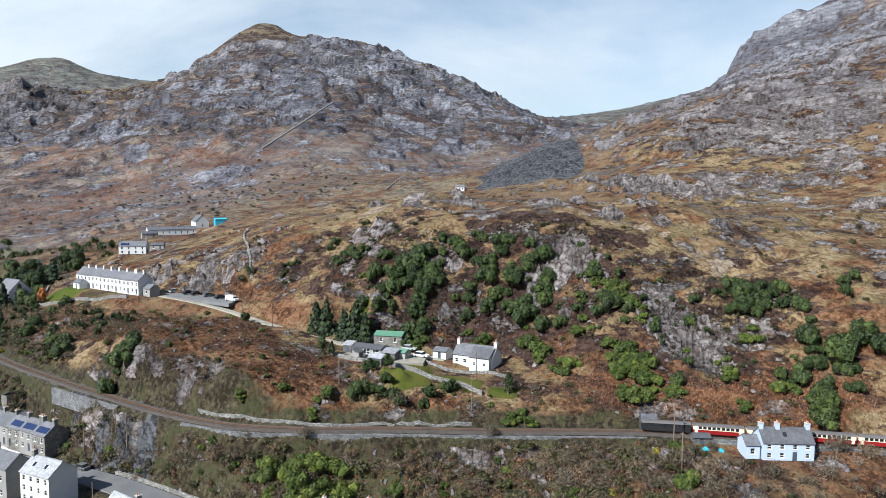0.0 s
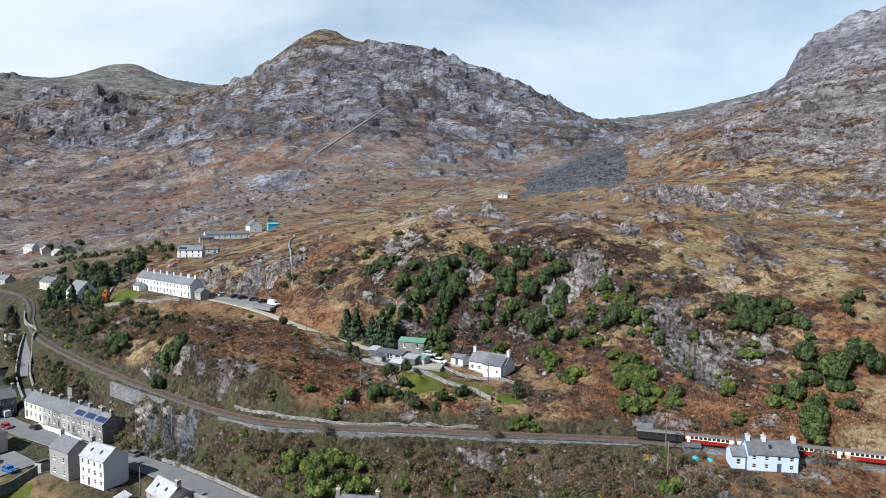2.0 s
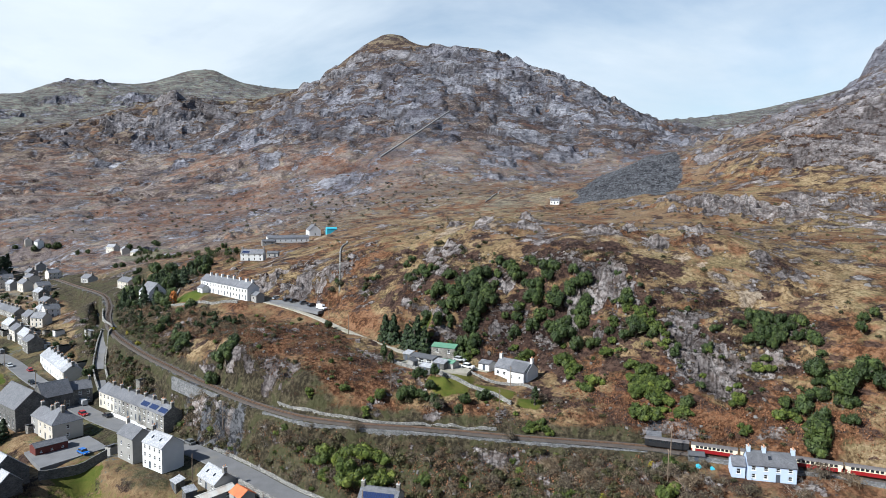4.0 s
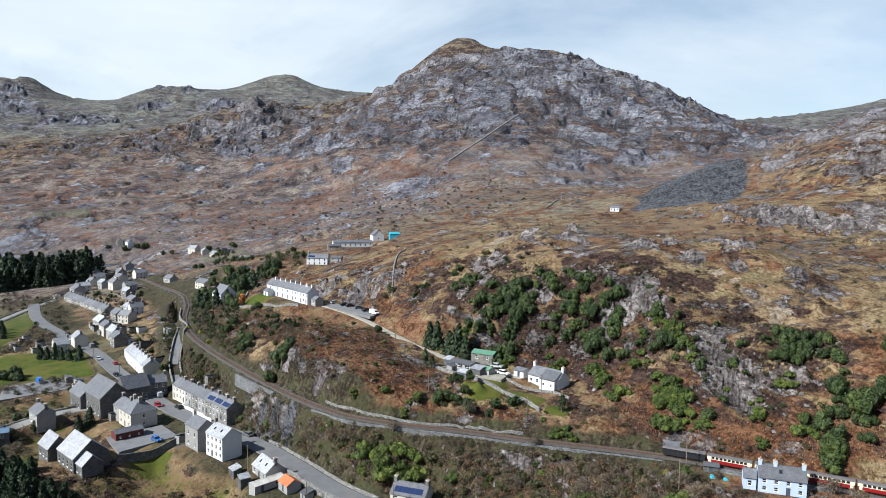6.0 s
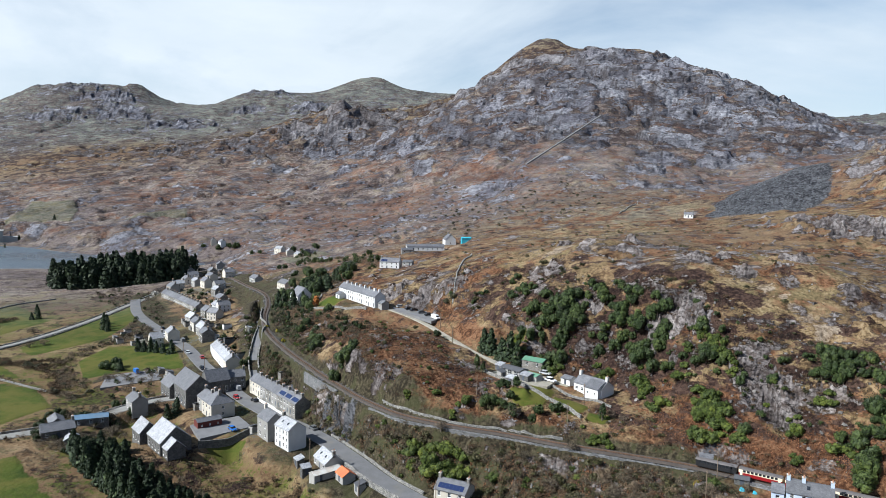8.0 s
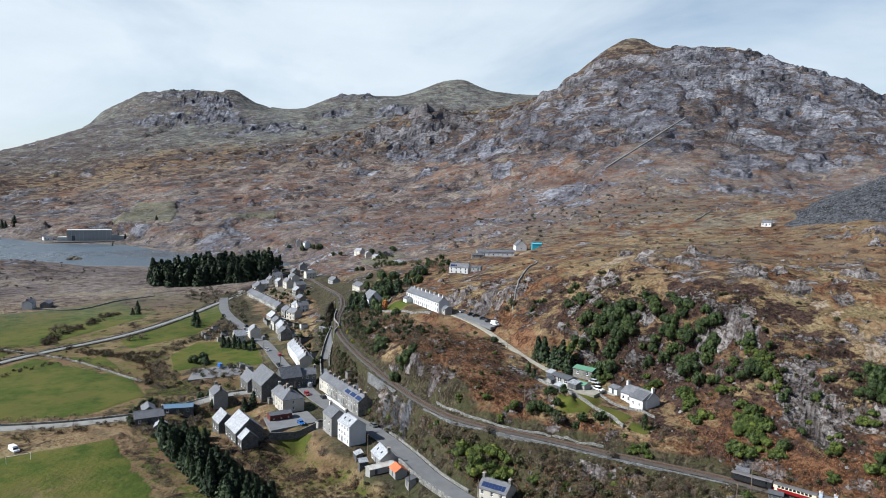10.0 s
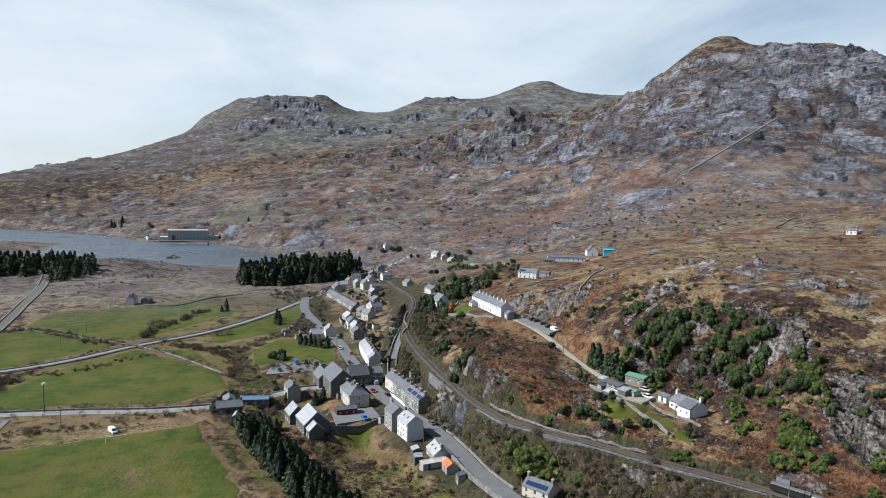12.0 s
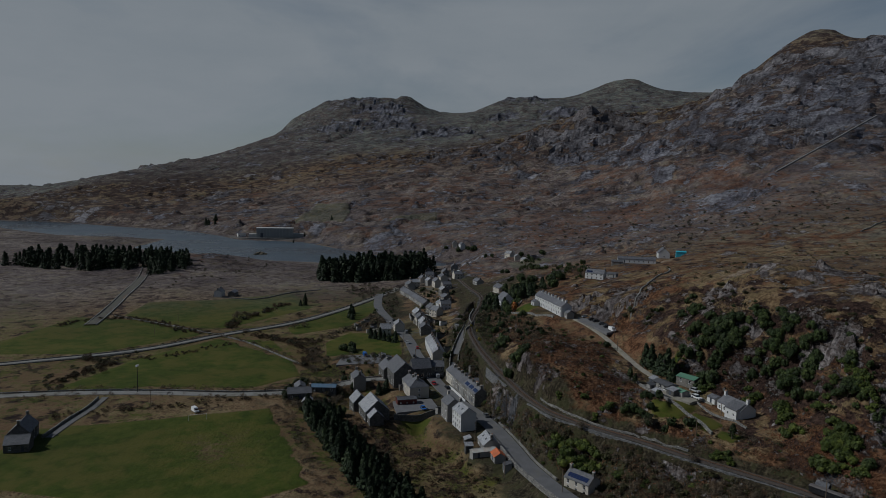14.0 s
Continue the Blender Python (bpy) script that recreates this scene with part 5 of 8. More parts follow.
plant("evergreen", scatter(DARK_EDGE, 16, 1.4, 2.6, 17), "evergreen thickets on the slope")
plant("bright", scatter(GREEN_SLABS, 22, 1.2, 2.4, 16) + scatter(GREEN_FOOT, 22, 1.6, 3.2, 18), "gorse on the slope")
plant("bright", clumps(GORSE_HIGH, 1.3, 1.1, seed=14), "gorse on the slope")
plant("bright", clumps(EVERGREEN_LOW, 2.6, seed=4), "evergreen thickets beside the street")
plant_stuff("evergreen", clumps(VILLAGE_GREEN, 1.0, seed=5), "village_evergreens", "dark evergreens among the village houses", "trees", 0.8)
plant("bright", clumps(BRIGHT, 1.8, 1.15, seed=6), "gorse on the slope")
plant("olive", clumps(SMALL, 1.0, seed=7), "scrub on the upland")
plant("yellow", [(-20, 95, 1.6), (-44, 104, 1.3), (-48, 119, 1.2), (-30, 108, 1.4), (-240, -34, 1.6), (-225, -25, 1.5), (-205, -18, 1.6)], "flowering gorse")

UPPER_SLOPE = [(-180, 84), (-150, 82), (-125, 92), (-112, 112), (-80, 124), (-60, 140), (-40, 165), (-60, 176), (-85, 158), (-110, 142), (-130, 124), (-160, 108)]
plant("evergreen", scatter(UPPER_SLOPE, 20, 0.9, 1.8, 21), "evergreen thickets on the slope")
plant_stuff("olive", scatter(UPPER_SLOPE, 60, 0.6, 1.5, 23), "slope_scrub", "olive-brown low scrub between the rocks", "scrub", 0.4)
LOWER_BANK = [(-205, -32), (-150, -2), (-112, 22), (-95, 38), (-84, 66), (-70, 86), (-60, 108), (-46, 118), (-20, 112), (-20, 88), (-62, 62), (-80, 42), (-105, 24), (-135, 4), (-165, -18)]
plant("birch", scatter(LOWER_BANK, 55, 2.6, 5.2, 24), "leafless scrub on the bank")
plant("bare", scatter(LOWER_BANK, 46, 3.2, 6.5, 25), "leafless trees on the bank")
plant_stuff("olive", scatter(LOWER_BANK, 90, 0.8, 2.0, 26), "bank_scrub", "olive-brown low scrub scattered over rough ground", "scrub")
plant("bright", scatter(LOWER_BANK, 26, 0.8, 1.7, 27), "gorse on the bank")
FRONT_HILL = [(-180, 8), (-140, 20), (-112, 36), (-98, 56), (-88, 76), (-72, 96), (-62, 114), (-50, 132), (-32, 158), (-52, 152), (-75, 122), (-100, 88), (-125, 62), (-165, 54), (-200, 30)]
plant_stuff("olive", scatter(FRONT_HILL, 70, 0.5, 1.4, 28), "hill_scrub", "olive-brown low scrub scattered over rough ground", "scrub")
plant("bright", scatter(FRONT_HILL, 34, 0.5, 1.2, 29), "gorse on the bracken hill")
plant("birch", scatter(FRONT_HILL, 16, 2.0, 3.6, 30), "leafless scrub on the bracken hill")
RAILSIDE = [(-330, -62), (-250, -48), (-195, -30), (-160, -14), (-165, 6), (-200, -8), (-240, -24), (-290, -34), (-330, -40)]
plant_stuff("olive", scatter(RAILSIDE, 70, 0.9, 2.4, 31), "railside_scrub", "olive-brown low scrub scattered over rough ground", "scrub")
plant("birch", scatter(RAILSIDE, 18, 2.5, 5.0, 32), "leafless scrub by the railway")
plant("bright", scatter(RAILSIDE, 20, 0.9, 2.0, 33), "gorse by the railway")
UPLAND_AREA = [(-330, 60), (-200, 72), (-150, 130), (-100, 160), (-40, 190), (-60, 300), (-250, 300), (-420, 250), (-420, 120)]
plant_stuff("olive", scatter(UPLAND_AREA, 190, 0.5, 1.6, 34), "upland_scrub", "olive-brown low scrub scattered over rough ground", "scrub")

plant_stuff("olive", scatter(LOWER_BANK, 150, 0.9, 2.4, 261), "bank_bushes", "olive-brown bushes on the bank below the railway", "scrub", 0.7)
plant_stuff("bright", scatter(RAILSIDE, 70, 0.8, 2.0, 262), "railside_bushes", "green bushes beside the railway", "scrub", 0.45)
plant_stuff("olive", scatter(RAILSIDE, 130, 0.9, 2.4, 263), "railside_olive_bushes", "olive-brown bushes beside the railway", "scrub", 0.7)
# conifers: a garden pair, a dense row beside the football field and plantations by the lake
plant("conifer", [(-146, 73, 10.5), (-143, 75, 9), (-134, 80.5, 9), (-131, 83, 8), (-136, 78.5, 8.5), (-138, 79, 7)], "garden conifers")
plant("yew", [(-82, 103, 5.2), (-122, 68, 5.4), (-120, 69.5, 4.2)], "garden yews")
plant("orange", [(-247, -9, 6.0)], "garden trees")
plant("blossom", [(-262, -107, 4.2), (-440, -168, 4.5)], "blossoming trees")
FIELD_ROW = [(-112, -72), (-100, -66), (-74, -40), (-48, -16), (-24, 8), (-34, 14), (-60, -8), (-84, -32), (-108, -60)]
plant("conifer", scatter(FIELD_ROW, 130, 6.5, 10.0, 35), "conifers beside the playing field")
WOOD_A = [(-470, -268), (-478, -215), (-505, -170), (-560, -172), (-600, -210), (-585, -275), (-520, -290)]
plant_stuff("conifer", scatter(WOOD_A, 250, 16, 22, 36), "lake_plantation", "dense dark conifer plantation beside the lake", "wood", 0.55)
WOOD_B = [(-395, -620), (-412, -520), (-440, -465), (-480, -470), (-500, -560), (-470, -640)]
plant_stuff("conifer", scatter(WOOD_B, 130, 14, 20, 37), "far_plantation", "dense dark conifer plantation on the moor", "wood")
WOOD_C = [(-409, -430), (-458, -421), (-495, -446), (-488, -494)]
plant_stuff("conifer", scatter(WOOD_C, 60, 12, 17, 38), "small_plantation", "small block of dark conifers on the moor", "wood")
plant("conifer", [(-1050, -860, 14), (-1045, -850, 12), (-1060, -845, 16), (-1040, -830, 10), (-985, -600, 10), (-990, -590, 9), (-345, -214, 6), (-349, -212, 7), (-366, -222, 8), (-1040, -560, 9), (-900, -560, 7)], "lone conifers")
plant("evergreen", [(-219, -108, 4.2), (-217, -103, 3.6), (-222, -105, 3.8), (-163, -74, 3.2), (-160, -78, 2.8), (-108, -52, 3.0), (-100, -60, 3.2)], "round evergreens by the lawn")
plant("conifer", [(-214, -99, 6.5), (-252, -103, 7), (-251, -99, 7.5), (-249, -95, 7), (-248, -91, 6.5), (-246, -86, 7.5), (-253, -106, 8), (-150, -50, 7), (-147, -52, 6), (-168, -72, 6), (-310, -150, 8), (-318, -152, 8), (-326, -158, 9), (-305, -146, 7)], "conifers by the lawn")
plant("conifer", [(-236, -22, 5), (-300, -30, 7.5), (-296, -26, 8), (-306, -24, 7), (-290, -20, 6.5), (-330, -8, 8), (-340, -2, 9), (-346, -12, 8)], "conifers above the railway")

# leafless trees along the fields and round the houses
plant("bare", [(-86, -176, 7), (-92, -168, 6.5), (-97, -160, 7), (-101, -146, 6), (-107, -136, 6.5), (-112, -124, 6.5), (-116, -114, 6), (-120, -104, 7), (-126, -97, 6.5), (-131, -90, 7), (-80, -160, 7), (-84, -150, 6), (-90, -140, 6)], "roadside trees")
plant("bare", [(-29, 146, 8), (-26, 150, 7), (-89, 74, 6.5), (-87, 77, 6), (-59, 96, 7), (-68, 80, 6), (-112, -48, 7), (-100, -50, 6), (-140, -60, 6), (-150, -75, 7), (-128, -70, 6), (-106, -75, 6), (-280, -95, 7), (-240, -205, 6), (-250, -190, 7), (-258, -186, 8), (-335, -285, 7), (-300, -220, 8), (-310, -215, 7)], "leafless trees in the valley")
plant("bare", [(-27, 141, 9.5), (-54, 101, 6.0), (-83, 61, 6.5)], "leafless trees in the valley")
plant("thicket", [(-35, 119, 3.6), (-30, 132, 2.8), (-34, 126, 2.6), (-69, 91, 2.6), (-59, 98, 3.0), (-86, 54, 2.6)], "leafless grey bushes")
HEDGE_A = [(-170, -105), (-195, -118), (-225, -138), (-262, -140), (-300, -128), (-330, -120), (-300, -116), (-262, -130), (-225, -130), (-200, -110), (-175, -92)]
plant("birch", scatter(HEDGE_A, 22, 2.5, 5, 39), "leafless hedgerow scrub")
plant_stuff("olive", scatter(HEDGE_A, 50, 1.0, 2.2, 40), "hedgerow_scrub", "olive-brown low scrub scattered over rough ground", "scrub")
HEDGE_B = [(-70, -200), (-90, -190), (-118, -205), (-160, -212), (-220, -206), (-225, -212), (-160, -225), (-110, -222)]
plant_stuff("olive", scatter(HEDGE_B, 50, 0.8, 1.8, 41), "roadside_scrub", "olive-brown low scrub scattered over rough ground", "scrub")
ROUGH = [(-108, -62), (-112, -30), (-100, -20), (-95, 8), (-80, 12), (-70, 30), (-30, 30), (-20, 10), (-60, -10)]
plant_stuff("olive", scatter(ROUGH, 60, 0.5, 1.3, 42), "field_scrub", "olive-brown low scrub scattered over rough ground", "scrub")
plant("birch", scatter(ROUGH, 12, 1.8, 3.4, 43), "leafless scrub on the rough field")
VILLAGE_YARDS = [(-140, 6), (-170, -12), (-215, -38), (-270, -58), (-330, -88), (-400, -100), (-430, -140), (-330, -100), (-260, -66), (-200, -36), (-160, -8)]
plant_stuff("olive", scatter(VILLAGE_YARDS, 44, 0.8, 1.9, 44), "garden_scrub", "olive-brown low scrub scattered over rough ground", "scrub")
plant_stuff("evergreen", scatter(VILLAGE_YARDS, 50, 0.9, 2.4, 45), "garden_evergreens", "dark evergreen bushes in the village gardens", "scrub", 0.5)
MOOR = [(-330, -360), (-470, -350), (-560, -370), (-600, -450), (-560, -500), (-450, -420), (-340, -400)]
plant_stuff("olive", scatter(MOOR, 60, 0.9, 2.0, 46), "moor_scrub", "olive-brown low scrub scattered over rough ground", "scrub")
FAR_MOOR = [(-560, 20), (-450, 90), (-560, 250), (-800, 280), (-1000, 100), (-1050, -200), (-900, -300), (-700, -60)]
plant_stuff("olive", scatter(FAR_MOOR, 260, 0.9, 2.8, 47), "far_scrub", "olive-brown low scrub scattered over rough ground", "scrub")


def along(path, off, count, lo, hi, seed, wide=1.5):
    """Random spots in a strip beside a path."""
    rng = np.random.default_rng(seed)
    q, a = resample(path, 1.0)
    k = rng.integers(0, len(q), count)
    o = off + rng.normal(0, wide, count)
    return [(q[i, 0] - math.sin(a[i]) * d, q[i, 1] + math.cos(a[i]) * d, rng.uniform(lo, hi)) for i, d in zip(k, o)]


plant("thicket", [(-41, 119, 3), (-38, 124, 2.6), (-47, 112, 2.8), (-52, 104, 3), (-57, 98, 2.6), (-30, 150, 3.4), (-26, 154, 3.0), (-88, 76, 2.8), (-83, 106, 2.2), (-80, 109, 2.0), (-276, -227, 4.5), (-283, -224, 4.5), (-290, -220, 4), (-303, -190, 4), (-263, -170, 3.5), (-268, -165, 3.5), (-44, 130, 2.2), (-20, 128, 3), (-12, 134, 3), (-66, 88, 2.6), (-72, 78, 2.4)], "leafless grey bushes")
# leafless thickets that fill the banks, hedges and gardens
plant_stuff("thicket", scatter(LOWER_BANK, 330, 0.9, 2.4, 101), "bank_thickets", "grey-brown leafless thickets covering the bank", "scrub", 0.55)
plant_stuff("rust", scatter(LOWER_BANK, 320, 0.7, 1.9, 102), "bank_undergrowth", "rusty brown undergrowth on the bank", "scrub", 0.5)
plant_stuff("bright", scatter(LOWER_BANK, 70, 0.5, 1.3, 103), "bank_gorse", "green bushes among the leafless thickets", "scrub", 0.5)
NEAR_COTTAGE = [(-62, 96), (-60, 110), (-50, 124), (-36, 132), (-22, 146), (-8, 164), (14, 150), (10, 112), (-10, 96), (-28, 84), (-50, 80)]
plant_stuff("thicket", scatter(NEAR_COTTAGE, 190, 1.0, 2.6, 104, keep=lambda x, y: 1.0 * (np.hypot(x + 37, y - 141) > 9)), "lane_thickets", "grey-brown leafless thickets below the blue cottage", "scrub", 0.65)
plant_stuff("olive", scatter(NEAR_COTTAGE, 70, 0.9, 2.2, 105, keep=lambda x, y: 1.0 * (np.hypot(x + 37, y - 141) > 9)), "lane_bushes", "olive bushes below the blue cottage", "scrub")
plant_stuff("thicket", scatter(RAILSIDE, 240, 0.9, 2.3, 106), "railside_thickets", "grey-brown leafless thickets beside the railway", "scrub", 0.6)
plant_stuff("evergreen", scatter(RAILSIDE, 60, 0.9, 2.2, 107), "railside_evergreens", "dark evergreen bushes beside the railway", "scrub", 0.3)
plant_stuff("rust", scatter(ROUGH, 200, 0.6, 1.7, 108), "field_undergrowth", "rusty brown undergrowth on the rough field", "scrub", 0.6)
plant_stuff("thicket", scatter(HEDGE_A, 150, 1.0, 2.4, 109), "hedgerow_thickets", "grey-brown leafless hedgerow", "scrub", 0.6)
plant_stuff("thicket", along(FIELD_ROAD, 4.5, 130, 0.7, 1.8, 110) + along(RIVER_ROAD, 6.0, 110, 0.9, 2.2, 111, 2.2) + along(RIVER_ROAD, -6.5, 80, 0.9, 2.2, 112, 2.0), "roadside_thickets", "grey-brown leafless hedge beside the roads", "scrub", 0.4)
LEFT_WOOD = [(-396, -44), (-330, -42), (-268, -34), (-238, -14), (-252, -6), (-290, -10), (-340, 0), (-380, -4)]
plant("evergreen", scatter(LEFT_WOOD, 34, 3.0, 5.5, 131, keep=lambda x, y: 1.0 * (np.hypot(x + 277, y + 22) > 9)), "dark trees above the railway")
plant("conifer", [(-266, -30, 10), (-262, -24, 9), (-258, -18, 9), (-270, -34, 8), (-288, -8, 11), (-292, -14, 10), (-300, -20, 11), (-284, -36, 8)], "conifers round the gabled house")
plant_stuff("thicket", scatter(LEFT_WOOD, 80, 1.2, 2.8, 132), "wood_thickets", "brown leafless scrub among dark trees", "scrub", 0.5)
RAIL_HILL = [(-232, -8), (-205, -8), (-180, 6), (-150, 20), (-128, 26), (-132, 32), (-160, 24), (-190, 18), (-220, 8)]
plant("evergreen", [(-137, 19, 3.6), (-142, 21, 3.2), (-141, 17.5, 3.4), (-139, 20, 2.8), (-144, 18, 2.6), (-136, 21, 2.4), (-186, 0, 3.0), (-190, -2, 2.6), (-182, 3, 2.4), (-206, -10, 3.2), (-213, -8, 3.0), (-229, 0, 3.0), (-222, -4, 2.6)], "evergreens above the line")
plant_stuff("thicket", scatter(RAIL_HILL, 70, 0.7, 1.8, 133), "hillside_thickets", "brown leafless scrub above the line", "scrub", 0.5)
FIELD_EDGE = [(-240, -308, 0), (-234, -262, 0), (-226, -222, 0), (-212, -176, 0), (-180, -116, 0), (-165, -98, 0)]
HEDGES = [[(-197, -317, 0), (-219, -316, 0), (-237, -300, 0), (-236, -266, 0), (-222, -227, 0), (-224, -212, 0)],
          [(-148, -218, 0), (-158, -197, 0), (-187, -187, 0), (-207, -178, 0)],
          [(-231, -174, 0), (-223, -149, 0), (-199, -120, 0), (-175, -113, 0)],
          [(-97, -206, 0), (-117, -208, 0), (-138, -212, 0), (-141, -234, 0)],
          [(-344, -227, 0), (-305, -223, 0), (-262, -217, 0), (-243, -213, 0)]]
for k, (line_, count, lo, hi) in enumerate(zip(HEDGES, (150, 60, 90, 60, 60), (0.7, 0.6, 1.0, 1.2, 1.2), (1.6, 1.3, 2.4, 2.6, 2.8))):
    plant_stuff("rust", along(line_, 0, count, lo, hi, 160 + k, 2.4), "field_hedge", "dark brown overgrown hedge between the pastures", "hedge", 0.5)
    plant_stuff("olive", along(line_, 0, count // 3, lo, hi, 170 + k, 2.4), "field_hedge", "olive bushes in the hedge between the pastures", "hedge", 0.6)
FIELD_EDGE_B = [(-110, -82, 0), (-86, -58, 0), (-52, -30, 0), (-20, -4, 0)]
plant_stuff("rust", along(FIELD_EDGES[1], 0, 110, 0.8, 1.9, 141, 2.0) + along(FIELD_EDGES[2], 2, 90, 0.8, 1.8, 142, 2.5), "field_banks", "brown overgrown field banks", "scrub", 0.4)
plant_stuff("thicket", along(FIELD_EDGE, 0, 150, 0.9, 2.0, 113) + along(FIELD_EDGE_B, -3, 110, 0.7, 1.8, 114, 2.5), "field_hedges", "brown leafless field hedge", "scrub", 0.4)
WOOD_EDGE = [(-108, -74), (-118, -66), (-128, -60), (-136, -66), (-150, -72), (-158, -84), (-146, -98), (-128, -94), (-112, -84)]
plant_stuff("thicket", scatter(WOOD_EDGE, 110, 1.2, 2.8, 181, keep=lambda x, y: 1.0 * (np.hypot(x + 130, y + 82) > 8)), "bridge_thickets", "dark leafless thickets round the bridge houses", "scrub", 0.7)
plant_stuff("evergreen", scatter(WOOD_EDGE, 26, 1.2, 2.6, 182, keep=lambda x, y: 1.0 * (np.hypot(x + 130, y + 82) > 9)), "bridge_evergreens", "dark evergreen trees round the bridge houses", "trees", 0.5)
HALL_EDGE = [(-100, -56), (-88, -44), (-70, -26), (-50, -8), (-58, 0), (-78, -14), (-96, -30), (-104, -44)]
plant_stuff("thicket", scatter(HALL_EDGE, 110, 0.9, 2.2, 183), "hall_thickets", "brown leafless scrub beside the conifer row", "scrub", 0.6)
plant_stuff("thicket", scatter(VILLAGE_YARDS, 130, 0.8, 2.2, 115), "garden_thickets", "grey-brown leafless garden shrubs", "scrub", 0.6)
STREET_BACKS = [(-150, -40), (-200, -68), (-262, -104), (-330, -118), (-420, -160), (-470, -210), (-440, -225), (-360, -150), (-280, -130), (-210, -106), (-160, -78)]
plant_stuff("thicket", scatter(STREET_BACKS, 280, 0.9, 2.4, 116), "backyard_thickets", "grey-brown leafless shrubs behind the houses", "scrub", 0.6)
plant_stuff("evergreen", scatter(STREET_BACKS, 70, 0.8, 2.0, 117), "backyard_evergreens", "dark evergreen bushes behind the houses", "scrub", 0.2)
plant_stuff("rust", scatter(FRONT_HILL, 150, 0.4, 1.2, 118), "hill_undergrowth", "rusty brown scrub on the bracken hill", "scrub", 0.6)
plant_stuff("rust", scatter(UPPER_SLOPE, 190, 0.5, 1.5, 119), "slope_undergrowth", "brown leafless scrub between the rocks", "scrub", 0.6)
plant_stuff("evergreen", scatter(UPPER_SLOPE, 120, 0.5, 1.3, 120), "slope_bushes", "small evergreen bushes between the rocks", "scrub", 0.22)
TERRACE_SIDE = [(-300, -45), (-262, -26), (-236, -8), (-214, 10), (-190, 26), (-175, 12), (-200, -6), (-240, -24), (-290, -44)]
plant_stuff("thicket", scatter(TERRACE_SIDE, 90, 0.9, 2.2, 121), "terrace_thickets", "brown leafless scrub below the white terrace", "scrub", 0.6)
plant_stuff("evergreen", scatter(TERRACE_SIDE, 60, 0.9, 2.4, 122), "terrace_evergreens", "dark evergreen bushes below the white terrace", "scrub", 0.3)
GARDEN = [(-104, 70), (-90, 66), (-84, 80), (-88, 92), (-98, 84), (-108, 78)]
plant_stuff("evergreen", scatter(GARDEN, 16, 1.3, 2.4, 123), "garden_hedge", "dark evergreen hedge round the cottage lawn", "hedge", 0.7)
plant_stuff("evergreen", [(-782, -236, 4.0), (-769, -200, 5.0), (-761, -188, 6.0), (-685, -150, 4.0), (-634, -92, 5.0), (-607, -76, 6.0), (-672, -138, 4.0), (-768, -213, 5.0), (-643, -70, 6.0)], "lake_end_trees", "dark round trees among the houses by the lake", "trees", 0.6)
STATION_SIDE = [(-330, -40), (-350, 10), (-420, -20), (-520, -70), (-640, -90), (-600, -60), (-500, -40), (-440, 10), (-360, 24)]
plant_stuff("evergreen", scatter(STATION_SIDE, 70, 1.4, 4.0, 124), "upper_village_trees", "dark trees among the upper houses", "trees", 0.25)
plant_stuff("thicket", scatter(STATION_SIDE, 120, 1.2, 3.0, 125), "upper_village_thickets", "brown leafless scrub among the upper houses", "scrub", 0.6)
BANK_WEST = [(-172, -16), (-150, -5), (-128, 7), (-112, 19), (-106, 28), (-128, 15), (-150, 2), (-174, -8)]
plant_stuff("thicket", scatter(BANK_WEST, 90, 0.8, 2.0, 151), "embankment_thickets", "grey-brown leafless scrub on the railway embankment", "scrub", 0.5)
plant_stuff("rust", scatter(RAILSIDE, 170, 0.8, 2.0, 152), "railside_undergrowth", "rusty brown undergrowth beside the railway", "scrub", 0.4)
plant_stuff("olive", scatter(BANK_WEST, 30, 0.7, 1.5, 153), "embankment_bushes", "olive-green bushes on the railway embankment", "scrub", 0.5)
plant_stuff("rust", scatter(TERRACE_SIDE, 120, 0.6, 1.6, 154), "terrace_undergrowth", "rusty brown undergrowth below the white terrace", "scrub", 0.4)
for variants in KINDS.values():
    for v in variants:
        for c in list(v.children):
            bpy.data.objects.remove(c)
        bpy.data.objects.remove(v)

# ---- buildings ----
SLATE = None


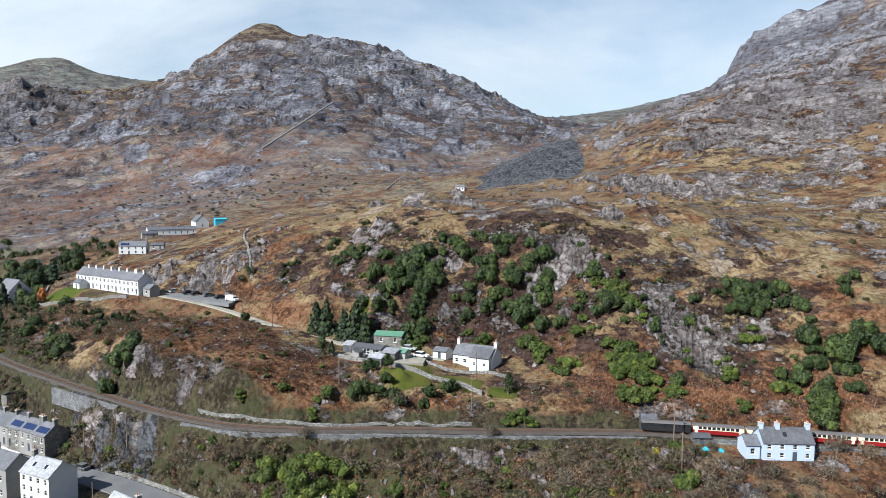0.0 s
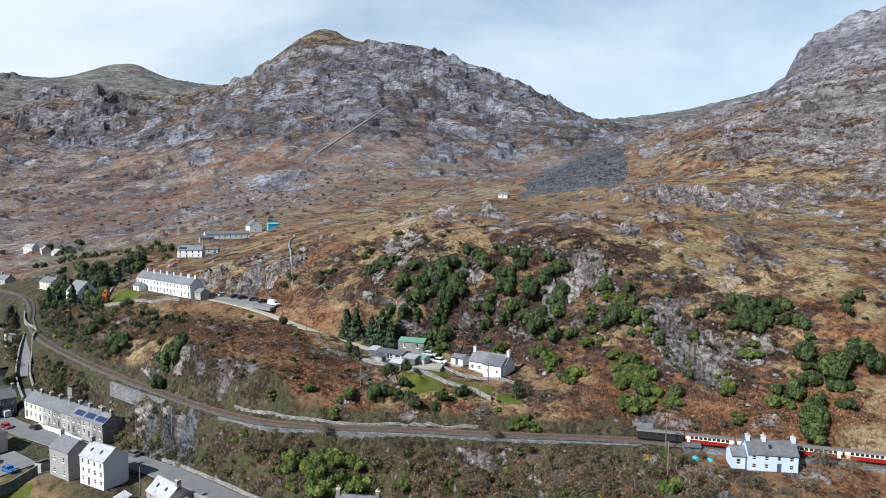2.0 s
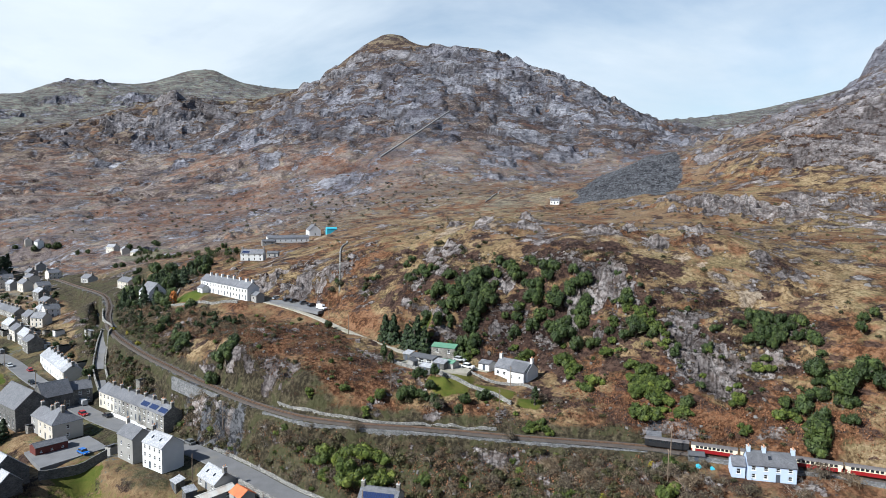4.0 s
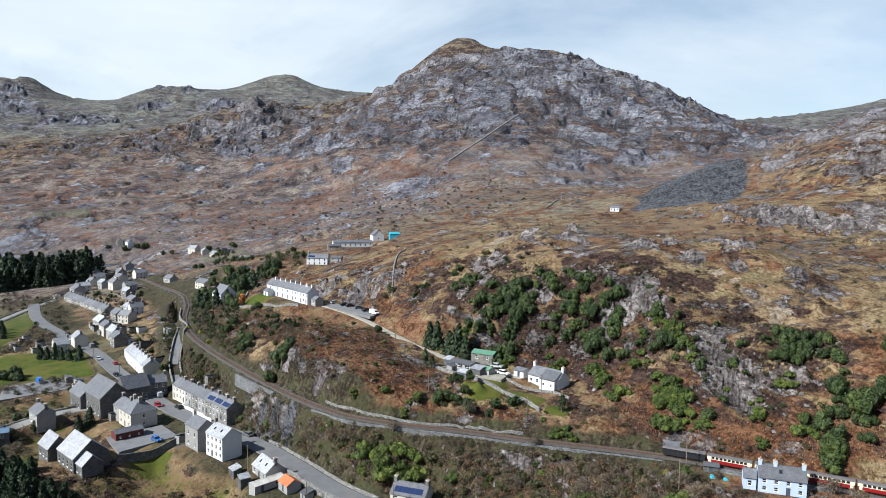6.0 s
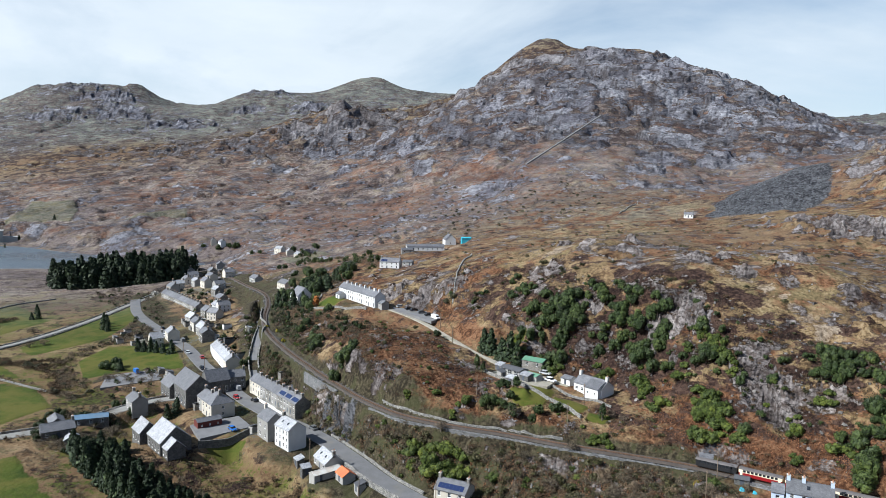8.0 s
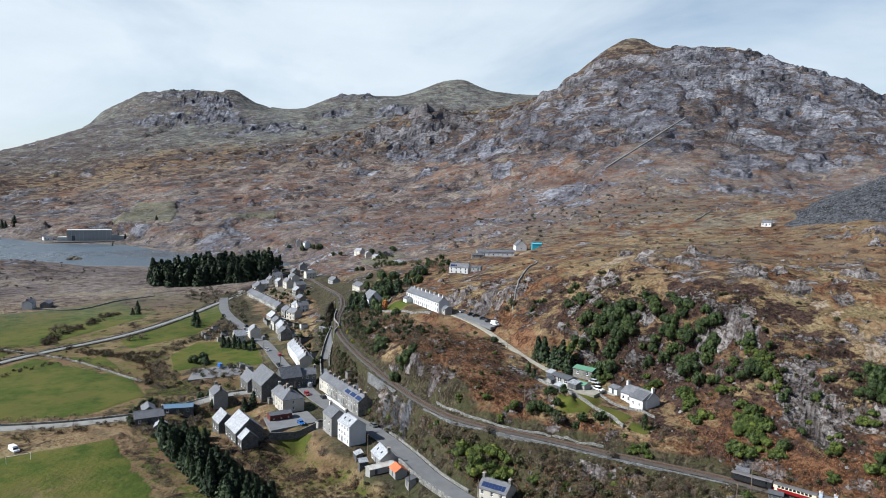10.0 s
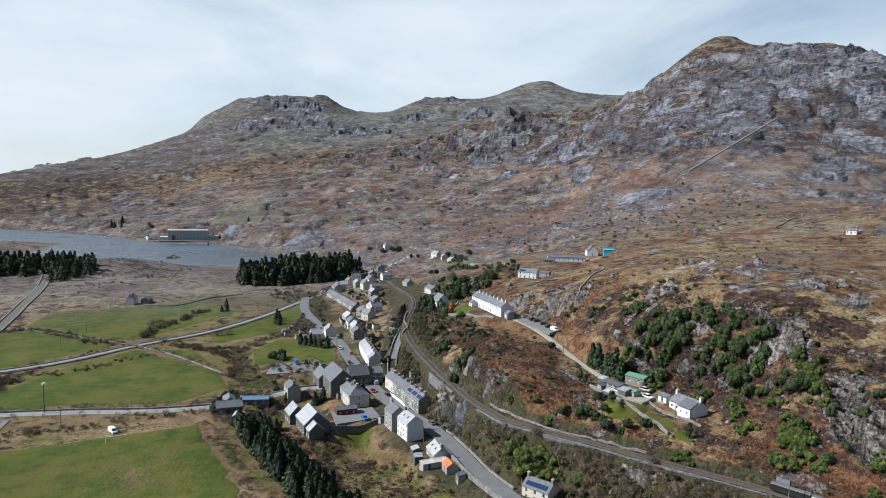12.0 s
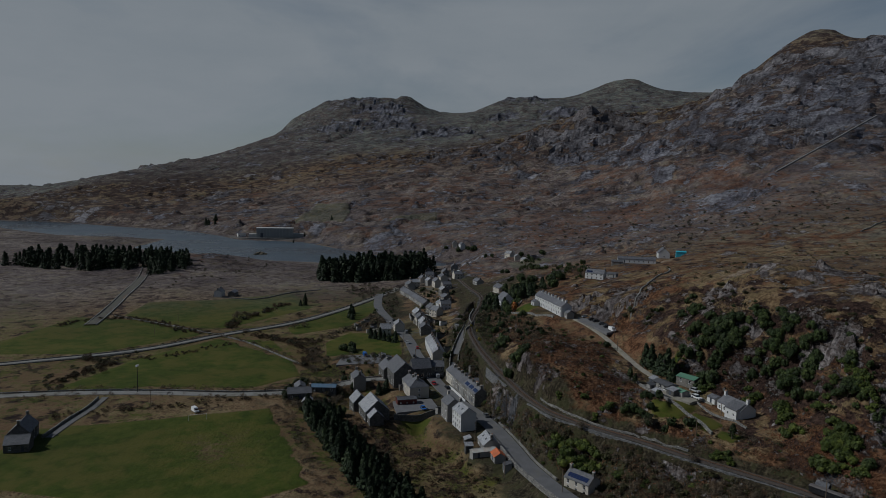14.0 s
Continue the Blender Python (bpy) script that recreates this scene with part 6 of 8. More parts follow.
def slate_material(name, tone, blue=1.06):
    """Laid slates: courses and staggered joints in relief, each slate a little different."""
    m, nt, b = material(name)
    co = nt.nodes.new("ShaderNodeTexCoord")
    br = node(nt, "ShaderNodeTexBrick", Scale=1.0)
    br.inputs["Color1"].default_value = (tone * 0.82, tone * 0.85, tone * 0.92 * blue, 1)
    br.inputs["Color2"].default_value = (tone * 1.18, tone * 1.2, tone * 1.26 * blue, 1)
    br.inputs["Mortar"].default_value = (tone * 0.35, tone * 0.35, tone * 0.38, 1)
    br.inputs["Mortar Size"].default_value = 0.012
    br.inputs["Brick Width"].default_value, br.inputs["Row Height"].default_value = 0.34, 0.24
    nt.links.new(co.outputs["Object"], br.inputs["Vector"])
    geo = nt.nodes.new("ShaderNodeNewGeometry")
    info = nt.nodes.new("ShaderNodeObjectInfo")
    col = blend(nt, 1.0, br.outputs["Color"], ramp(nt, tex_noise(nt, geo.outputs["Position"], 0.7, 5, 0.65), [(0.35, (0.8, 0.8, 0.8)), (0.65, (1.2, 1.19, 1.16))]), "MULTIPLY")
    col = blend(nt, 1.0, col, ramp(nt, info.outputs["Random"], [(0, (0.8, 0.8, 0.8)), (1, (1.2, 1.2, 1.2))]), "MULTIPLY")
    nt.links.new(col, b.inputs["Base Color"])
    b.inputs["Roughness"].default_value = 0.55
    b.inputs["Specular IOR Level"].default_value = 0.5
    bp = node(nt, "ShaderNodeBump", Strength=0.4, Distance=0.03)
    nt.links.new(br.outputs["Fac"], bp.inputs["Height"])
    bp.invert = True
    nt.links.new(bp.outputs["Normal"], b.inputs["Normal"])
    return m


def stone_material(name, a, c, mortar, scale=1.0):
    """Coursed rubble stone."""
    m, nt, b = material(name)
    geo = nt.nodes.new("ShaderNodeNewGeometry")
    vor = node(nt, "ShaderNodeTexVoronoi", Scale=2.2 * scale)
    st = nt.nodes.new("ShaderNodeMapping")
    st.inputs["Scale"].default_value = (1, 1, 2.2)
    nt.links.new(geo.outputs["Position"], st.inputs["Vector"])
    nt.links.new(st.outputs["Vector"], vor.inputs["Vector"])
    ed = node(nt, "ShaderNodeTexVoronoi", Scale=2.2 * scale)
    ed.feature = "DISTANCE_TO_EDGE"
    nt.links.new(st.outputs["Vector"], ed.inputs["Vector"])
    sep = nt.nodes.new("ShaderNodeSeparateColor")
    nt.links.new(vor.outputs["Color"], sep.inputs["Color"])
    col = ramp(nt, sep.outputs["Red"], [(0, a), (1, c)])
    joint = ramp(nt, ed.outputs["Distance"], [(0.02, (0, 0, 0)), (0.07, (1, 1, 1))])
    col = blend(nt, joint, rgb(*mortar), col)
    col = blend(nt, 1.0, col, ramp(nt, tex_noise(nt, geo.outputs["Position"], 0.5, 5, 0.65), [(0.35, (0.72, 0.72, 0.72)), (0.65, (1.25, 1.23, 1.2))]), "MULTIPLY")
    nt.links.new(col, b.inputs["Base Color"])
    b.inputs["Roughness"].default_value = 0.9
    bp = node(nt, "ShaderNodeBump", Strength=0.5, Distance=0.06)
    nt.links.new(joint, bp.inputs["Height"])
    nt.links.new(bp.outputs["Normal"], b.inputs["Normal"])
    return m


SLATE = slate_material("blue_grey_slate", 0.12)
SLATE_PALE = slate_material("weathered_slate", 0.3, 1.02)
WHITE = surface("white_render", (0.58, 0.58, 0.58), 0.85, 0.06, 0.5, 6, 0.08, dirt=(0.5, 0.49, 0.46), per_object=0.06)
CREAM = surface("cream_render", (0.48, 0.44, 0.38), 0.85, 0.08, 0.5, 6, 0.08, dirt=(0.4, 0.37, 0.31))
PALE_BLUE = surface("pale_blue_render", (0.4, 0.48, 0.62), 0.8, 0.05, 0.5, 6, 0.05, dirt=(0.46, 0.5, 0.56), per_object=0)
GREY_WALL = surface("grey_pebbledash", (0.27, 0.262, 0.25), 0.95, 0.12, 0.6, 14, 0.2, dirt=(0.22, 0.21, 0.2))
STONE = stone_material("grey_stone", (0.1, 0.098, 0.095), (0.24, 0.23, 0.21), (0.16, 0.15, 0.135))
STONE_DARK = stone_material("dark_chapel_stone", (0.06, 0.06, 0.062), (0.14, 0.136, 0.134), (0.1, 0.1, 0.09))
STONE_WALL = stone_material("dry_stone", (0.11, 0.11, 0.11), (0.34, 0.33, 0.31), (0.04, 0.04, 0.04), 1.2)
FRAME_WHITE = surface("white_window_paint", (0.75, 0.75, 0.74), 0.5, 0.04, 2, 9, 0, per_object=0)
CHIMNEY_POT = surface("clay_pot", (0.42, 0.22, 0.13), 0.8, 0.2, 3, 9, 0.1)
DOOR_PAINT = surface("dark_door_paint", (0.06, 0.07, 0.09), 0.5, 0.2, 3, 9, 0)
RED_IRON = surface("rusty_red_iron", (0.5, 0.13, 0.05), 0.7, 0.25, 0.9, 6, 0.1, dirt=(0.28, 0.09, 0.04))
GREEN_IRON = surface("green_sheet_roof", (0.1, 0.22, 0.15), 0.6, 0.12, 0.6, 6, 0.05, dirt=(0.16, 0.22, 0.17))
PALE_IRON = surface("pale_corrugated_iron", (0.5, 0.49, 0.46), 0.6, 0.15, 0.6, 6, 0.1, dirt=(0.36, 0.27, 0.2))
DARK_FELT = surface("dark_roofing_felt", (0.07, 0.072, 0.08), 0.8, 0.2, 0.8, 6, 0.1)
CONCRETE = surface("pale_concrete", (0.42, 0.42, 0.41), 0.85, 0.1, 0.2, 2, 0.05, dirt=(0.3, 0.3, 0.29))


def glass_material(name, colour, rough=0.06):
    m, nt, b = material(name)
    b.inputs["Base Color"].default_value = rgb(*colour)
    b.inputs["Roughness"].default_value = rough
    b.inputs["Specular IOR Level"].default_value = 0.8
    b.inputs["Coat Weight"].default_value = 0.4
    return m


PANE = glass_material("window_glass", (0.02, 0.023, 0.028))
SOLAR = glass_material("solar_cell", (0.016, 0.026, 0.075), 0.12)


def box_mesh(name, x0, x1, y0, y1, z0, z1):
    me = bpy.data.meshes.new(name)
    v = [(x, y, z) for z in (z0, z1) for y in (y0, y1) for x in (x0, x1)]
    me.from_pydata(v, [], [(0, 2, 3, 1), (4, 5, 7, 6), (0, 1, 5, 4), (2, 6, 7, 3), (0, 4, 6, 2), (1, 3, 7, 5)])
    return me


def part(name, data, mat, parent, m=None, label=""):
    if mat and not data.materials:
        data.materials.append(mat)
    ob = new(name, data)
    ob.parent = parent
    if m is not None:
        ob.matrix_basis = m
    if label:
        ob["label"] = label
    return ob


def frame_mesh(w, h, bars):
    """A window frame: four sides and glazing bars, in one mesh round the origin."""
    t, d = 0.09, 0.05
    boxes = [(-w / 2, w / 2, 0, t), (-w / 2, w / 2, h - t, h), (-w / 2, -w / 2 + t, t, h - t), (w / 2 - t, w / 2, t, h - t)]
    for k in range(bars):
        x = -w / 2 + w * (k + 1) / (bars + 1)
        boxes.append((x - 0.03, x + 0.03, t, h - t))
    boxes.append((-w / 2 + t, w / 2 - t, h * 0.5 - 0.035, h * 0.5 + 0.035))
    v, f = [], []
    for x0, x1, z0, z1 in boxes:
        o = len(v)
        v += [(x, y, z) for z in (z0, z1) for y in (-d, d) for x in (x0, x1)]
        f += [tuple(o + i for i in q) for q in ((0, 2, 3, 1), (4, 5, 7, 6), (0, 1, 5, 4), (2, 6, 7, 3), (0, 4, 6, 2), (1, 3, 7, 5))]
    o = len(v)
    v += [(x, y, z) for z in (-0.09, 0.0) for y in (-0.22, 0.06) for x in (-w / 2 - 0.08, w / 2 + 0.08)]
    f += [tuple(o + i for i in q) for q in ((0, 2, 3, 1), (4, 5, 7, 6), (0, 1, 5, 4), (2, 6, 7, 3), (0, 4, 6, 2), (1, 3, 7, 5))]
    me = bpy.data.meshes.new("window_frame")
    me.from_pydata(v, [], f)
    me.materials.append(FRAME_WHITE)
    return me


WINDOW_SIZES = {}


def window_data(w, h):
    key = (round(w, 2), round(h, 2))
    if key not in WINDOW_SIZES:
        pane = box_mesh("pane", -w / 2 + 0.05, w / 2 - 0.05, -0.012, 0.012, 0.05, h - 0.05)
        pane.materials.append(PANE)
        WINDOW_SIZES[key] = (frame_mesh(w, h, 1 if w > 1.1 else 0), pane)
    return WINDOW_SIZES[key]


def holed_wall(v, f, x0, x1, z0, z1, holes, place):
    """A wall face as cells with rectangular openings and their reveals. place maps (x, depth, z) to the house."""
    xs = sorted({x0, x1, *[h[0] for h in holes], *[h[1] for h in holes]})
    zs = sorted({z0, z1, *[h[2] for h in holes], *[h[3] for h in holes]})
    for xa, xb in zip(xs, xs[1:]):
        for za, zb in zip(zs, zs[1:]):
            cx, cz = (xa + xb) / 2, (za + zb) / 2
            if any(h[0] < cx < h[1] and h[2] < cz < h[3] for h in holes):
                continue
            o = len(v)
            v += [place(xa, 0, za), place(xb, 0, za), place(xb, 0, zb), place(xa, 0, zb)]
            f.append((o, o + 1, o + 2, o + 3))
    for xa, xb, za, zb in holes:
        r = 0.18
        for p, q in (((xa, za), (xb, za)), ((xb, za), (xb, zb)), ((xb, zb), (xa, zb)), ((xa, zb), (xa, za))):
            o = len(v)
            v += [place(p[0], 0, p[1]), place(p[0], r, p[1]), place(q[0], r, q[1]), place(q[0], 0, q[1])]
            f.append((o, o + 1, o + 2, o + 3))


def house(label, category, x, y, z, yaw, L, W, eaves, rise, wall=WHITE, roof=SLATE, storeys=2, bays=3, chimneys=(-1, 1), door_bay=1, back=True, hip=0.0, group="", name="house",
          gable_window=False, win=(0.95, 1.25), stack=STONE, over=0.25, solar=0, skylights=0, deep=2.0, chimney_h=1.3):
    """A house along its own x axis with the front at -y: walls with openings, two roof slopes, chimneys, windows and a door."""
    base = tagged(new(name), label, category, group)
    base.matrix_basis = pose(x, y, z, 0, 0, yaw)
    v, f, wins, doors = [], [], [], []
    sides = [(-1, True), (1, back)]
    for side, opened in sides:
        holes = []
        if opened and bays:
            step = L / bays
            for s in range(storeys):
                zb = 0.85 + s * (eaves - 0.35) / storeys
                for k in range(bays):
                    cx = -L / 2 + step * (k + 0.5)
                    if side < 0 and s == 0 and k == door_bay:
                        holes.append((cx - 0.48, cx + 0.48, 0.05, 2.1))
                        doors.append((cx, side))
                    else:
                        h = min(win[1], eaves - zb - 0.1)
                        holes.append((cx - win[0] / 2, cx + win[0] / 2, zb, zb + h))
                        wins.append((cx, zb, h, side, "long"))
        holed_wall(v, f, -L / 2, L / 2, -deep, eaves, holes, (lambda a, d, c: (a, -W / 2 + d, c)) if side < 0 else (lambda a, d, c: (-a, W / 2 - d, c)))
    for side in (-1, 1):
        holes = []
        if gable_window and side > 0:
            for s in range(storeys):
                zb = 0.85 + s * (eaves - 0.35) / storeys
                h = min(win[1], eaves - zb - 0.1)
                holes.append((-win[0] / 2, win[0] / 2, zb, zb + h))
                wins.append((0, zb, h, side, "gable"))
        holed_wall(v, f, -W / 2, W / 2, -deep, eaves, holes, (lambda a, d, c: (L / 2 - d, a, c)) if side > 0 else (lambda a, d, c: (-L / 2 + d, -a, c)))
        if not hip:
            o = len(v)
            v += [(side * L / 2, -W / 2 * side, eaves), (side * L / 2, W / 2 * side, eaves), (side * L / 2, 0, eaves + rise)]
            f.append((o, o + 1, o + 2))
    me = bpy.data.meshes.new("wall")
    me.from_pydata(v, [], f)
    part("wall", me, wall, base)
    # roof slopes with thickness and overhang, in the slope's own axes so that the courses run level
    slope = math.atan2(rise, W / 2)
    run = math.hypot(rise, W / 2) + over
    for side in (-1, 1):
        ov = 0.12
        h2 = hip / 1.0
        pts = [(-L / 2 - ov, 0), (L / 2 + ov, 0), (L / 2 + ov - h2, run), (-L / 2 - ov + h2, run)]
        vv = [(px, py, dz) for dz in (0.02, 0.16) for px, py in pts]
        rm = bpy.data.meshes.new("roof_slope")
        rm.from_pydata(vv, [], [(3, 2, 1, 0), (4, 5, 6, 7), (0, 1, 5, 4), (1, 2, 6, 5), (2, 3, 7, 6), (3, 0, 4, 7)])
        dy, dz = math.cos(slope) * over, math.sin(slope) * over
        m = Matrix.Translation((0, -W / 2 - dy, eaves - dz)) @ Matrix.Rotation(slope, 4, "X")
        if side > 0:
            m = Matrix.Rotation(math.pi, 4, "Z") @ m
        slab = part("roof_slope", rm, roof, base, m)
        if side < 0:
            for k in range(solar):
                sx = -L / 2 + 0.9 + k * 1.12
                pm = box_mesh("solar_panel", sx, sx + 1.05, run * 0.22, run * 0.22 + 1.7, 0.2, 0.25)
                part("solar_panel", pm, SOLAR, slab, label="dark blue solar panel")
            for k in range(skylights):
                sx = -L / 2 + L * (k + 0.7) / (skylights + 0.5)
                part("skylight", box_mesh("skylight", sx - 0.35, sx + 0.35, run * 0.45, run * 0.45 + 0.95, 0.17, 0.22), PANE, slab, label="glass roof light")
    if hip:
        for side in (-1, 1):
            e = L / 2 + 0.12
            y0, zt = W / 2 + 0.25, eaves - 0.1
            hv = [(side * e, -y0 * side, zt), (side * e, y0 * side, zt), (side * (e - hip), 0, eaves + rise + 0.12)]
            hv += [(a * 0.98, b * 0.98, c - 0.14) for a, b, c in hv]
            hm = bpy.data.meshes.new("hip_slope")
            hm.from_pydata(hv, [], [(0, 1, 2), (5, 4, 3), (0, 3, 4, 1)])
            part("hip_slope", hm, roof, base)
    ridge = box_mesh("ridge_tiles", -L / 2 - 0.12 + hip, L / 2 + 0.12 - hip, -0.13, 0.13, eaves + rise + 0.1, eaves + rise + 0.22)
    part("ridge_tiles", ridge, roof, base)
    for c in chimneys:
        cx = c * (L / 2 - 0.4)
        stackm = box_mesh("chimney", cx - 0.4, cx + 0.4, -0.5, 0.5, eaves + rise - 0.9, eaves + rise + chimney_h)
        ch = part("chimney", stackm, stack, base)
        part("cap", box_mesh("cap", cx - 0.47, cx + 0.47, -0.57, 0.57, eaves + rise + chimney_h, eaves + rise + chimney_h + 0.14), CONCRETE, ch)
        for py in (-0.24, 0.24):
            pv, pf = [], []
            tube(pv, pf, (cx, py, eaves + rise + chimney_h + 0.12), (cx, py, eaves + rise + chimney_h + 0.62), 0.14, 0.11, 7)
            pm = bpy.data.meshes.new("pot")
            pm.from_pydata(pv, [], pf)
            part("pot", pm, CHIMNEY_POT, ch)
    for cx, zb, h, side, where in wins:
        fm, pm = window_data(win[0], h)
        if where == "long":
            m = pose(cx if side < 0 else -cx, side * (W / 2 - 0.13), zb, 0, 0, 0 if side < 0 else 180)
        else:
            m = pose(L / 2 - 0.13, cx, zb, 0, 0, 90)
        w = new("window")
        w.parent, w.matrix_basis = base, m
        part("frame", fm, None, w)
        part("pane", pm, None, w)
    for cx, side in doors:
        part("door", box_mesh("door", cx - 0.46, cx + 0.46, -W / 2 + 0.1, -W / 2 + 0.15, 0.05, 2.08), DOOR_PAINT, base)
    return base


def row_of_houses(label, group, x, y, z, yaw, count, unit, W, eaves, rise, walls, rng_seed, roof=SLATE, solar=(), step=0.0, **more):
    """A terrace: each house of the row is a thing of its own."""
    rng = np.random.default_rng(rng_seed)
    a = radians(yaw)
    for k in range(count):
        o = (k - (count - 1) / 2) * unit
        house(label[int(rng.integers(len(label)))] if not isinstance(label, str) else label, "house", x + math.cos(a) * o, y + math.sin(a) * o, z + step * o + rng.uniform(-0.08, 0.08), yaw, unit - 0.02, W, eaves, rise,
              wall=walls[int(rng.integers(len(walls)))], roof=roof, bays=2, chimneys=(1,) if k < count - 1 else (-1, 1), door_bay=int(rng.integers(2)), group=group, solar=4 if k in solar else 0, over=0.2, **more)


# the white terrace on the hillside
row_of_houses("white-rendered terraced cottage with slate roof on the hillside", "white hillside terrace", -233.6, 16.2, 37.8, 32, 8, 5.1, 6.0, 5.0, 2.6, [WHITE], 1, chimney_h=1.1, stack=WHITE, back=False)
house("small white-rendered porch house beside the terrace", "outbuilding", -243.5, 4.5, 37.4, 32, 4.5, 3.6, 2.6, 1.2, chimneys=(), bays=1, door_bay=0, storeys=1, back=False)
house("small slate-roofed annexe at the end of the terrace", "outbuilding", -214.6, 28.8, 37.4, 32, 4.2, 4.0, 2.7, 1.3, chimneys=(), bays=1, storeys=1, back=False, wall=GREY_WALL)
# the cottage above the garden
house("white cottage with slate roof and end chimneys above its garden", "house", -102.6, 105.4, 29.4, 38, 11.6, 6.4, 2.9, 2.3, bays=5, storeys=1, door_bay=2, stack=WHITE, win=(1.0, 1.1))
house("lower white wing with slate roof beside the cottage", "outbuilding", -99.8, 106.0, 29.4, 38, 5.6, 7.0, 3.0, 1.9, chimneys=(), bays=2, storeys=1, door_bay=9, win=(0.8, 0.9), back=False, deep=3)
house("low white flat-fronted outhouse next to the cottage", "outbuilding", -110.8, 98.9, 29.9, 38, 4.0, 4.2, 2.3, 0.7, chimneys=(), bays=1, storeys=1, door_bay=0, back=False)
# the pale blue house by the railway
house("pale blue two-storey house with slate roof beside the railway", "house", -36.0, 141.6, 21.4, 62, 10.2, 5.4, 3.9, 2.3, wall=PALE_BLUE, stack=PALE_BLUE, bays=4, door_bay=2, win=(0.9, 1.0), chimneys=(-1, -0.3, 1), skylights=1, chimney_h=1.0)
house("pale blue lean-to wing with slate roof", "outbuilding", -39.4, 135.6, 21.8, 62, 2.8, 4.6, 2.7, 1.4, wall=PALE_BLUE, chimneys=(), bays=1, storeys=1, door_bay=9, back=False)
# the village street
house("white three-storey house with slate roof beside the street", "house", -110.4, 3.0, 7.6, 40, 9.4, 6.8, 7.0, 2.5, storeys=3, bays=4, chimneys=(-1,), roof=SLATE_PALE, skylights=2, deep=3, win=(0.85, 1.2), back=False)
house("tall grey pebbledash house with slate roof", "house", -119.0, -5.6, 7.6, 37, 8.6, 6.2, 7.0, 2.4, wall=GREY_WALL, storeys=2, bays=2, door_bay=9, chimneys=(-1,), deep=3, back=False, stack=CREAM)
house("long stone hall with pale slate roof", "hall", -112.6, -39.0, 5.8, 39, 13, 10.5, 4.4, 4.6, wall=STONE_DARK, roof=SLATE_PALE, storeys=1, bays=4, door_bay=9, chimneys=(), win=(1.1, 2.0), name="hall", gable_window=True)
house("small slate-roofed hall with stone walls", "hall", -120.0, -50.0, 5.8, 39, 8.5, 6.6, 4.0, 3.4, wall=STONE_DARK, roof=SLATE_PALE, storeys=1, bays=3, door_bay=9, chimneys=(), win=(1.0, 1.6), name="hall")
house("stone porch wing of the hall", "hall", -104.6, -34.6, 5.8, 39, 5.0, 6.0, 3.4, 2.7, wall=STONE_DARK, roof=SLATE_PALE, storeys=1, bays=2, door_bay=9, chimneys=(), name="hall")
house("large dark stone chapel with slate roof", "chapel", -163.4, -47.6, 6.6, 37, 18, 11.5, 7.2, 5.0, wall=STONE_DARK, storeys=1, bays=5, door_bay=9, chimneys=(), win=(1.2, 3.2), name="chapel", gable_window=True)
house("stone schoolroom with steep slate gables", "chapel", -175.0, -41.5, 6.8, 127, 10, 8.0, 5.8, 4.2, wall=STONE_DARK, storeys=1, bays=3, door_bay=9, chimneys=(), win=(1.1, 2.4), name="chapel", gable_window=True)
house("stone vestry with slate roof", "chapel", -170.5, -58.0, 6.4, 37, 12, 7.0, 5.2, 3.4, wall=STONE_DARK, storeys=1, bays=3, door_bay=9, chimneys=(), win=(1.0, 2.0), name="chapel")
house("cream hipped-roof house beside the yard", "house", -144.6, -31.6, 7.2, 37, 10.4, 9.2, 5.4, 3.2, wall=CREAM, hip=4.2, bays=3, chimneys=(-0.5, 0.4), gable_window=True)
house("grey slate-roofed wing behind the hipped house", "house", -150.6, -36.7, 7.2, 37, 8.0, 7.0, 5.0, 2.4, wall=GREY_WALL, bays=2)
house("low slate-roofed cottage behind the chapel yard", "house", -152.0, -66.0, 6.2, 37, 9.0, 6.0, 4.4, 2.2, wall=GREY_WALL, bays=2)
row_of_houses(["stone terraced house with slate roof", "rendered terraced house with slate roof"], "street terrace", -154.6, -10.2, 9.0, 36, 8, 5.5, 6.4, 5.0, 2.3, [STONE, CREAM, GREY_WALL, STONE], 2, solar=(5, 6, 7), step=0.012, back=False)
for k, o in enumerate((-14, -4, 8)):
    house("small slate-roofed back extension of the terrace", "outbuilding", -158.6 + math.cos(radians(36)) * o, -4.6 + math.sin(radians(36)) * o, 9.2, 126, 5.0, 4.0, 3.2, 1.4, wall=GREY_WALL, bays=1, storeys=1, door_bay=9, chimneys=(), group="terrace extensions")
house("low slate-roofed house below the street", "house", -92.6, 18.4, 7.6, 31, 9.0, 6.2, 2.7, 2.5, wall=GREY_WALL, roof=SLATE_PALE, bays=3, storeys=1, chimneys=(1,), skylights=2, deep=3)
house("small shed with a rusty red iron roof", "shed", -82.0, 25.0, 7.6, 31, 5.2, 4.2, 2.3, 1.3, wall=GREY_WALL, roof=RED_IRON, bays=1, storeys=1, door_bay=0, chimneys=(), name="shed")
house("long shed with pale corrugated iron roof", "shed", -84.6, 18.6, 7.4, 128, 9.5, 3.2, 2.2, 0.7, wall=GREY_WALL, roof=PALE_IRON, bays=2, storeys=1, door_bay=0, chimneys=(), name="shed")
house("cream stone house with solar panels beside the street", "house", -66.6, 57.4, 7.8, 62, 9.6, 6.6, 4.6, 2.2, wall=CREAM, bays=3, solar=7, skylights=0)
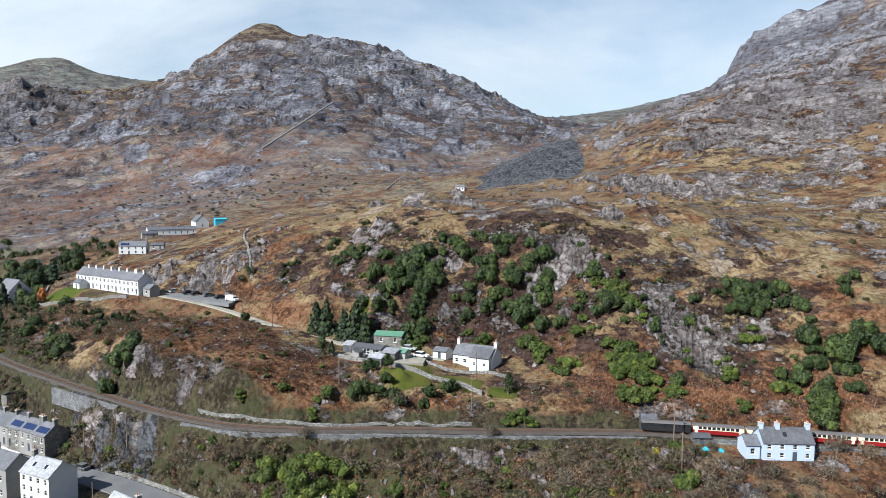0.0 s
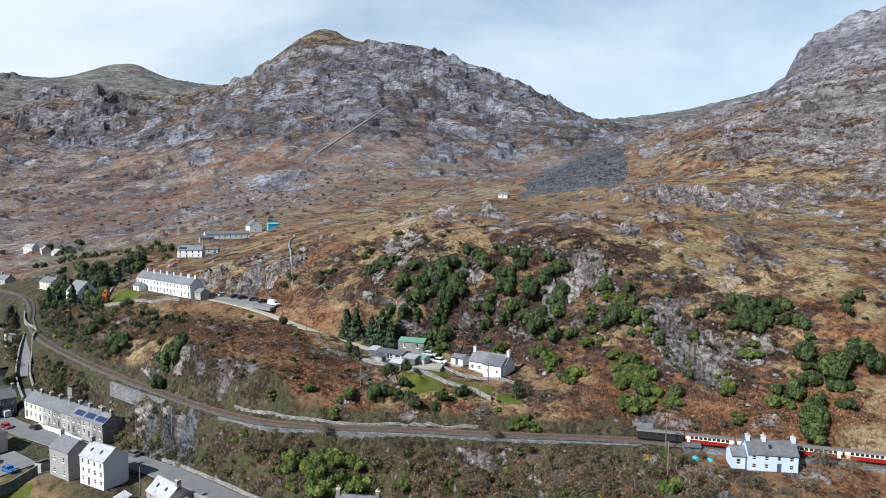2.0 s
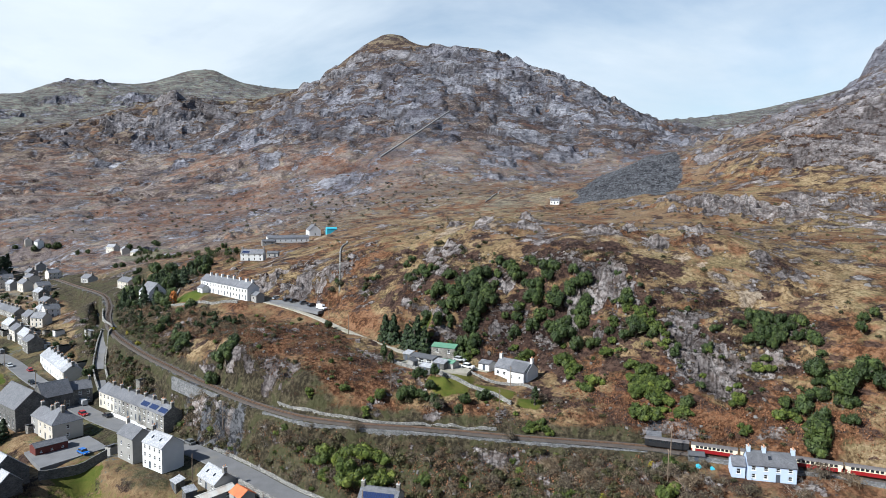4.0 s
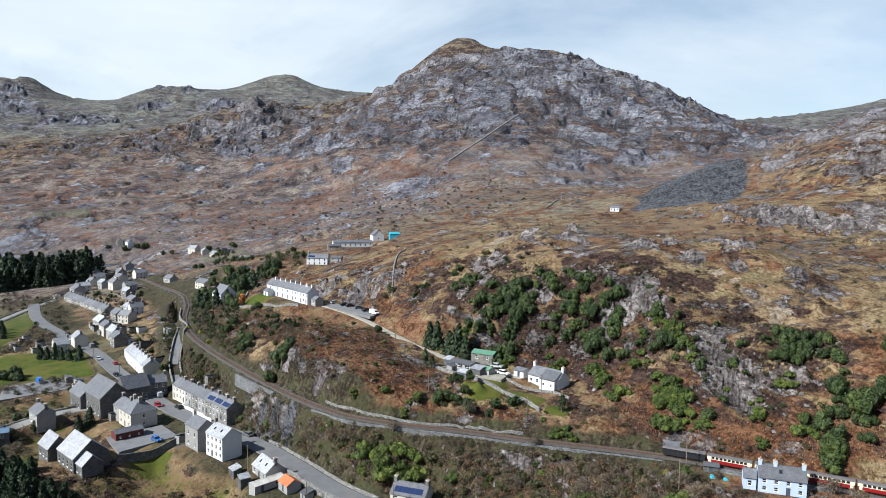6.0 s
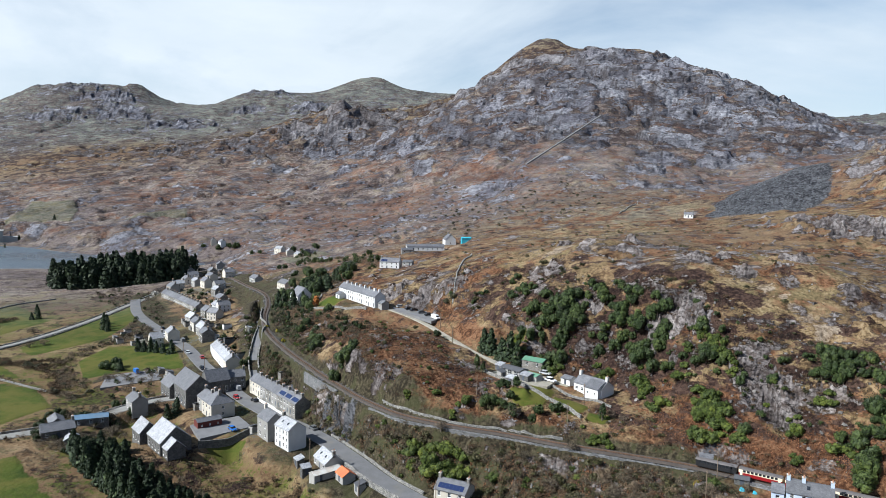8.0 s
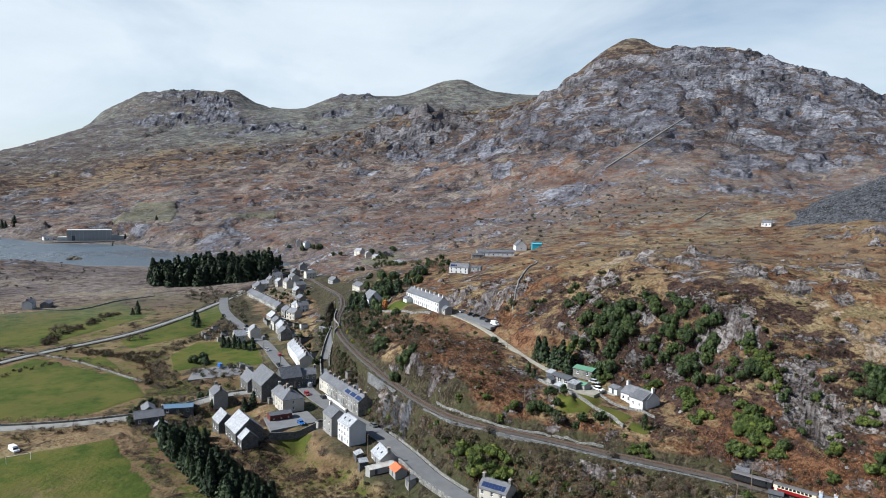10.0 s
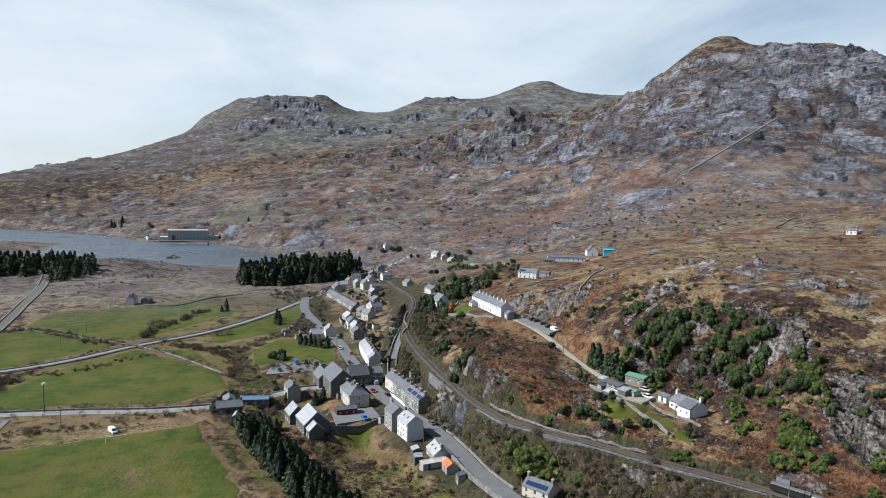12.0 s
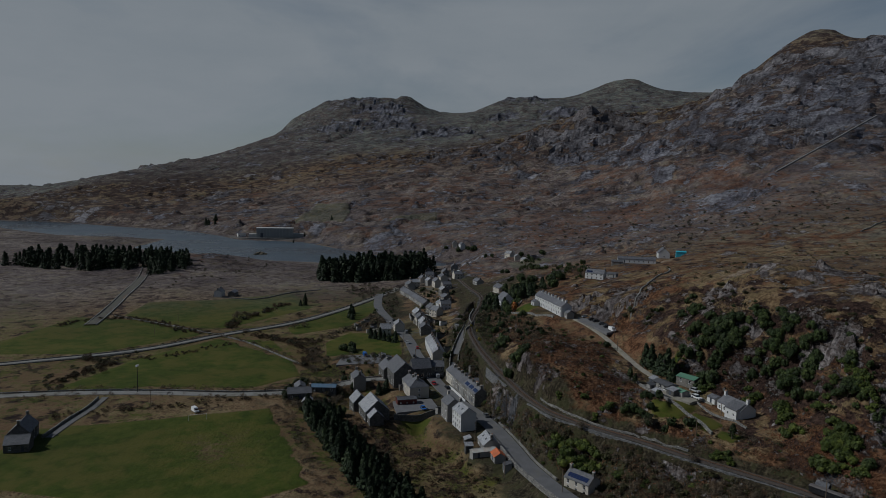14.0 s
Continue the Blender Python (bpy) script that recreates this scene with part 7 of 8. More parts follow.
row_of_houses(["white-fronted terraced house with slate roof", "pale rendered terraced house with slate roof"], "middle terrace", -225, -51.5, 7.2, 27, 7, 5.6, 7.2, 5.0, 2.6, [WHITE, WHITE, CREAM], 3, roof=SLATE_PALE, back=False)
house("stone house facing the street end", "house", -180.5, -34.6, 7.6, 112, 8.2, 6.2, 5.2, 2.4, wall=STONE, bays=3)
row_of_houses(["stone terraced house with slate roof", "grey terraced house with slate roof"], "far terrace", -386, -128, 7.4, 36.5, 14, 5.6, 7.0, 5.2, 2.5, [STONE, GREY_WALL, STONE], 4, back=False)
house("white chalet-gabled house among conifers", "house", -277.0, -22.0, 30.4, 34, 10.5, 9.4, 3.6, 4.6, bays=3, storeys=1, chimneys=(), gable_window=True, deep=3.5)
house("pair of cream houses above the railway", "house", -368.0, -49.0, 23.6, 36, 13.0, 7.0, 4.4, 2.4, wall=CREAM, bays=4, chimneys=(-1, 1), deep=3)
house("grey house beside the level crossing", "house", -424.0, -83.0, 20.5, 36, 11.0, 6.6, 3.4, 2.4, wall=GREY_WALL, bays=4, deep=3)

# ---- more of the village ----
def cottages(spots, walls, seed, group):
    rng = np.random.default_rng(seed)
    for x, y, yaw, L in spots:
        w = walls[int(rng.integers(len(walls)))]
        z = float(land_z(x, y)[0]) - 0.1
        house({"white_render": "white-rendered village house with slate roof", "grey_stone": "grey stone village house with slate roof", "cream_render": "cream-rendered village house with slate roof", "grey_pebbledash": "grey pebbledash village house with slate roof"}[w.name],
              "house", x, y, z, yaw, L, rng.uniform(6.2, 7.4), rng.uniform(4.6, 5.4), rng.uniform(2.2, 2.8), wall=w, bays=max(2, round(L / 3)), roof=(SLATE, SLATE_PALE)[int(rng.integers(2))], group=group, chimneys=((-1, 1), (1,))[int(rng.integers(2))], deep=2.5, gable_window=bool(rng.integers(2)), back=False)


FAR_STREET = [(-268, -74, 30, 9), (-282, -80, 32, 11), (-296, -88, 32, 9), (-312, -96, 36, 10), (-276, -96, 30, 9), (-262, -100, 122, 7), (-318, -84, 60, 8), (-330, -92, 36, 9), (-344, -86, 120, 8), (-352, -92, 36, 9), (-372, -95, 36, 10), (-392, -104, 36, 9),
              (-410, -108, 126, 8), (-430, -124, 36, 10), (-444, -136, 36, 9), (-441, -150, 126, 9), (-430, -150, 36, 11), (-458, -128, 36, 10), (-472, -118, 126, 8), (-484, -120, 30, 10), (-500, -140, 30, 10), (-508, -160, 120, 9), (-462, -150, 36, 9)]
cottages(FAR_STREET, [STONE, GREY_WALL, WHITE, CREAM], 11, "houses along the far street")
STATION_END = [(-560, -150, 20, 10), (-530, -170, 30, 9), (-783, -223, 20, 9), (-775, -210, 35, 10), (-654, -111, 50, 11), (-626, -95, 20, 9), (-602, -81, 35, 10)]
cottages(STATION_END, [WHITE, GREY_WALL, CREAM], 12, "houses by the lake end")
BLUE_IRON = surface("blue_grey_sheet_roof", (0.1, 0.17, 0.25), 0.6, 0.15, 0.6, 6, 0.05, dirt=(0.14, 0.17, 0.2))
house("low dark stone cottage with slate roof beside the bridge", "house", -124.0, -83.0, 5.6, 124, 11, 6.0, 2.8, 2.2, wall=STONE_DARK, bays=3, storeys=1, chimneys=(1,), group="houses by the bridge")
house("low stone outhouse with slate roof beside the bridge", "outbuilding", -133.0, -88.0, 5.6, 34, 8, 5.0, 2.6, 1.6, wall=STONE_DARK, bays=2, storeys=1, chimneys=(), group="houses by the bridge")
house("long low workshop with blue sheet roof beside the bridge", "workshop", -137.0, -77.0, 5.7, 110, 12, 5.0, 2.6, 0.9, wall=STONE_DARK, roof=BLUE_IRON, bays=3, storeys=1, door_bay=9, chimneys=(), name="workshop", group="houses by the bridge")
house("small stone shed with slate roof beside the bridge", "shed", -116.0, -74.0, 5.6, 20, 5.5, 4.0, 2.2, 1.2, wall=STONE_DARK, roof=SLATE_PALE, bays=1, storeys=1, door_bay=0, chimneys=(), name="shed", group="houses by the bridge")
house("lone grey farmhouse in the pastures", "house", -341, -292, float(land_z(-341, -292)[0]), 20, 10, 6.5, 4.4, 2.2, wall=WHITE, bays=3)
house("low stone barn in the pastures", "barn", -352, -286, float(land_z(-352, -286)[0]), 20, 12, 6, 3.0, 1.6, wall=STONE, bays=2, storeys=1, chimneys=(), name="barn")
house("dark red garage block with slate roof beside the yard", "garage", -131.5, -31.5, 7.0, 125, 9, 4.4, 2.5, 0.8, wall=surface("dark_red_paint", (0.12, 0.03, 0.025), 0.7), roof=SLATE, bays=3, storeys=1, door_bay=9, chimneys=(), name="garage", win=(0.6, 0.6))

# the hill farm and quarry cottages
house("long low white farm building with slate roof", "barn", -424, 50, 47.6, 97, 30, 6.5, 3.4, 1.6, wall=WHITE, bays=8, storeys=1, chimneys=(-0.5, 0.3), name="barn", deep=4)
house("gabled slate-roofed farmhouse on the moor", "house", -446, 70, 51.0, 10, 11, 9, 4.2, 4.2, wall=WHITE, bays=3, storeys=1, deep=4, gable_window=True)
house("white house with slate roof below the farm", "house", -356, 26, 41.0, 75, 14, 7, 4.6, 2.6, wall=WHITE, bays=4, deep=4, solar=4)
house("small slate-roofed shed beside the white house", "shed", -352, 38, 43.5, 75, 7, 4.5, 2.6, 1.2, wall=GREY_WALL, bays=2, storeys=1, chimneys=(), deep=4, name="shed")
house("small stone shed above the farm yard", "shed", -412, 36, 46.6, 97, 9, 5, 2.6, 1.2, wall=GREY_WALL, bays=2, storeys=1, chimneys=(), deep=4, name="shed")
BLUE_SHEET = surface("turquoise_tarpaulin", (0.05, 0.38, 0.5), 0.6, 0.15, 0.6, 5, 0.05)
house("turquoise sheeted store beside the farm", "shed", -449, 84, 54.0, 97, 8, 4.5, 2.2, 0.8, wall=BLUE_SHEET, roof=BLUE_SHEET, bays=0, storeys=1, chimneys=(), deep=4, name="shed")
# garden buildings below the slope
house("stone garage with green sheet roof", "garage", -127.6, 89.8, 31.6, 52, 8.4, 5.0, 2.6, 0.8, wall=STONE, roof=GREEN_IRON, bays=2, storeys=1, door_bay=9, chimneys=(), name="garage", deep=2.5)
house("open car shelter with dark felt roof", "shelter", -119.6, 81.0, 30.6, 40, 9.0, 5.0, 2.4, 0.6, wall=GREY_WALL, roof=DARK_FELT, bays=3, storeys=1, door_bay=9, chimneys=(), name="shelter", deep=2.5, win=(2.0, 1.5))
house("green-roofed timber garden shed", "shed", -113.0, 87.0, 30.4, 40, 5.0, 3.4, 2.2, 0.5, wall=GREY_WALL, roof=GREEN_IRON, bays=1, storeys=1, door_bay=0, chimneys=(), name="shed", deep=2)
house("dark timber shed under the conifers", "shed", -139.8, 82.4, 34.0, 50, 4.5, 3.2, 2.3, 0.8, wall=DARK_FELT, roof=DARK_FELT, bays=1, storeys=1, door_bay=0, chimneys=(), name="shed", deep=2)
house("dark lineside hut beside the railway", "shed", -58.2, 125.6, 22.7, 62, 3.4, 2.6, 2.3, 0.9, wall=DARK_FELT, roof=SLATE, bays=1, storeys=1, door_bay=0, chimneys=(), name="shed", deep=1.5)
house("small dark shed beside the railway", "shed", -47.5, 130.5, 21.9, 62, 3.6, 2.4, 1.9, 0.5, wall=STONE_DARK, roof=DARK_FELT, bays=1, storeys=1, door_bay=0, chimneys=(), name="shed", deep=2)

# ---- the railway ----
BALLAST = surface("ballast", (0.072, 0.06, 0.053), 0.95, 0.35, 0.8, 7, 0.6)
RAIL_STEEL = surface("rusty_rail", (0.2, 0.12, 0.08), 0.45, 0.25, 1.0, 8, 0.05, metal=0.5)
SLEEPER = surface("old_sleeper", (0.09, 0.07, 0.055), 0.9, 0.3, 2, 9, 0.2, island=True)
bed = ribbon("trackbed", RAIL, 1.5, BALLAST, lift=0.05, thick=0.7, step=1.5, label="brown-grey stone ballast of a narrow-gauge line", category="trackbed")
line, heads = resample(RAIL, 0.72)
sv, sf = [], []
for (x, y, z), a in zip(line, heads):
    ux, uy, nx, ny = math.cos(a), math.sin(a), -math.sin(a), math.cos(a)
    o = len(sv)
    for dz in (0.02, 0.15):
        for s, t in ((-0.65, -0.11), (0.65, -0.11), (0.65, 0.11), (-0.65, 0.11)):
            sv.append((x + nx * s + ux * t, y + ny * s + uy * t, z + dz))
    sf += [tuple(o + i for i in q) for q in ((4, 5, 6, 7), (0, 1, 5, 4), (1, 2, 6, 5), (2, 3, 7, 6), (3, 0, 4, 7))]
tagged(mesh_ob("sleepers", sv, sf, SLEEPER), "weathered timber sleepers under the rails", "sleepers", kind="stuff")
track = tagged(new("railway_track"), "pair of rusty narrow-gauge rails on sleepers", "railway track", kind="structure")
for side in (-0.31, 0.31):
    rv, rf = [], []
    for (x, y, z), a in zip(line, heads):
        nx, ny = -math.sin(a), math.cos(a)
        for s, dz in ((-0.04, 0.15), (0.04, 0.15), (0.035, 0.27), (-0.035, 0.27)):
            rv.append((x + nx * (side + s), y + ny * (side + s), z + dz))
    for k in range(len(line) - 1):
        for i in range(4):
            j = (i + 1) % 4
            rf.append((4 * k + i, 4 * k + j, 4 * k + 4 + j, 4 * k + 4 + i))
    mesh_ob("rail", rv, rf, RAIL_STEEL, track)

CRIMSON = surface("crimson_coach_paint", (0.22, 0.012, 0.014), 0.35, 0.08, 0.8, 6, 0, per_object=0.08)
IVORY = surface("ivory_coach_paint", (0.7, 0.62, 0.46), 0.4, 0.05, 0.8, 6, 0, per_object=0.05)
COACH_ROOF = surface("grey_coach_roof", (0.11, 0.1, 0.1), 0.75, 0.2, 0.6, 6, 0.05)
COACH_BLACK = surface("black_coach_paint", (0.02, 0.02, 0.022), 0.4, 0.2, 0.8, 6, 0)
IRON = surface("black_iron", (0.03, 0.03, 0.03), 0.6, 0.2, 2, 9, 0)


def coach(label, lower, upper, length=10.3):
    """A bogie coach: lower panels, window band with panes, arched roof, underframe and two bogies with wheels."""
    base = tagged(new("railway_coach"), label, "train coach", "coaches of the train")
    h = length / 2
    part("lower_body", box_mesh("lower_body", -h, h, -0.95, 0.95, 0.72, 1.6), lower, base)
    for side in (-1, 1):
        v, f = [], []
        n = 9
        holes = [(-h + 0.9 + k * (length - 1.8) / n + 0.12, -h + 0.9 + (k + 1) * (length - 1.8) / n - 0.12, 1.72, 2.32) for k in range(n)]
        holed_wall(v, f, -h, h, 1.6, 2.45, holes, (lambda a, d, c: (a, -0.95 + d * 0.3, c)) if side < 0 else (lambda a, d, c: (-a, 0.95 - d * 0.3, c)))
        me = bpy.data.meshes.new("window_band")
        me.from_pydata(v, [], f)
        band = part("window_band", me, upper, base)
        for xa, xb, za, zb in holes:
            part("pane", box_mesh("pane", xa - 0.02, xb + 0.02, side * 0.9 - 0.01, side * 0.9 + 0.01, za - 0.02, zb + 0.02), PANE, band)
    for e in (-1, 1):
        part("end_panel", box_mesh("end_panel", e * h - 0.03, e * h + 0.03, -0.94, 0.94, 1.6, 2.5), upper, base)
        part("end_door", box_mesh("end_door", e * (h - 0.6) - 0.33, e * (h - 0.6) + 0.33, -0.985, -0.955, 0.8, 2.4), upper, base)
    rv, rf = [], []
    seg = 8
    for e in (-h - 0.1, h + 0.1):
        for k in range(seg + 1):
            t = math.pi * k / seg
            rv.append((e, -math.cos(t) * 1.05, 2.42 + math.sin(t) * 0.34))
    rf = [(k, k + 1, seg + 2 + k, seg + 1 + k) for k in range(seg)] + [tuple(range(seg, -1, -1)), tuple(range(seg + 1, 2 * seg + 2))]
    rm = bpy.data.meshes.new("roof")
    rm.from_pydata(rv, [], rf)
    part("roof", rm, COACH_ROOF, base)
    part("underframe", box_mesh("underframe", -h + 0.2, h - 0.2, -0.6, 0.6, 0.52, 0.72), IRON, base)
    for e in (-1, 1):
        bog = part("bogie", box_mesh("bogie", e * (h - 1.9) - 0.85, e * (h - 1.9) + 0.85, -0.5, 0.5, 0.4, 0.55), IRON, base)
        for dx in (-0.5, 0.5):
            for sy in (-0.31, 0.31):
                wv, wf = [], []
                cx = e * (h - 1.9) + dx
                tube(wv, wf, (cx, sy - 0.05, 0.5), (cx, sy + 0.05, 0.5), 0.23, 0.23, 10)
                wf += [tuple(range(9, -1, -1)), tuple(range(10, 20))]
                wm = bpy.data.meshes.new("wheel")
                wm.from_pydata(wv, [], wf)
                part("wheel", wm, IRON, bog)
    return base


fine_line, fine_heads = resample(RAIL, 0.1)
near_start = 340 + int(np.argmin(np.hypot(fine_line[:, 0] + 71.5, fine_line[:, 1] - 91.5)))


def on_track(metres):
    k = min(near_start + int(metres * 10), len(fine_line) - 1)
    x, y, z = fine_line[k]
    a, b = fine_line[max(k - 40, 0)], fine_line[min(k + 40, len(fine_line) - 1)]
    return pose(x, y, z, 0, 0, math.degrees(math.atan2(b[1] - a[1], b[0] - a[0])))


first = coach("black and white open-windowed coach at the end of the train", COACH_BLACK, COACH_BLACK)
first.matrix_basis = on_track(5.3)
second = coach("crimson and ivory narrow-gauge coach with grey roof", CRIMSON, IVORY)
second.matrix_basis = on_track(5.3 + 10.95)
for k in range(2, 12):
    copy_thing(second, on_track(5.3 + 10.95 * k))

# ---- walls of stone ----
def stone_wall(name, path, height, thick, mat, label, category="wall", step=2.0, sink=0.8, drape=True, seed=1, level=0):
    """A wall laid along a path: uneven top, both faces and ends."""
    rng = np.random.default_rng(seed)
    q, a = resample([(*p[:2], p[2] if len(p) > 2 else 0) for p in path], step)
    z = land_z(q[:, 0], q[:, 1]) if drape else q[:, 2]
    if level:
        z = np.convolve(np.pad(z, level, mode="edge"), np.ones(2 * level + 1) / (2 * level + 1), "valid")
    v, f = [], []
    for (x, y, _), g, t in zip(q, z, a):
        nx, ny = -math.sin(t) * thick / 2, math.cos(t) * thick / 2
        h = height * rng.uniform(0.9, 1.08)
        v += [(x - nx * 1.25, y - ny * 1.25, g - sink), (x - nx, y - ny, g + h), (x + nx, y + ny, g + h), (x + nx * 1.25, y + ny * 1.25, g - sink)]
    for k in range(len(q) - 1):
        o = 4 * k
        f += [(o, o + 4, o + 5, o + 1), (o + 1, o + 5, o + 6, o + 2), (o + 2, o + 6, o + 7, o + 3)]
    f += [(0, 1, 2, 3), tuple(len(v) - 4 + i for i in (3, 2, 1, 0))]
    return tagged(mesh_ob(name, v, f, mat), label, category, kind="structure")


def beside(path, off, start=0, end=None):
    q, a = resample(path, 4.0)
    q = q[start:end]
    a = a[start:end]
    return [(x - math.sin(t) * off, y + math.cos(t) * off, z) for (x, y, z), t in zip(q, a)]


GREY_WALL_STONE = stone_material("slate_rubble", (0.08, 0.083, 0.09), (0.22, 0.222, 0.23), (0.06, 0.06, 0.06), 1.0)
# retaining walls under the line and along the street
stone_wall("retaining_wall", [(-150, 1.2, 22.6), (-136, 9.8, 22.6), (-124, 17.5, 22.6)], 0.3, 0.7, GREY_WALL_STONE, "pale slate retaining wall below the railway", drape=False, sink=4)
stone_wall("retaining_wall", [(-106, 30.2, 22.6), (-95, 40, 22.6), (-87.2, 53, 22.6), (-78, 73, 22.6), (-69, 90, 22.6), (-61.5, 106, 22.6), (-53, 123, 22.6)], 0.15, 0.55, GREY_WALL_STONE, "long stone retaining wall below the railway", drape=False, sink=4.5)
stone_wall("stone_wall", beside(RAIL, 3.4, 119, 137), 0.7, 0.45, STONE_WALL, "dry stone wall above the railway", seed=2)
stone_wall("stone_wall", beside(LANE, 2.2, 12, 60), 1.3, 0.5, STONE_WALL, "dark stone wall beside the lane", seed=3)
stone_wall("stone_wall", beside(LANE, -2.2, 12, 60), 1.1, 0.5, STONE_WALL, "stone wall on the other side of the lane", seed=4)
stone_wall("stone_wall", beside(STREET, -4.2, 9, 25), 0.9, 0.45, STONE_WALL, "stone parapet wall along the street", seed=5)
stone_wall("stone_wall", beside(STREET, 4.4, 4, 22), 1.6, 0.6, STONE_WALL, "stone wall at the foot of the bank", seed=6)
stone_wall("stone_wall", beside(FIELD_ROAD, 3.4), 0.5, 0.4, STONE_WALL, "low stone wall along the field road", seed=7)
stone_wall("stone_wall", beside(FIELD_ROAD, -3.4), 0.5, 0.4, STONE_WALL, "low stone wall on the far side of the field road", seed=8)
stone_wall("stone_wall", beside(RIVER_ROAD, 3.8), 0.8, 0.5, STONE_WALL, "low stone wall beside the river road", seed=9)
stone_wall("stone_wall", [(-84, 97), (-94, 91), (-103, 84), (-112, 77), (-122, 70)], 1.0, 0.6, STONE_WALL, "dry stone wall below the cottage garden", seed=10)
stone_wall("stone_wall", [(-90, 108), (-96, 103), (-104, 95), (-112, 90), (-122, 83), (-134, 75)], 0.7, 0.5, STONE_WALL, "low garden wall beside the track", seed=11)
stone_wall("stone_wall", [(-240, -308), (-234, -262), (-226, -222), (-212, -176), (-180, -116)], 0.8, 0.6, STONE_WALL, "stone field boundary overgrown with scrub", seed=12)
stone_wall("stone_wall", [(-337, -296), (-345, -264), (-400, -252), (-425, -238)], 0.8, 0.6, STONE_WALL, "stone wall by the lone farm", seed=13)
stone_wall("stone_wall", [(-112, -29), (-117, -21), (-122, -13)], 2.6, 0.5, STONE_DARK, "tall dark stone wall below the school yard", seed=14)
stone_wall("stone_wall", [(-196, 62), (-230, 66), (-262, 70), (-300, 78), (-350, 76)], 0.8, 0.6, STONE_WALL, "dry stone wall across the upland", seed=15)
stone_wall("stone_wall", [(-480, 220), (-505, 235), (-581, 268)], 0.9, 0.7, STONE_WALL, "dry stone wall by the hill pasture", seed=16)
stone_wall("stone_wall", [(-160, -20), (-150, -12.5), (-140, -5.5)], 1.1, 0.4, WHITE, "white garden wall in front of the terrace", seed=17)
stone_wall("stone_wall", [(-262, -8), (-250, -12), (-236, -2), (-222, 10), (-212, 22)], 1.0, 0.5, STONE_WALL, "stone garden wall below the white terrace", seed=18)
# the quarry incline up the mountain: a straight ramp of slate waste
stone_wall("quarry_incline", INCLINE, 1.5, 2.6, surface("slate_waste", (0.17, 0.165, 0.165), 0.9, 0.3, 0.08, 0.6, 0.3), "straight slate-built quarry incline up the mountain", "incline", step=5, sink=4, drape=False)

# ---- yards, the lake shore and small things ----
def pad(name, outline, z, mat, label, category):
    """A paved area with a kerb-high edge."""
    n = len(outline)
    v = [(x, y, z) for x, y in outline] + [(x, y, z - 1.2) for x, y in outline]
    area = sum(a[0] * b[1] - b[0] * a[1] for a, b in zip(outline, outline[1:] + outline[:1]))
    top = tuple(range(n)) if area > 0 else tuple(range(n - 1, -1, -1))
    f = [top] + [(i, n + i, n + (i + 1) % n, (i + 1) % n) if area < 0 else (i, (i + 1) % n, n + (i + 1) % n, n + i)[::-1] for i in range(n)]
    return tagged(mesh_ob(name, v, f, mat), label, category, kind="structure")


CAR_PARK = [(-222, 33), (-214, 42), (-203, 50), (-190, 56), (-184, 52), (-196, 45), (-210, 34)]
pad("car_park", CAR_PARK, 37.3, ASPHALT, "tarmac parking area beside the white terrace", "parking")
pad("yard", [(-117, -30), (-130, -15), (-142, -23), (-131, -38)], 7.3, ASPHALT, "tarmac school yard behind a wall", "yard")
pad("yard", [(-181, -94), (-196, -72), (-213, -82), (-201, -100)], 6.2, ASPHALT, "tarmac parking area by the chapel", "parking")
pad("yard", [(-122, 71), (-108, 80), (-104, 90), (-112, 95), (-124, 86), (-130, 78)], 30.9, GRAVEL, "gravel yard between garden sheds", "yard")


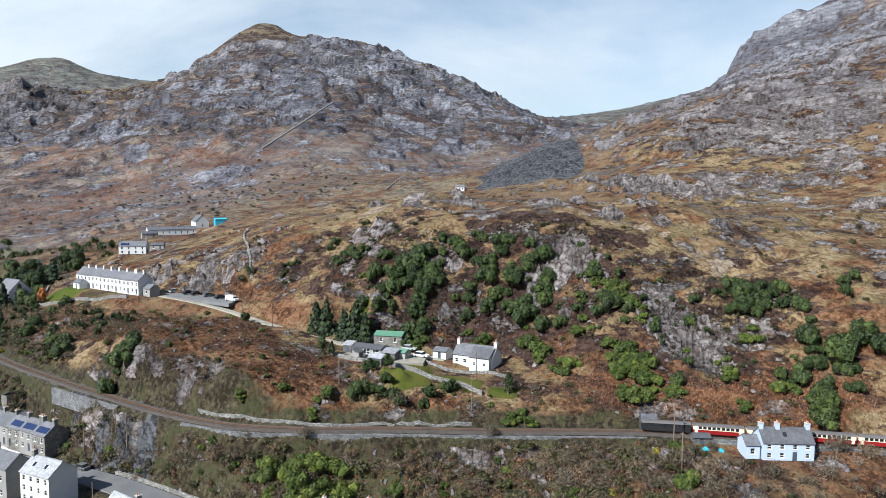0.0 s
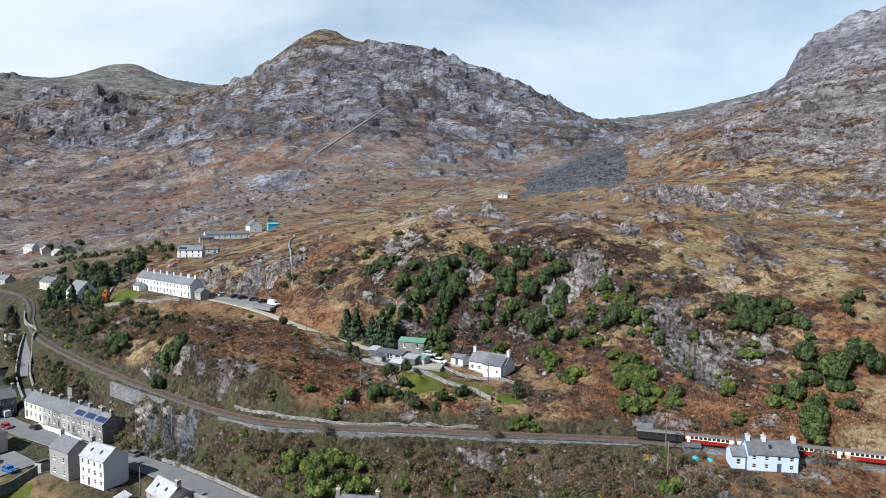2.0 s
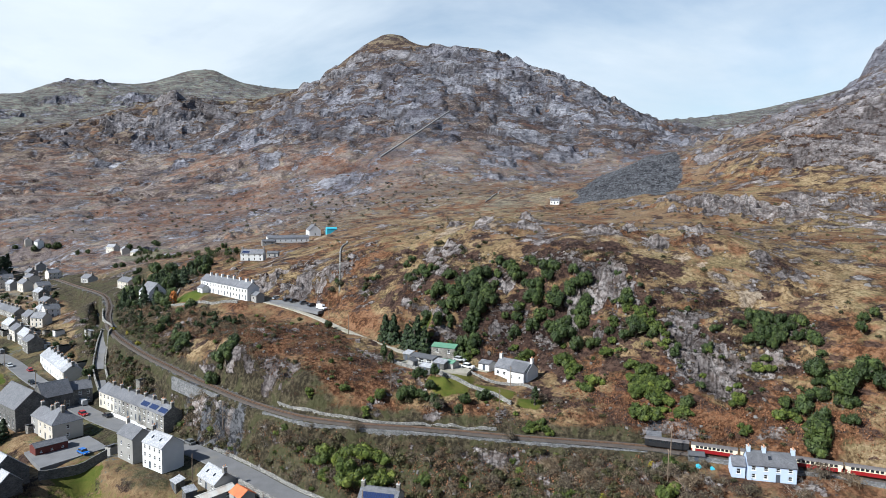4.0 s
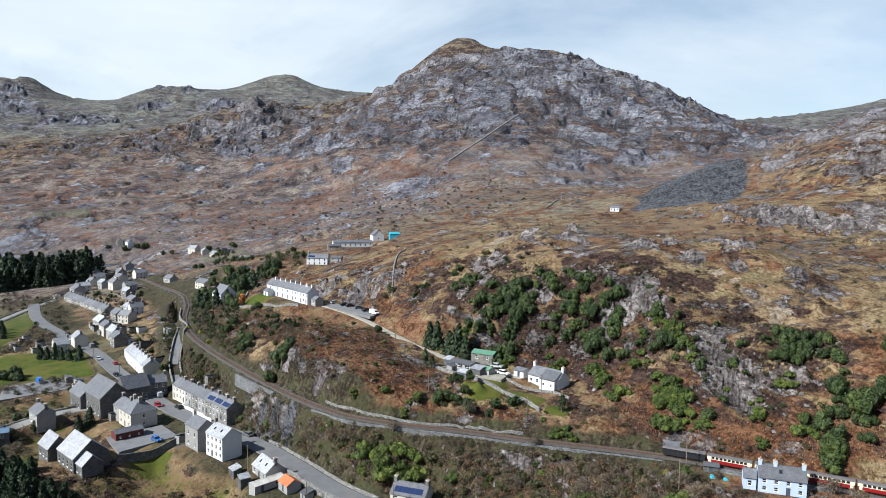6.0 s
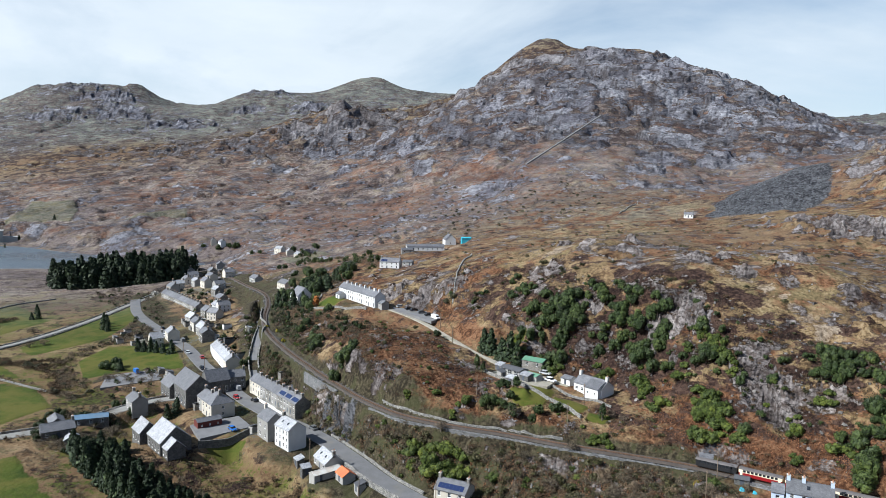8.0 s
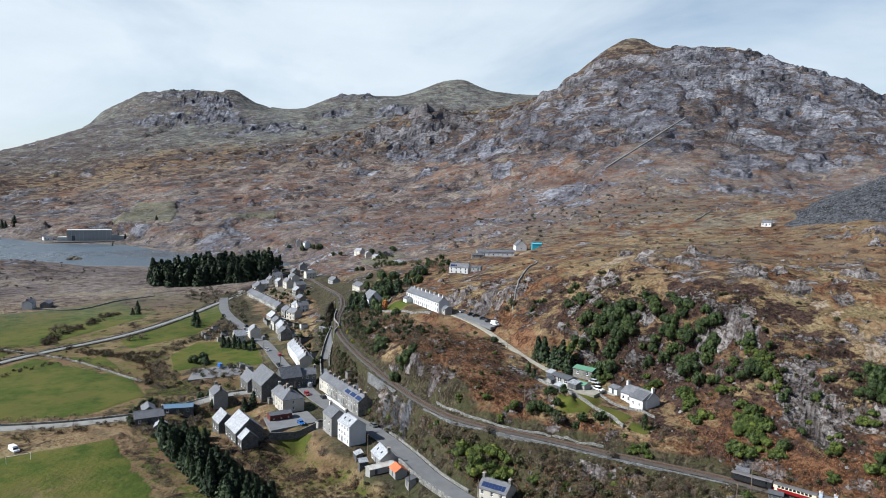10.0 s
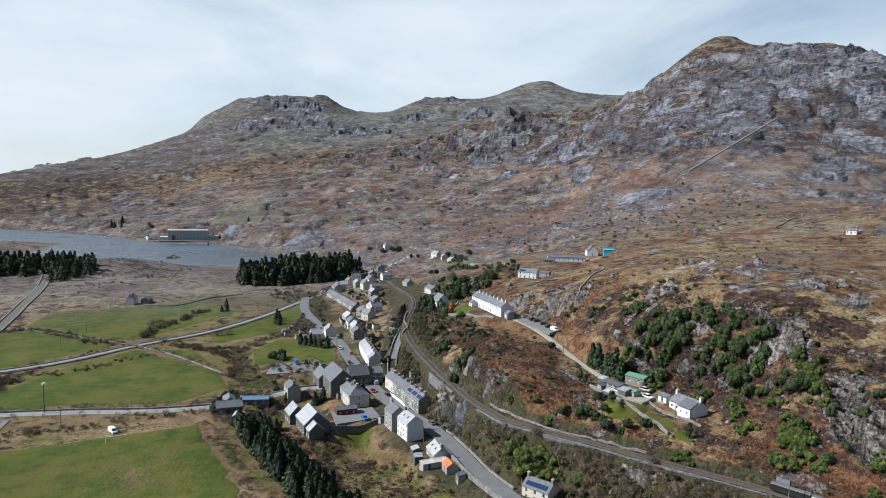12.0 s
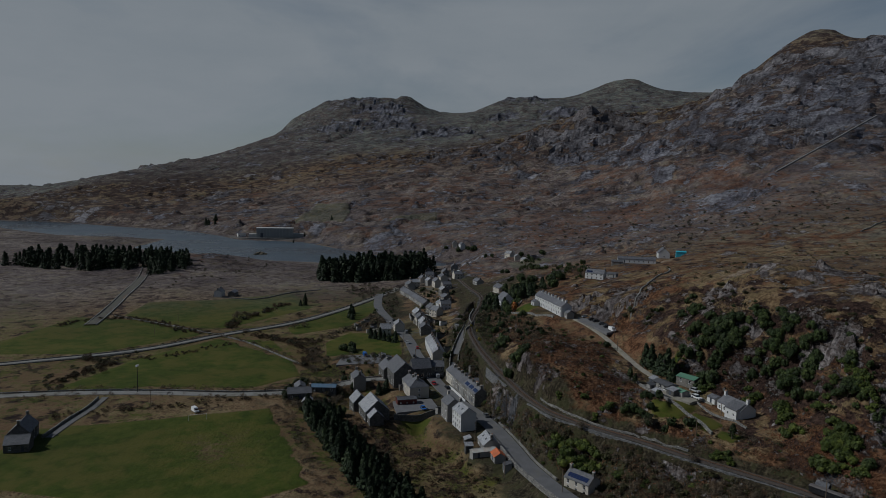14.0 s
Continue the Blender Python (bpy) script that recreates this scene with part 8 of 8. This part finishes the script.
def car(label, x, y, z, yaw, paint, van=False):
    """A parked car: body, cabin with glass, four wheels, lamps."""
    base = tagged(new("van" if van else "car"), label, "van" if van else "car", "parked vehicles")
    base.matrix_basis = pose(x, y, z, 0, 0, yaw)
    L, W = (4.9, 1.95) if van else (4.2, 1.75)
    h1, h2 = (1.05, 2.0) if van else (0.88, 1.45)
    bm = bmesh.new()
    prof = [(-L / 2, 0.32), (-L / 2, h1 * 0.92), (-L / 2 + 0.15, h1), (L / 2 - 0.9, h1), (L / 2 - 0.1, h1 * 0.82), (L / 2, 0.5), (L / 2, 0.32)]
    a = [bm.verts.new((px, -W / 2, pz)) for px, pz in prof]
    b = [bm.verts.new((px, W / 2, pz)) for px, pz in prof]
    bm.faces.new(a)
    bm.faces.new(b[::-1])
    for k in range(len(prof)):
        l = (k + 1) % len(prof)
        bm.faces.new((a[l], a[k], b[k], b[l]))
    me = bpy.data.meshes.new("body")
    bm.to_mesh(me)
    bm.free()
    part("body", me, paint, base)
    x0, x1 = (-L / 2 + 0.08, L / 2 - 1.25) if van else (-L / 2 + 0.35, L / 2 - 1.35)
    inset = 0.1
    v = [(x0, -W / 2 + 0.05, h1), (x1 + 0.35, -W / 2 + 0.05, h1), (x1 + 0.35, W / 2 - 0.05, h1), (x0, W / 2 - 0.05, h1)]
    v += [(x0 + (0.03 if van else 0.4), -W / 2 + 0.05 + inset, h2), (x1 - 0.25, -W / 2 + 0.05 + inset, h2), (x1 - 0.25, W / 2 - 0.05 - inset, h2), (x0 + (0.03 if van else 0.4), W / 2 - 0.05 - inset, h2)]
    cm = bpy.data.meshes.new("cabin")
    cm.from_pydata(v, [], [(0, 1, 5, 4), (1, 2, 6, 5), (2, 3, 7, 6), (3, 0, 4, 7)])
    part("cabin", cm, paint if van else PANE, base)
    part("roof", box_mesh("roof", v[4][0] - 0.03, v[5][0] + 0.03, v[4][1] - 0.02, v[7][1] + 0.02, h2 - 0.02, h2 + 0.04), paint, base)
    if van:
        part("windscreen", box_mesh("windscreen", x1 + 0.05, x1 + 0.33, -W / 2 + 0.15, W / 2 - 0.15, h1 + 0.05, h1 + 0.5), PANE, base)
    for wx in (-L / 2 + 0.75, L / 2 - 0.8):
        for s in (-1, 1):
            wv, wf = [], []
            tube(wv, wf, (wx, s * (W / 2 - 0.2), 0.31), (wx, s * (W / 2 + 0.02), 0.31), 0.31, 0.31, 12)
            wf += [tuple(range(11, -1, -1)), tuple(range(12, 24))]
            wm = bpy.data.meshes.new("wheel")
            wm.from_pydata(wv, [], wf)
            part("wheel", wm, IRON, base)
    for s in (-1, 1):
        part("headlight", box_mesh("headlight", L / 2 - 0.06, L / 2 + 0.01, s * (W / 2 - 0.3) - 0.18, s * (W / 2 - 0.3) + 0.18, 0.55, 0.7), FRAME_WHITE, base)
    return base


def paint(name, c):
    return surface(name, c, 0.25, 0.03, 0.5, 4, 0, per_object=0, spec=0.6)


P_BLACK, P_BLUE, P_GREY, P_WHITE, P_RED, P_SILVER = paint("black_car_paint", (0.012, 0.013, 0.016)), paint("blue_car_paint", (0.02, 0.12, 0.4)), paint("grey_car_paint", (0.12, 0.125, 0.13)), paint("white_car_paint", (0.75, 0.75, 0.75)), paint("red_car_paint", (0.35, 0.03, 0.03)), paint("silver_car_paint", (0.4, 0.41, 0.42))
car("silver car parked at the end of the white terrace", -219.5, 37.0, 37.35, 120, P_SILVER)
car("black car parked beside the white terrace", -213.0, 41.5, 37.35, 115, P_BLACK)
car("black car parked on the hillside tarmac", -209.6, 44.0, 37.35, 115, P_BLACK)
car("dark grey car parked on the hillside tarmac", -203.6, 47.8, 37.35, 110, P_GREY)
car("dark grey car parked near the van", -197.0, 51.0, 37.35, 110, P_BLACK)
car("white van parked at the end of the tarmac", -189.6, 54.0, 37.35, 35, P_WHITE, True)
car("blue car parked in the school yard", -126.0, -21.0, 7.35, 40, P_BLUE)
car("white car parked beside the cottage", -110.6, 92.4, 30.9, 40, P_WHITE)
car("silver car parked among garden sheds", -118.6, 92.0, 31.2, 50, P_SILVER)
car("white trailer box parked on the field edge", -88.4, -114.0, float(land_z(-88.4, -114)[0]), 60, P_WHITE, True)
car("blue van parked by the lawn", -206, -88, 6.3, 40, P_BLUE, True)
rng_cars = np.random.default_rng(77)
q_st, a_st = resample(STREET, 1.0)
for k, s in enumerate((104, 116, 150, 158, 171, 190, 197, 214, 236, 250, 281, 300, 322)):
    x, y, z = q_st[s]
    side = (-1, 1)[k % 2] * 2.3
    car(("grey", "white", "dark", "red", "silver")[k % 5] + " car parked along the village street", x - math.sin(a_st[s]) * side, y + math.cos(a_st[s]) * side, z + 0.1, math.degrees(a_st[s]) + 180 * (k % 2), (P_GREY, P_WHITE, P_BLACK, P_RED, P_SILVER)[k % 5], van=(k % 6 == 4))
car("pale car parked below the railway bridge", 3.0, 112.0, 13.6, 110, P_SILVER)

# small sheds and yards' lean-tos behind the houses
def small_shed(x, y, yaw, long_, deep_, high, wall, roof, label):
    z = float(land_z(x, y)[0])
    base = tagged(new("shed"), label, "shed", "sheds in the gardens")
    base.matrix_basis = pose(x, y, z, 0, 0, yaw)
    a, b = long_ / 2, deep_ / 2
    part("wall", box_mesh("wall", -a, a, -b, b, -1.0, high), wall, base)
    v = [(-a - 0.15, -b - 0.2, high - 0.05), (a + 0.15, -b - 0.2, high - 0.05), (a + 0.15, b + 0.1, high + 0.75), (-a - 0.15, b + 0.1, high + 0.75)]
    v += [(p[0], p[1], p[2] + 0.12) for p in v]
    f = [(3, 2, 1, 0), (4, 5, 6, 7), (0, 1, 5, 4), (1, 2, 6, 5), (2, 3, 7, 6), (3, 0, 4, 7)]
    rm = bpy.data.meshes.new("roof")
    rm.from_pydata(v, [], f)
    part("roof", rm, roof, base)
    part("door", box_mesh("door", -0.45, 0.45, -b - 0.06, -b - 0.01, 0.05, min(2.0, high - 0.2)), DOOR_PAINT, base)


rng_shed = np.random.default_rng(404)
SHED_LOOKS = [(STONE, SLATE, "small stone shed with slate roof behind the houses"), (GREY_WALL, DARK_FELT, "small grey shed with dark felt roof in a garden"), (STONE_DARK, SLATE_PALE, "small dark stone outhouse with pale slate roof"), (WHITE, SLATE, "small whitewashed outhouse with slate roof"), (GREY_WALL, PALE_IRON, "small shed with pale iron roof in a yard")]
for off, s0, s1, step in ((-15, 118, 175, 5), (17, 120, 190, 6), (-17, 190, 330, 6), (18, 200, 340, 7), (-27, 200, 320, 9), (28, 230, 340, 9)):
    for s in range(s0, min(s1, len(q_st)), step):
        if rng_shed.uniform() < 0.3:
            continue
        o = off + rng_shed.normal(0, 1.8)
        x, y = q_st[s, 0] - math.sin(a_st[s]) * o, q_st[s, 1] + math.cos(a_st[s]) * o
        if max(inside(np.array([x]), np.array([y]), p)[0] for p in PASTURES[:5]) > -2:
            continue
        if near_path(np.array([x]), np.array([y]), RAIL)[0][0] < 6 or near_path(np.array([x]), np.array([y]), LANE)[0][0] < 5 or min(math.hypot(x - p[0], y - p[1]) - 0.55 * p[3] for p in PLOTS + PLOTS_B) < 2:
            continue
        look_ = SHED_LOOKS[int(rng_shed.integers(len(SHED_LOOKS)))]
        small_shed(x, y, math.degrees(a_st[s]) + (0, 90)[int(rng_shed.integers(2))], rng_shed.uniform(2.6, 5.0), rng_shed.uniform(2.2, 3.4), rng_shed.uniform(2.0, 2.6), *look_)
for x, y, yaw in ((-112, 84, 40), (-108, 78.5, 40), (-116, 76, 130), (-125, 76.5, 40), (-131, 86, 50), (-99, 8, 30), (-88, 12, 120), (-76, 30, 30)):
    look_ = SHED_LOOKS[1 + int(rng_shed.integers(2))]
    small_shed(x, y, yaw, rng_shed.uniform(2.6, 4.2), rng_shed.uniform(2.0, 2.8), 2.1, *look_)

house("dark stone house with steep slate gables by the playing field", "house", -37.0, -153.0, 5.2, 35, 12, 7.5, 4.6, 3.6, wall=STONE_DARK, bays=3)
house("low dark stone wing with slate roof by the playing field", "outbuilding", -29.0, -146.0, 5.2, 125, 8.5, 6.0, 3.0, 2.6, wall=STONE_DARK, bays=2, storeys=1, chimneys=())
stone_wall("stone_wall", beside(DRIVE, 2.4), 1.2, 0.5, STONE_WALL, "stone wall along the drive to the field house", seed=31)

# telegraph poles and the floodlight mast
WOOD_POLE = surface("pole_wood", (0.16, 0.12, 0.09), 0.9, 0.25, 2, 10, 0.2)


def pole(x, y, height, arms=1):
    z = float(land_z(x, y)[0])
    base = tagged(new("telegraph_pole"), "brown wooden telegraph pole with a cross arm", "pole", "telegraph poles")
    base.matrix_basis = pose(x, y, z)
    v, f = [], []
    tube(v, f, (0, 0, -0.8), (0, 0, height), 0.15, 0.1, 7)
    me = bpy.data.meshes.new("post")
    me.from_pydata(v, [], f)
    part("post", me, WOOD_POLE, base)
    for k in range(arms):
        part("cross_arm", box_mesh("cross_arm", -0.8, 0.8, -0.06, 0.06, height - 0.5 - 0.6 * k, height - 0.38 - 0.6 * k), WOOD_POLE, base)
    return base


for x, y, h in ((-49.4, 124.8, 8), (-128.5, 9.2, 8), (-117.9, 18.8, 8), (-80, 92, 7.5), (-93, 100, 7), (-72, 30, 8), (-96, 12, 8), (-60, 52, 8), (-160, -34, 8), (-200, -54, 8), (-236, -76, 8), (-86, -136, 8), (-40, 118, 8), (-100, 66, 7), (-150, 60, 7), (-180, 56, 7), (-18, 168, 8), (-245, -255, 7), (-205, -240, 7)):
    pole(x, y, h)
mast = tagged(new("floodlight_mast"), "tall grey floodlight mast beside the playing field", "mast")
mast.matrix_basis = pose(-101.9, -158.2, float(land_z(-101.9, -158.2)[0]))
v, f = [], []
tube(v, f, (0, 0, -0.8), (0, 0, 13), 0.2, 0.12, 8)
me = bpy.data.meshes.new("post")
me.from_pydata(v, [], f)
part("post", me, IRON, mast)
for s in (-0.45, 0.45):
    part("lamp_head", box_mesh("lamp_head", s - 0.38, s + 0.38, -0.25, 0.25, 12.6, 13.4), FRAME_WHITE, mast)
goal = tagged(new("goal_frame"), "white football goal on the playing field", "goal")
goal.matrix_basis = pose(-80, -106, float(land_z(-80, -106)[0]), 0, 0, 130)
for nm, a, b in (("post", (-3.6, 0, -0.2), (-3.6, 0, 2.4)), ("post", (3.6, 0, -0.2), (3.6, 0, 2.4)), ("crossbar", (-3.66, 0, 2.4), (3.66, 0, 2.4))):
    v, f = [], []
    tube(v, f, a, b, 0.07, 0.07, 6)
    me = bpy.data.meshes.new(nm)
    me.from_pydata(v, [], f)
    part(nm, me, FRAME_WHITE, goal)

# the power station across the lake
ps = tagged(new("power_station"), "long grey concrete power station hall at the lake shore", "power station")
ps.matrix_basis = pose(-958, -634, 2.0, 0, 0, 300)
PANEL = surface("grey_cladding", (0.3, 0.31, 0.3), 0.7, 0.08, 0.1, 1.0, 0.05)
part("hall", box_mesh("hall", -33, 33, -11, 11, -4, 17), PANEL, ps)
part("roof", box_mesh("roof", -33.6, 33.6, -11.6, 11.6, 17, 18.2), CONCRETE, ps, label="pale flat roof edge")
for k in range(12):
    part("rib", box_mesh("rib", -32 + k * 5.8, -31.3 + k * 5.8, 11, 11.6, -4, 17), CONCRETE, ps)
part("annexe", box_mesh("annexe", -52, -33, -9, 9, -4, 8), PANEL, ps)
part("annexe", box_mesh("annexe", 33, 47, -7, 9, -4, 6.5), CONCRETE, ps)
part("quay", box_mesh("quay", -40, 48, 11.6, 24, -5, 0.6), STONE_DARK, ps, label="dark stone quay")
part("loading_door", box_mesh("loading_door", 20, 27, 11, 11.4, 0, 9), DOOR_PAINT, ps)
stone_wall("quay_wall", [(-930, -712, 2.4), (-912, -672, 2.4), (-930, -610, 2.4), (-926, -570, 2.4)], 0.4, 3, STONE_DARK, "dark stone quay wall below the power station", "quay", drape=False, sink=6, step=6)
house("small grey control building beside the power station", "building", -985, -575, 2.5, 140, 16, 9, 4, 1.0, wall=GREY_WALL, bays=4, storeys=1, chimneys=(), name="building", deep=5)
house("white boat building beside the power station", "building", -946, -700, 2.5, 140, 14, 9, 4, 1.5, wall=WHITE, bays=3, storeys=1, chimneys=(), name="building", deep=5)


def mound(name, x, y, z, r, h, mat, label, category, seed):
    rng = np.random.default_rng(seed)
    n, m = 22, 8
    v, f = [], []
    for j in range(m + 1):
        t = j / m
        for i in range(n):
            a = 2 * math.pi * i / n
            rr = r * (1 - t) * (1 + 0.22 * math.sin(3 * a + seed) + 0.1 * rng.normal())
            v.append((x + math.cos(a) * rr, y + math.sin(a) * rr * 0.7, z + h * t**0.7 + (0.25 * h * rng.normal() * 0.4 if 0 < j < m else 0)))
    for j in range(m):
        for i in range(n):
            k = (i + 1) % n
            f.append((j * n + i, j * n + k, (j + 1) * n + k, (j + 1) * n + i))
    return tagged(mesh_ob(name, v, f, mat), label, category)


ISLE = surface("islet_rock", (0.13, 0.11, 0.08), 0.95, 0.4, 0.3, 2, 0.5, dirt=(0.06, 0.06, 0.03))
mound("islet", -708, -497, -0.8, 13, 4.5, ISLE, "small rocky islet covered with scrub in the lake", "islet", 3)
mound("islet", -720, -512, -0.8, 5, 1.8, ISLE, "low dark rock breaking the lake surface", "islet", 4)
# beside the blue house: covered piles, a great leafless tree and grey willows
for x, y, r in ((-44.6, 129.2, 1.0), (-42.8, 131.6, 0.8)):
    mound("covered_pile", x, y, float(land_z(x, y)[0]) - 0.1, r, r * 0.9, BLUE_SHEET, "turquoise tarpaulin over a garden pile", "tarpaulin", 5)
house("small white house with slate roof below the slate tip", "house", -421, 259, float(land_z(-421, 259)[0]), 60, 7, 4.5, 2.8, 1.5, wall=WHITE, bays=3, storeys=1, deep=3)
stone_wall("retaining_wall", beside(RAIL, -2.9, 148, 166), 0.4, 0.7, GREY_WALL_STONE, "grey stone retaining wall below the railway bridge", drape=False, sink=5)
# the stony channel across the moor
CHANNEL = [(-210, -300, 5.2), (-236, -316, 5.3), (-307, -363, 7.2), (-360, -400, 7.6), (-403, -432, 7.2), (-450, -470, 8)]
ribbon("channel", CHANNEL, 3.2, surface("stony_channel", (0.09, 0.083, 0.072), 0.95, 0.3, 0.3, 3, 0.4, dirt=(0.1, 0.1, 0.06)), lift=0.3, label="stony drainage channel across the moor", category="channel")
stone_wall("stone_wall", beside(CHANNEL, 3.8), 0.8, 0.7, STONE_WALL, "stone wall beside the drainage channel", seed=21)
stone_wall("stone_wall", beside(CHANNEL, -3.8), 0.8, 0.7, STONE_WALL, "stone wall on the far side of the channel", seed=22)

# ---- boulders, bracken and tussocks: real relief where the hillside is close ----
def rubble(name, spots, mat, label, seed):
    """Angular stones as one mesh."""
    rng = np.random.default_rng(seed)
    spots = np.array(spots)
    z = land_z(spots[:, 0], spots[:, 1])
    cube = np.array([(-1, -1, -0.5), (1, -1, -0.5), (1, 1, -0.5), (-1, 1, -0.5), (-0.7, -0.7, 0.8), (0.7, -0.7, 0.8), (0.7, 0.7, 0.8), (-0.7, 0.7, 0.8)])
    quads = np.array([(4, 5, 6, 7), (0, 1, 5, 4), (1, 2, 6, 5), (2, 3, 7, 6), (3, 0, 4, 7)])
    n = len(spots)
    p = cube[None] * (1 + rng.normal(0, 0.28, (n, 8, 3))) * (spots[:, 2] * 0.5)[:, None, None] * rng.uniform(0.6, 1.4, (n, 1, 3))
    a = rng.uniform(0, 6.28, n)
    c, s = np.cos(a)[:, None], np.sin(a)[:, None]
    p = np.stack([p[..., 0] * c - p[..., 1] * s, p[..., 0] * s + p[..., 1] * c, p[..., 2]], -1)
    p += np.stack([spots[:, 0], spots[:, 1], z], -1)[:, None]
    f = (quads[None] + 8 * np.arange(n)[:, None, None]).reshape(-1, 4)
    return tagged(mesh_ob(name, p.reshape(-1, 3).tolist(), f.tolist(), mat), label, "stones", kind="stuff")


ROCK = surface("loose_grey_rock", (0.125, 0.117, 0.112), 0.95, 0.4, 0.4, 3, 0.4, island=True, per_object=0.4)
SLATE_ROCK = surface("loose_slate", (0.07, 0.073, 0.082), 0.8, 0.4, 0.4, 3, 0.4, island=True, per_object=0.4)
rubble("boulders", scatter(UPPER_SLOPE, 360, 0.25, 0.95, 61), ROCK, "grey boulders strewn over the heather slope", 1)
rubble("stones", scatter(FRONT_HILL, 160, 0.3, 0.9, 62), ROCK, "grey stones among bracken", 2)
rubble("stones", scatter(LOWER_BANK, 200, 0.3, 1.0, 63), ROCK, "grey stones on the bank below the railway", 3)
rubble("stones", scatter(UPLAND_AREA, 500, 0.3, 1.2, 64), ROCK, "grey stones scattered over the upland grass", 4)
rubble("boulders", scatter(FAR_MOOR, 700, 0.6, 1.9, 65), ROCK, "pale boulders scattered over the far moor", 5)
rubble("slate_blocks", scatter(SLATE_TIP, 2000, 0.5, 1.4, 66), SLATE_ROCK, "broken slate blocks on the waste tip", 6)
MOUNTAIN = [(-860, 200), (-900, 420), (-1050, 640), (-1300, 700), (-1550, 560), (-1600, 300), (-1500, 60), (-1200, -40), (-980, 60)]
rubble("boulders", scatter(MOUNTAIN, 200, 1.0, 2.2, 67), ROCK, "grey boulders and broken crags on the mountainside", 7)
CLIFF_SIDE = [(-430, 360), (-200, 350), (-100, 420), (-160, 600), (-400, 760), (-600, 780), (-560, 600), (-480, 440)]
rubble("boulders", scatter(CLIFF_SIDE, 260, 0.8, 2.0, 68), ROCK, "pale boulders below the great crag", 8)


def tufts(name, spots, mat, label, category, seed, blades=2):
    """Clumps of stiff fronds, several leaning blades each, as one mesh."""
    rng = np.random.default_rng(seed)
    spots = np.repeat(np.array(spots), blades, axis=0)
    n = len(spots)
    x, y = spots[:, 0] + rng.normal(0, 0.25, n), spots[:, 1] + rng.normal(0, 0.25, n)
    z = land_z(x, y)
    a = rng.uniform(0, 6.28, n)
    h = spots[:, 2] * rng.uniform(0.5, 1.0, n)
    w = h * 0.34
    lean = rng.uniform(0.3, 0.9, n) * h
    dx, dy = np.cos(a), np.sin(a)
    base = np.stack([x, y, z - 0.05], -1)
    side = np.stack([-dy, dx, 0 * x], -1) * w[:, None]
    mid = base + np.stack([dx * lean * 0.5, dy * lean * 0.5, h * 0.8], -1)
    tip = base + np.stack([dx * lean * 1.2, dy * lean * 1.2, h * 0.75], -1)
    p = np.stack([base - side * 0.3, base + side * 0.3, mid + side, tip, mid - side], 1)
    f = np.arange(5 * n).reshape(-1, 5)
    return tagged(mesh_ob(name, p.reshape(-1, 3).tolist(), f.tolist(), mat), label, category, kind="stuff")


FROND = leaf_material("dead_bracken_frond", (0.09, 0.042, 0.024), (0.15, 0.074, 0.042), (0.215, 0.115, 0.07), 0.9)
HEATHER = leaf_material("heather_sprig", (0.018, 0.013, 0.013), (0.045, 0.033, 0.031), (0.09, 0.066, 0.055), 0.9)
TUSSOCK = leaf_material("dry_grass_tussock", (0.08, 0.063, 0.036), (0.125, 0.098, 0.058), (0.175, 0.14, 0.085), 0.9)
tufts("bracken", scatter(FRONT_HILL, 8000, 0.3, 0.6, 71, keep=lambda x, y: bumps(x, y, BRACKENS)), FROND, "rust-brown dead bracken covering the hillside", "bracken", 1)
tufts("bracken", scatter(LOWER_BANK, 6500, 0.3, 0.7, 72), FROND, "rust-brown bracken on the bank", "bracken", 2)
tufts("heather", scatter(UPPER_SLOPE, 9000, 0.3, 0.55, 73), HEATHER, "dark brown heather between the rocks", "heather", 3)
tufts("tussocks", scatter(UPLAND_AREA, 6000, 0.3, 0.6, 74), TUSSOCK, "tan grass tussocks on the upland", "grass", 4)
tufts("tussocks", scatter(ROUGH, 1500, 0.4, 0.9, 75), TUSSOCK, "tan tussocks on the rough field", "grass", 5)
tufts("bracken", scatter(RAIL_HILL, 2500, 0.3, 0.7, 76), FROND, "rust-brown bracken above the line", "bracken", 6)
tufts("bracken", scatter(NEAR_COTTAGE, 2500, 0.3, 0.7, 77), FROND, "rust-brown bracken below the blue cottage", "bracken", 7)
SLOPE_FOOT = [(-92, 112), (-70, 118), (-58, 128), (-40, 150), (-24, 172), (-36, 172), (-52, 152), (-66, 136), (-84, 124)]
tufts("bracken", scatter(SLOPE_FOOT, 3500, 0.3, 0.6, 78), FROND, "pale rust bracken at the foot of the slope", "bracken", 8)
tufts("bracken", scatter(RAILSIDE, 3000, 0.3, 0.7, 79), FROND, "rust-brown bracken beside the railway", "bracken", 9)
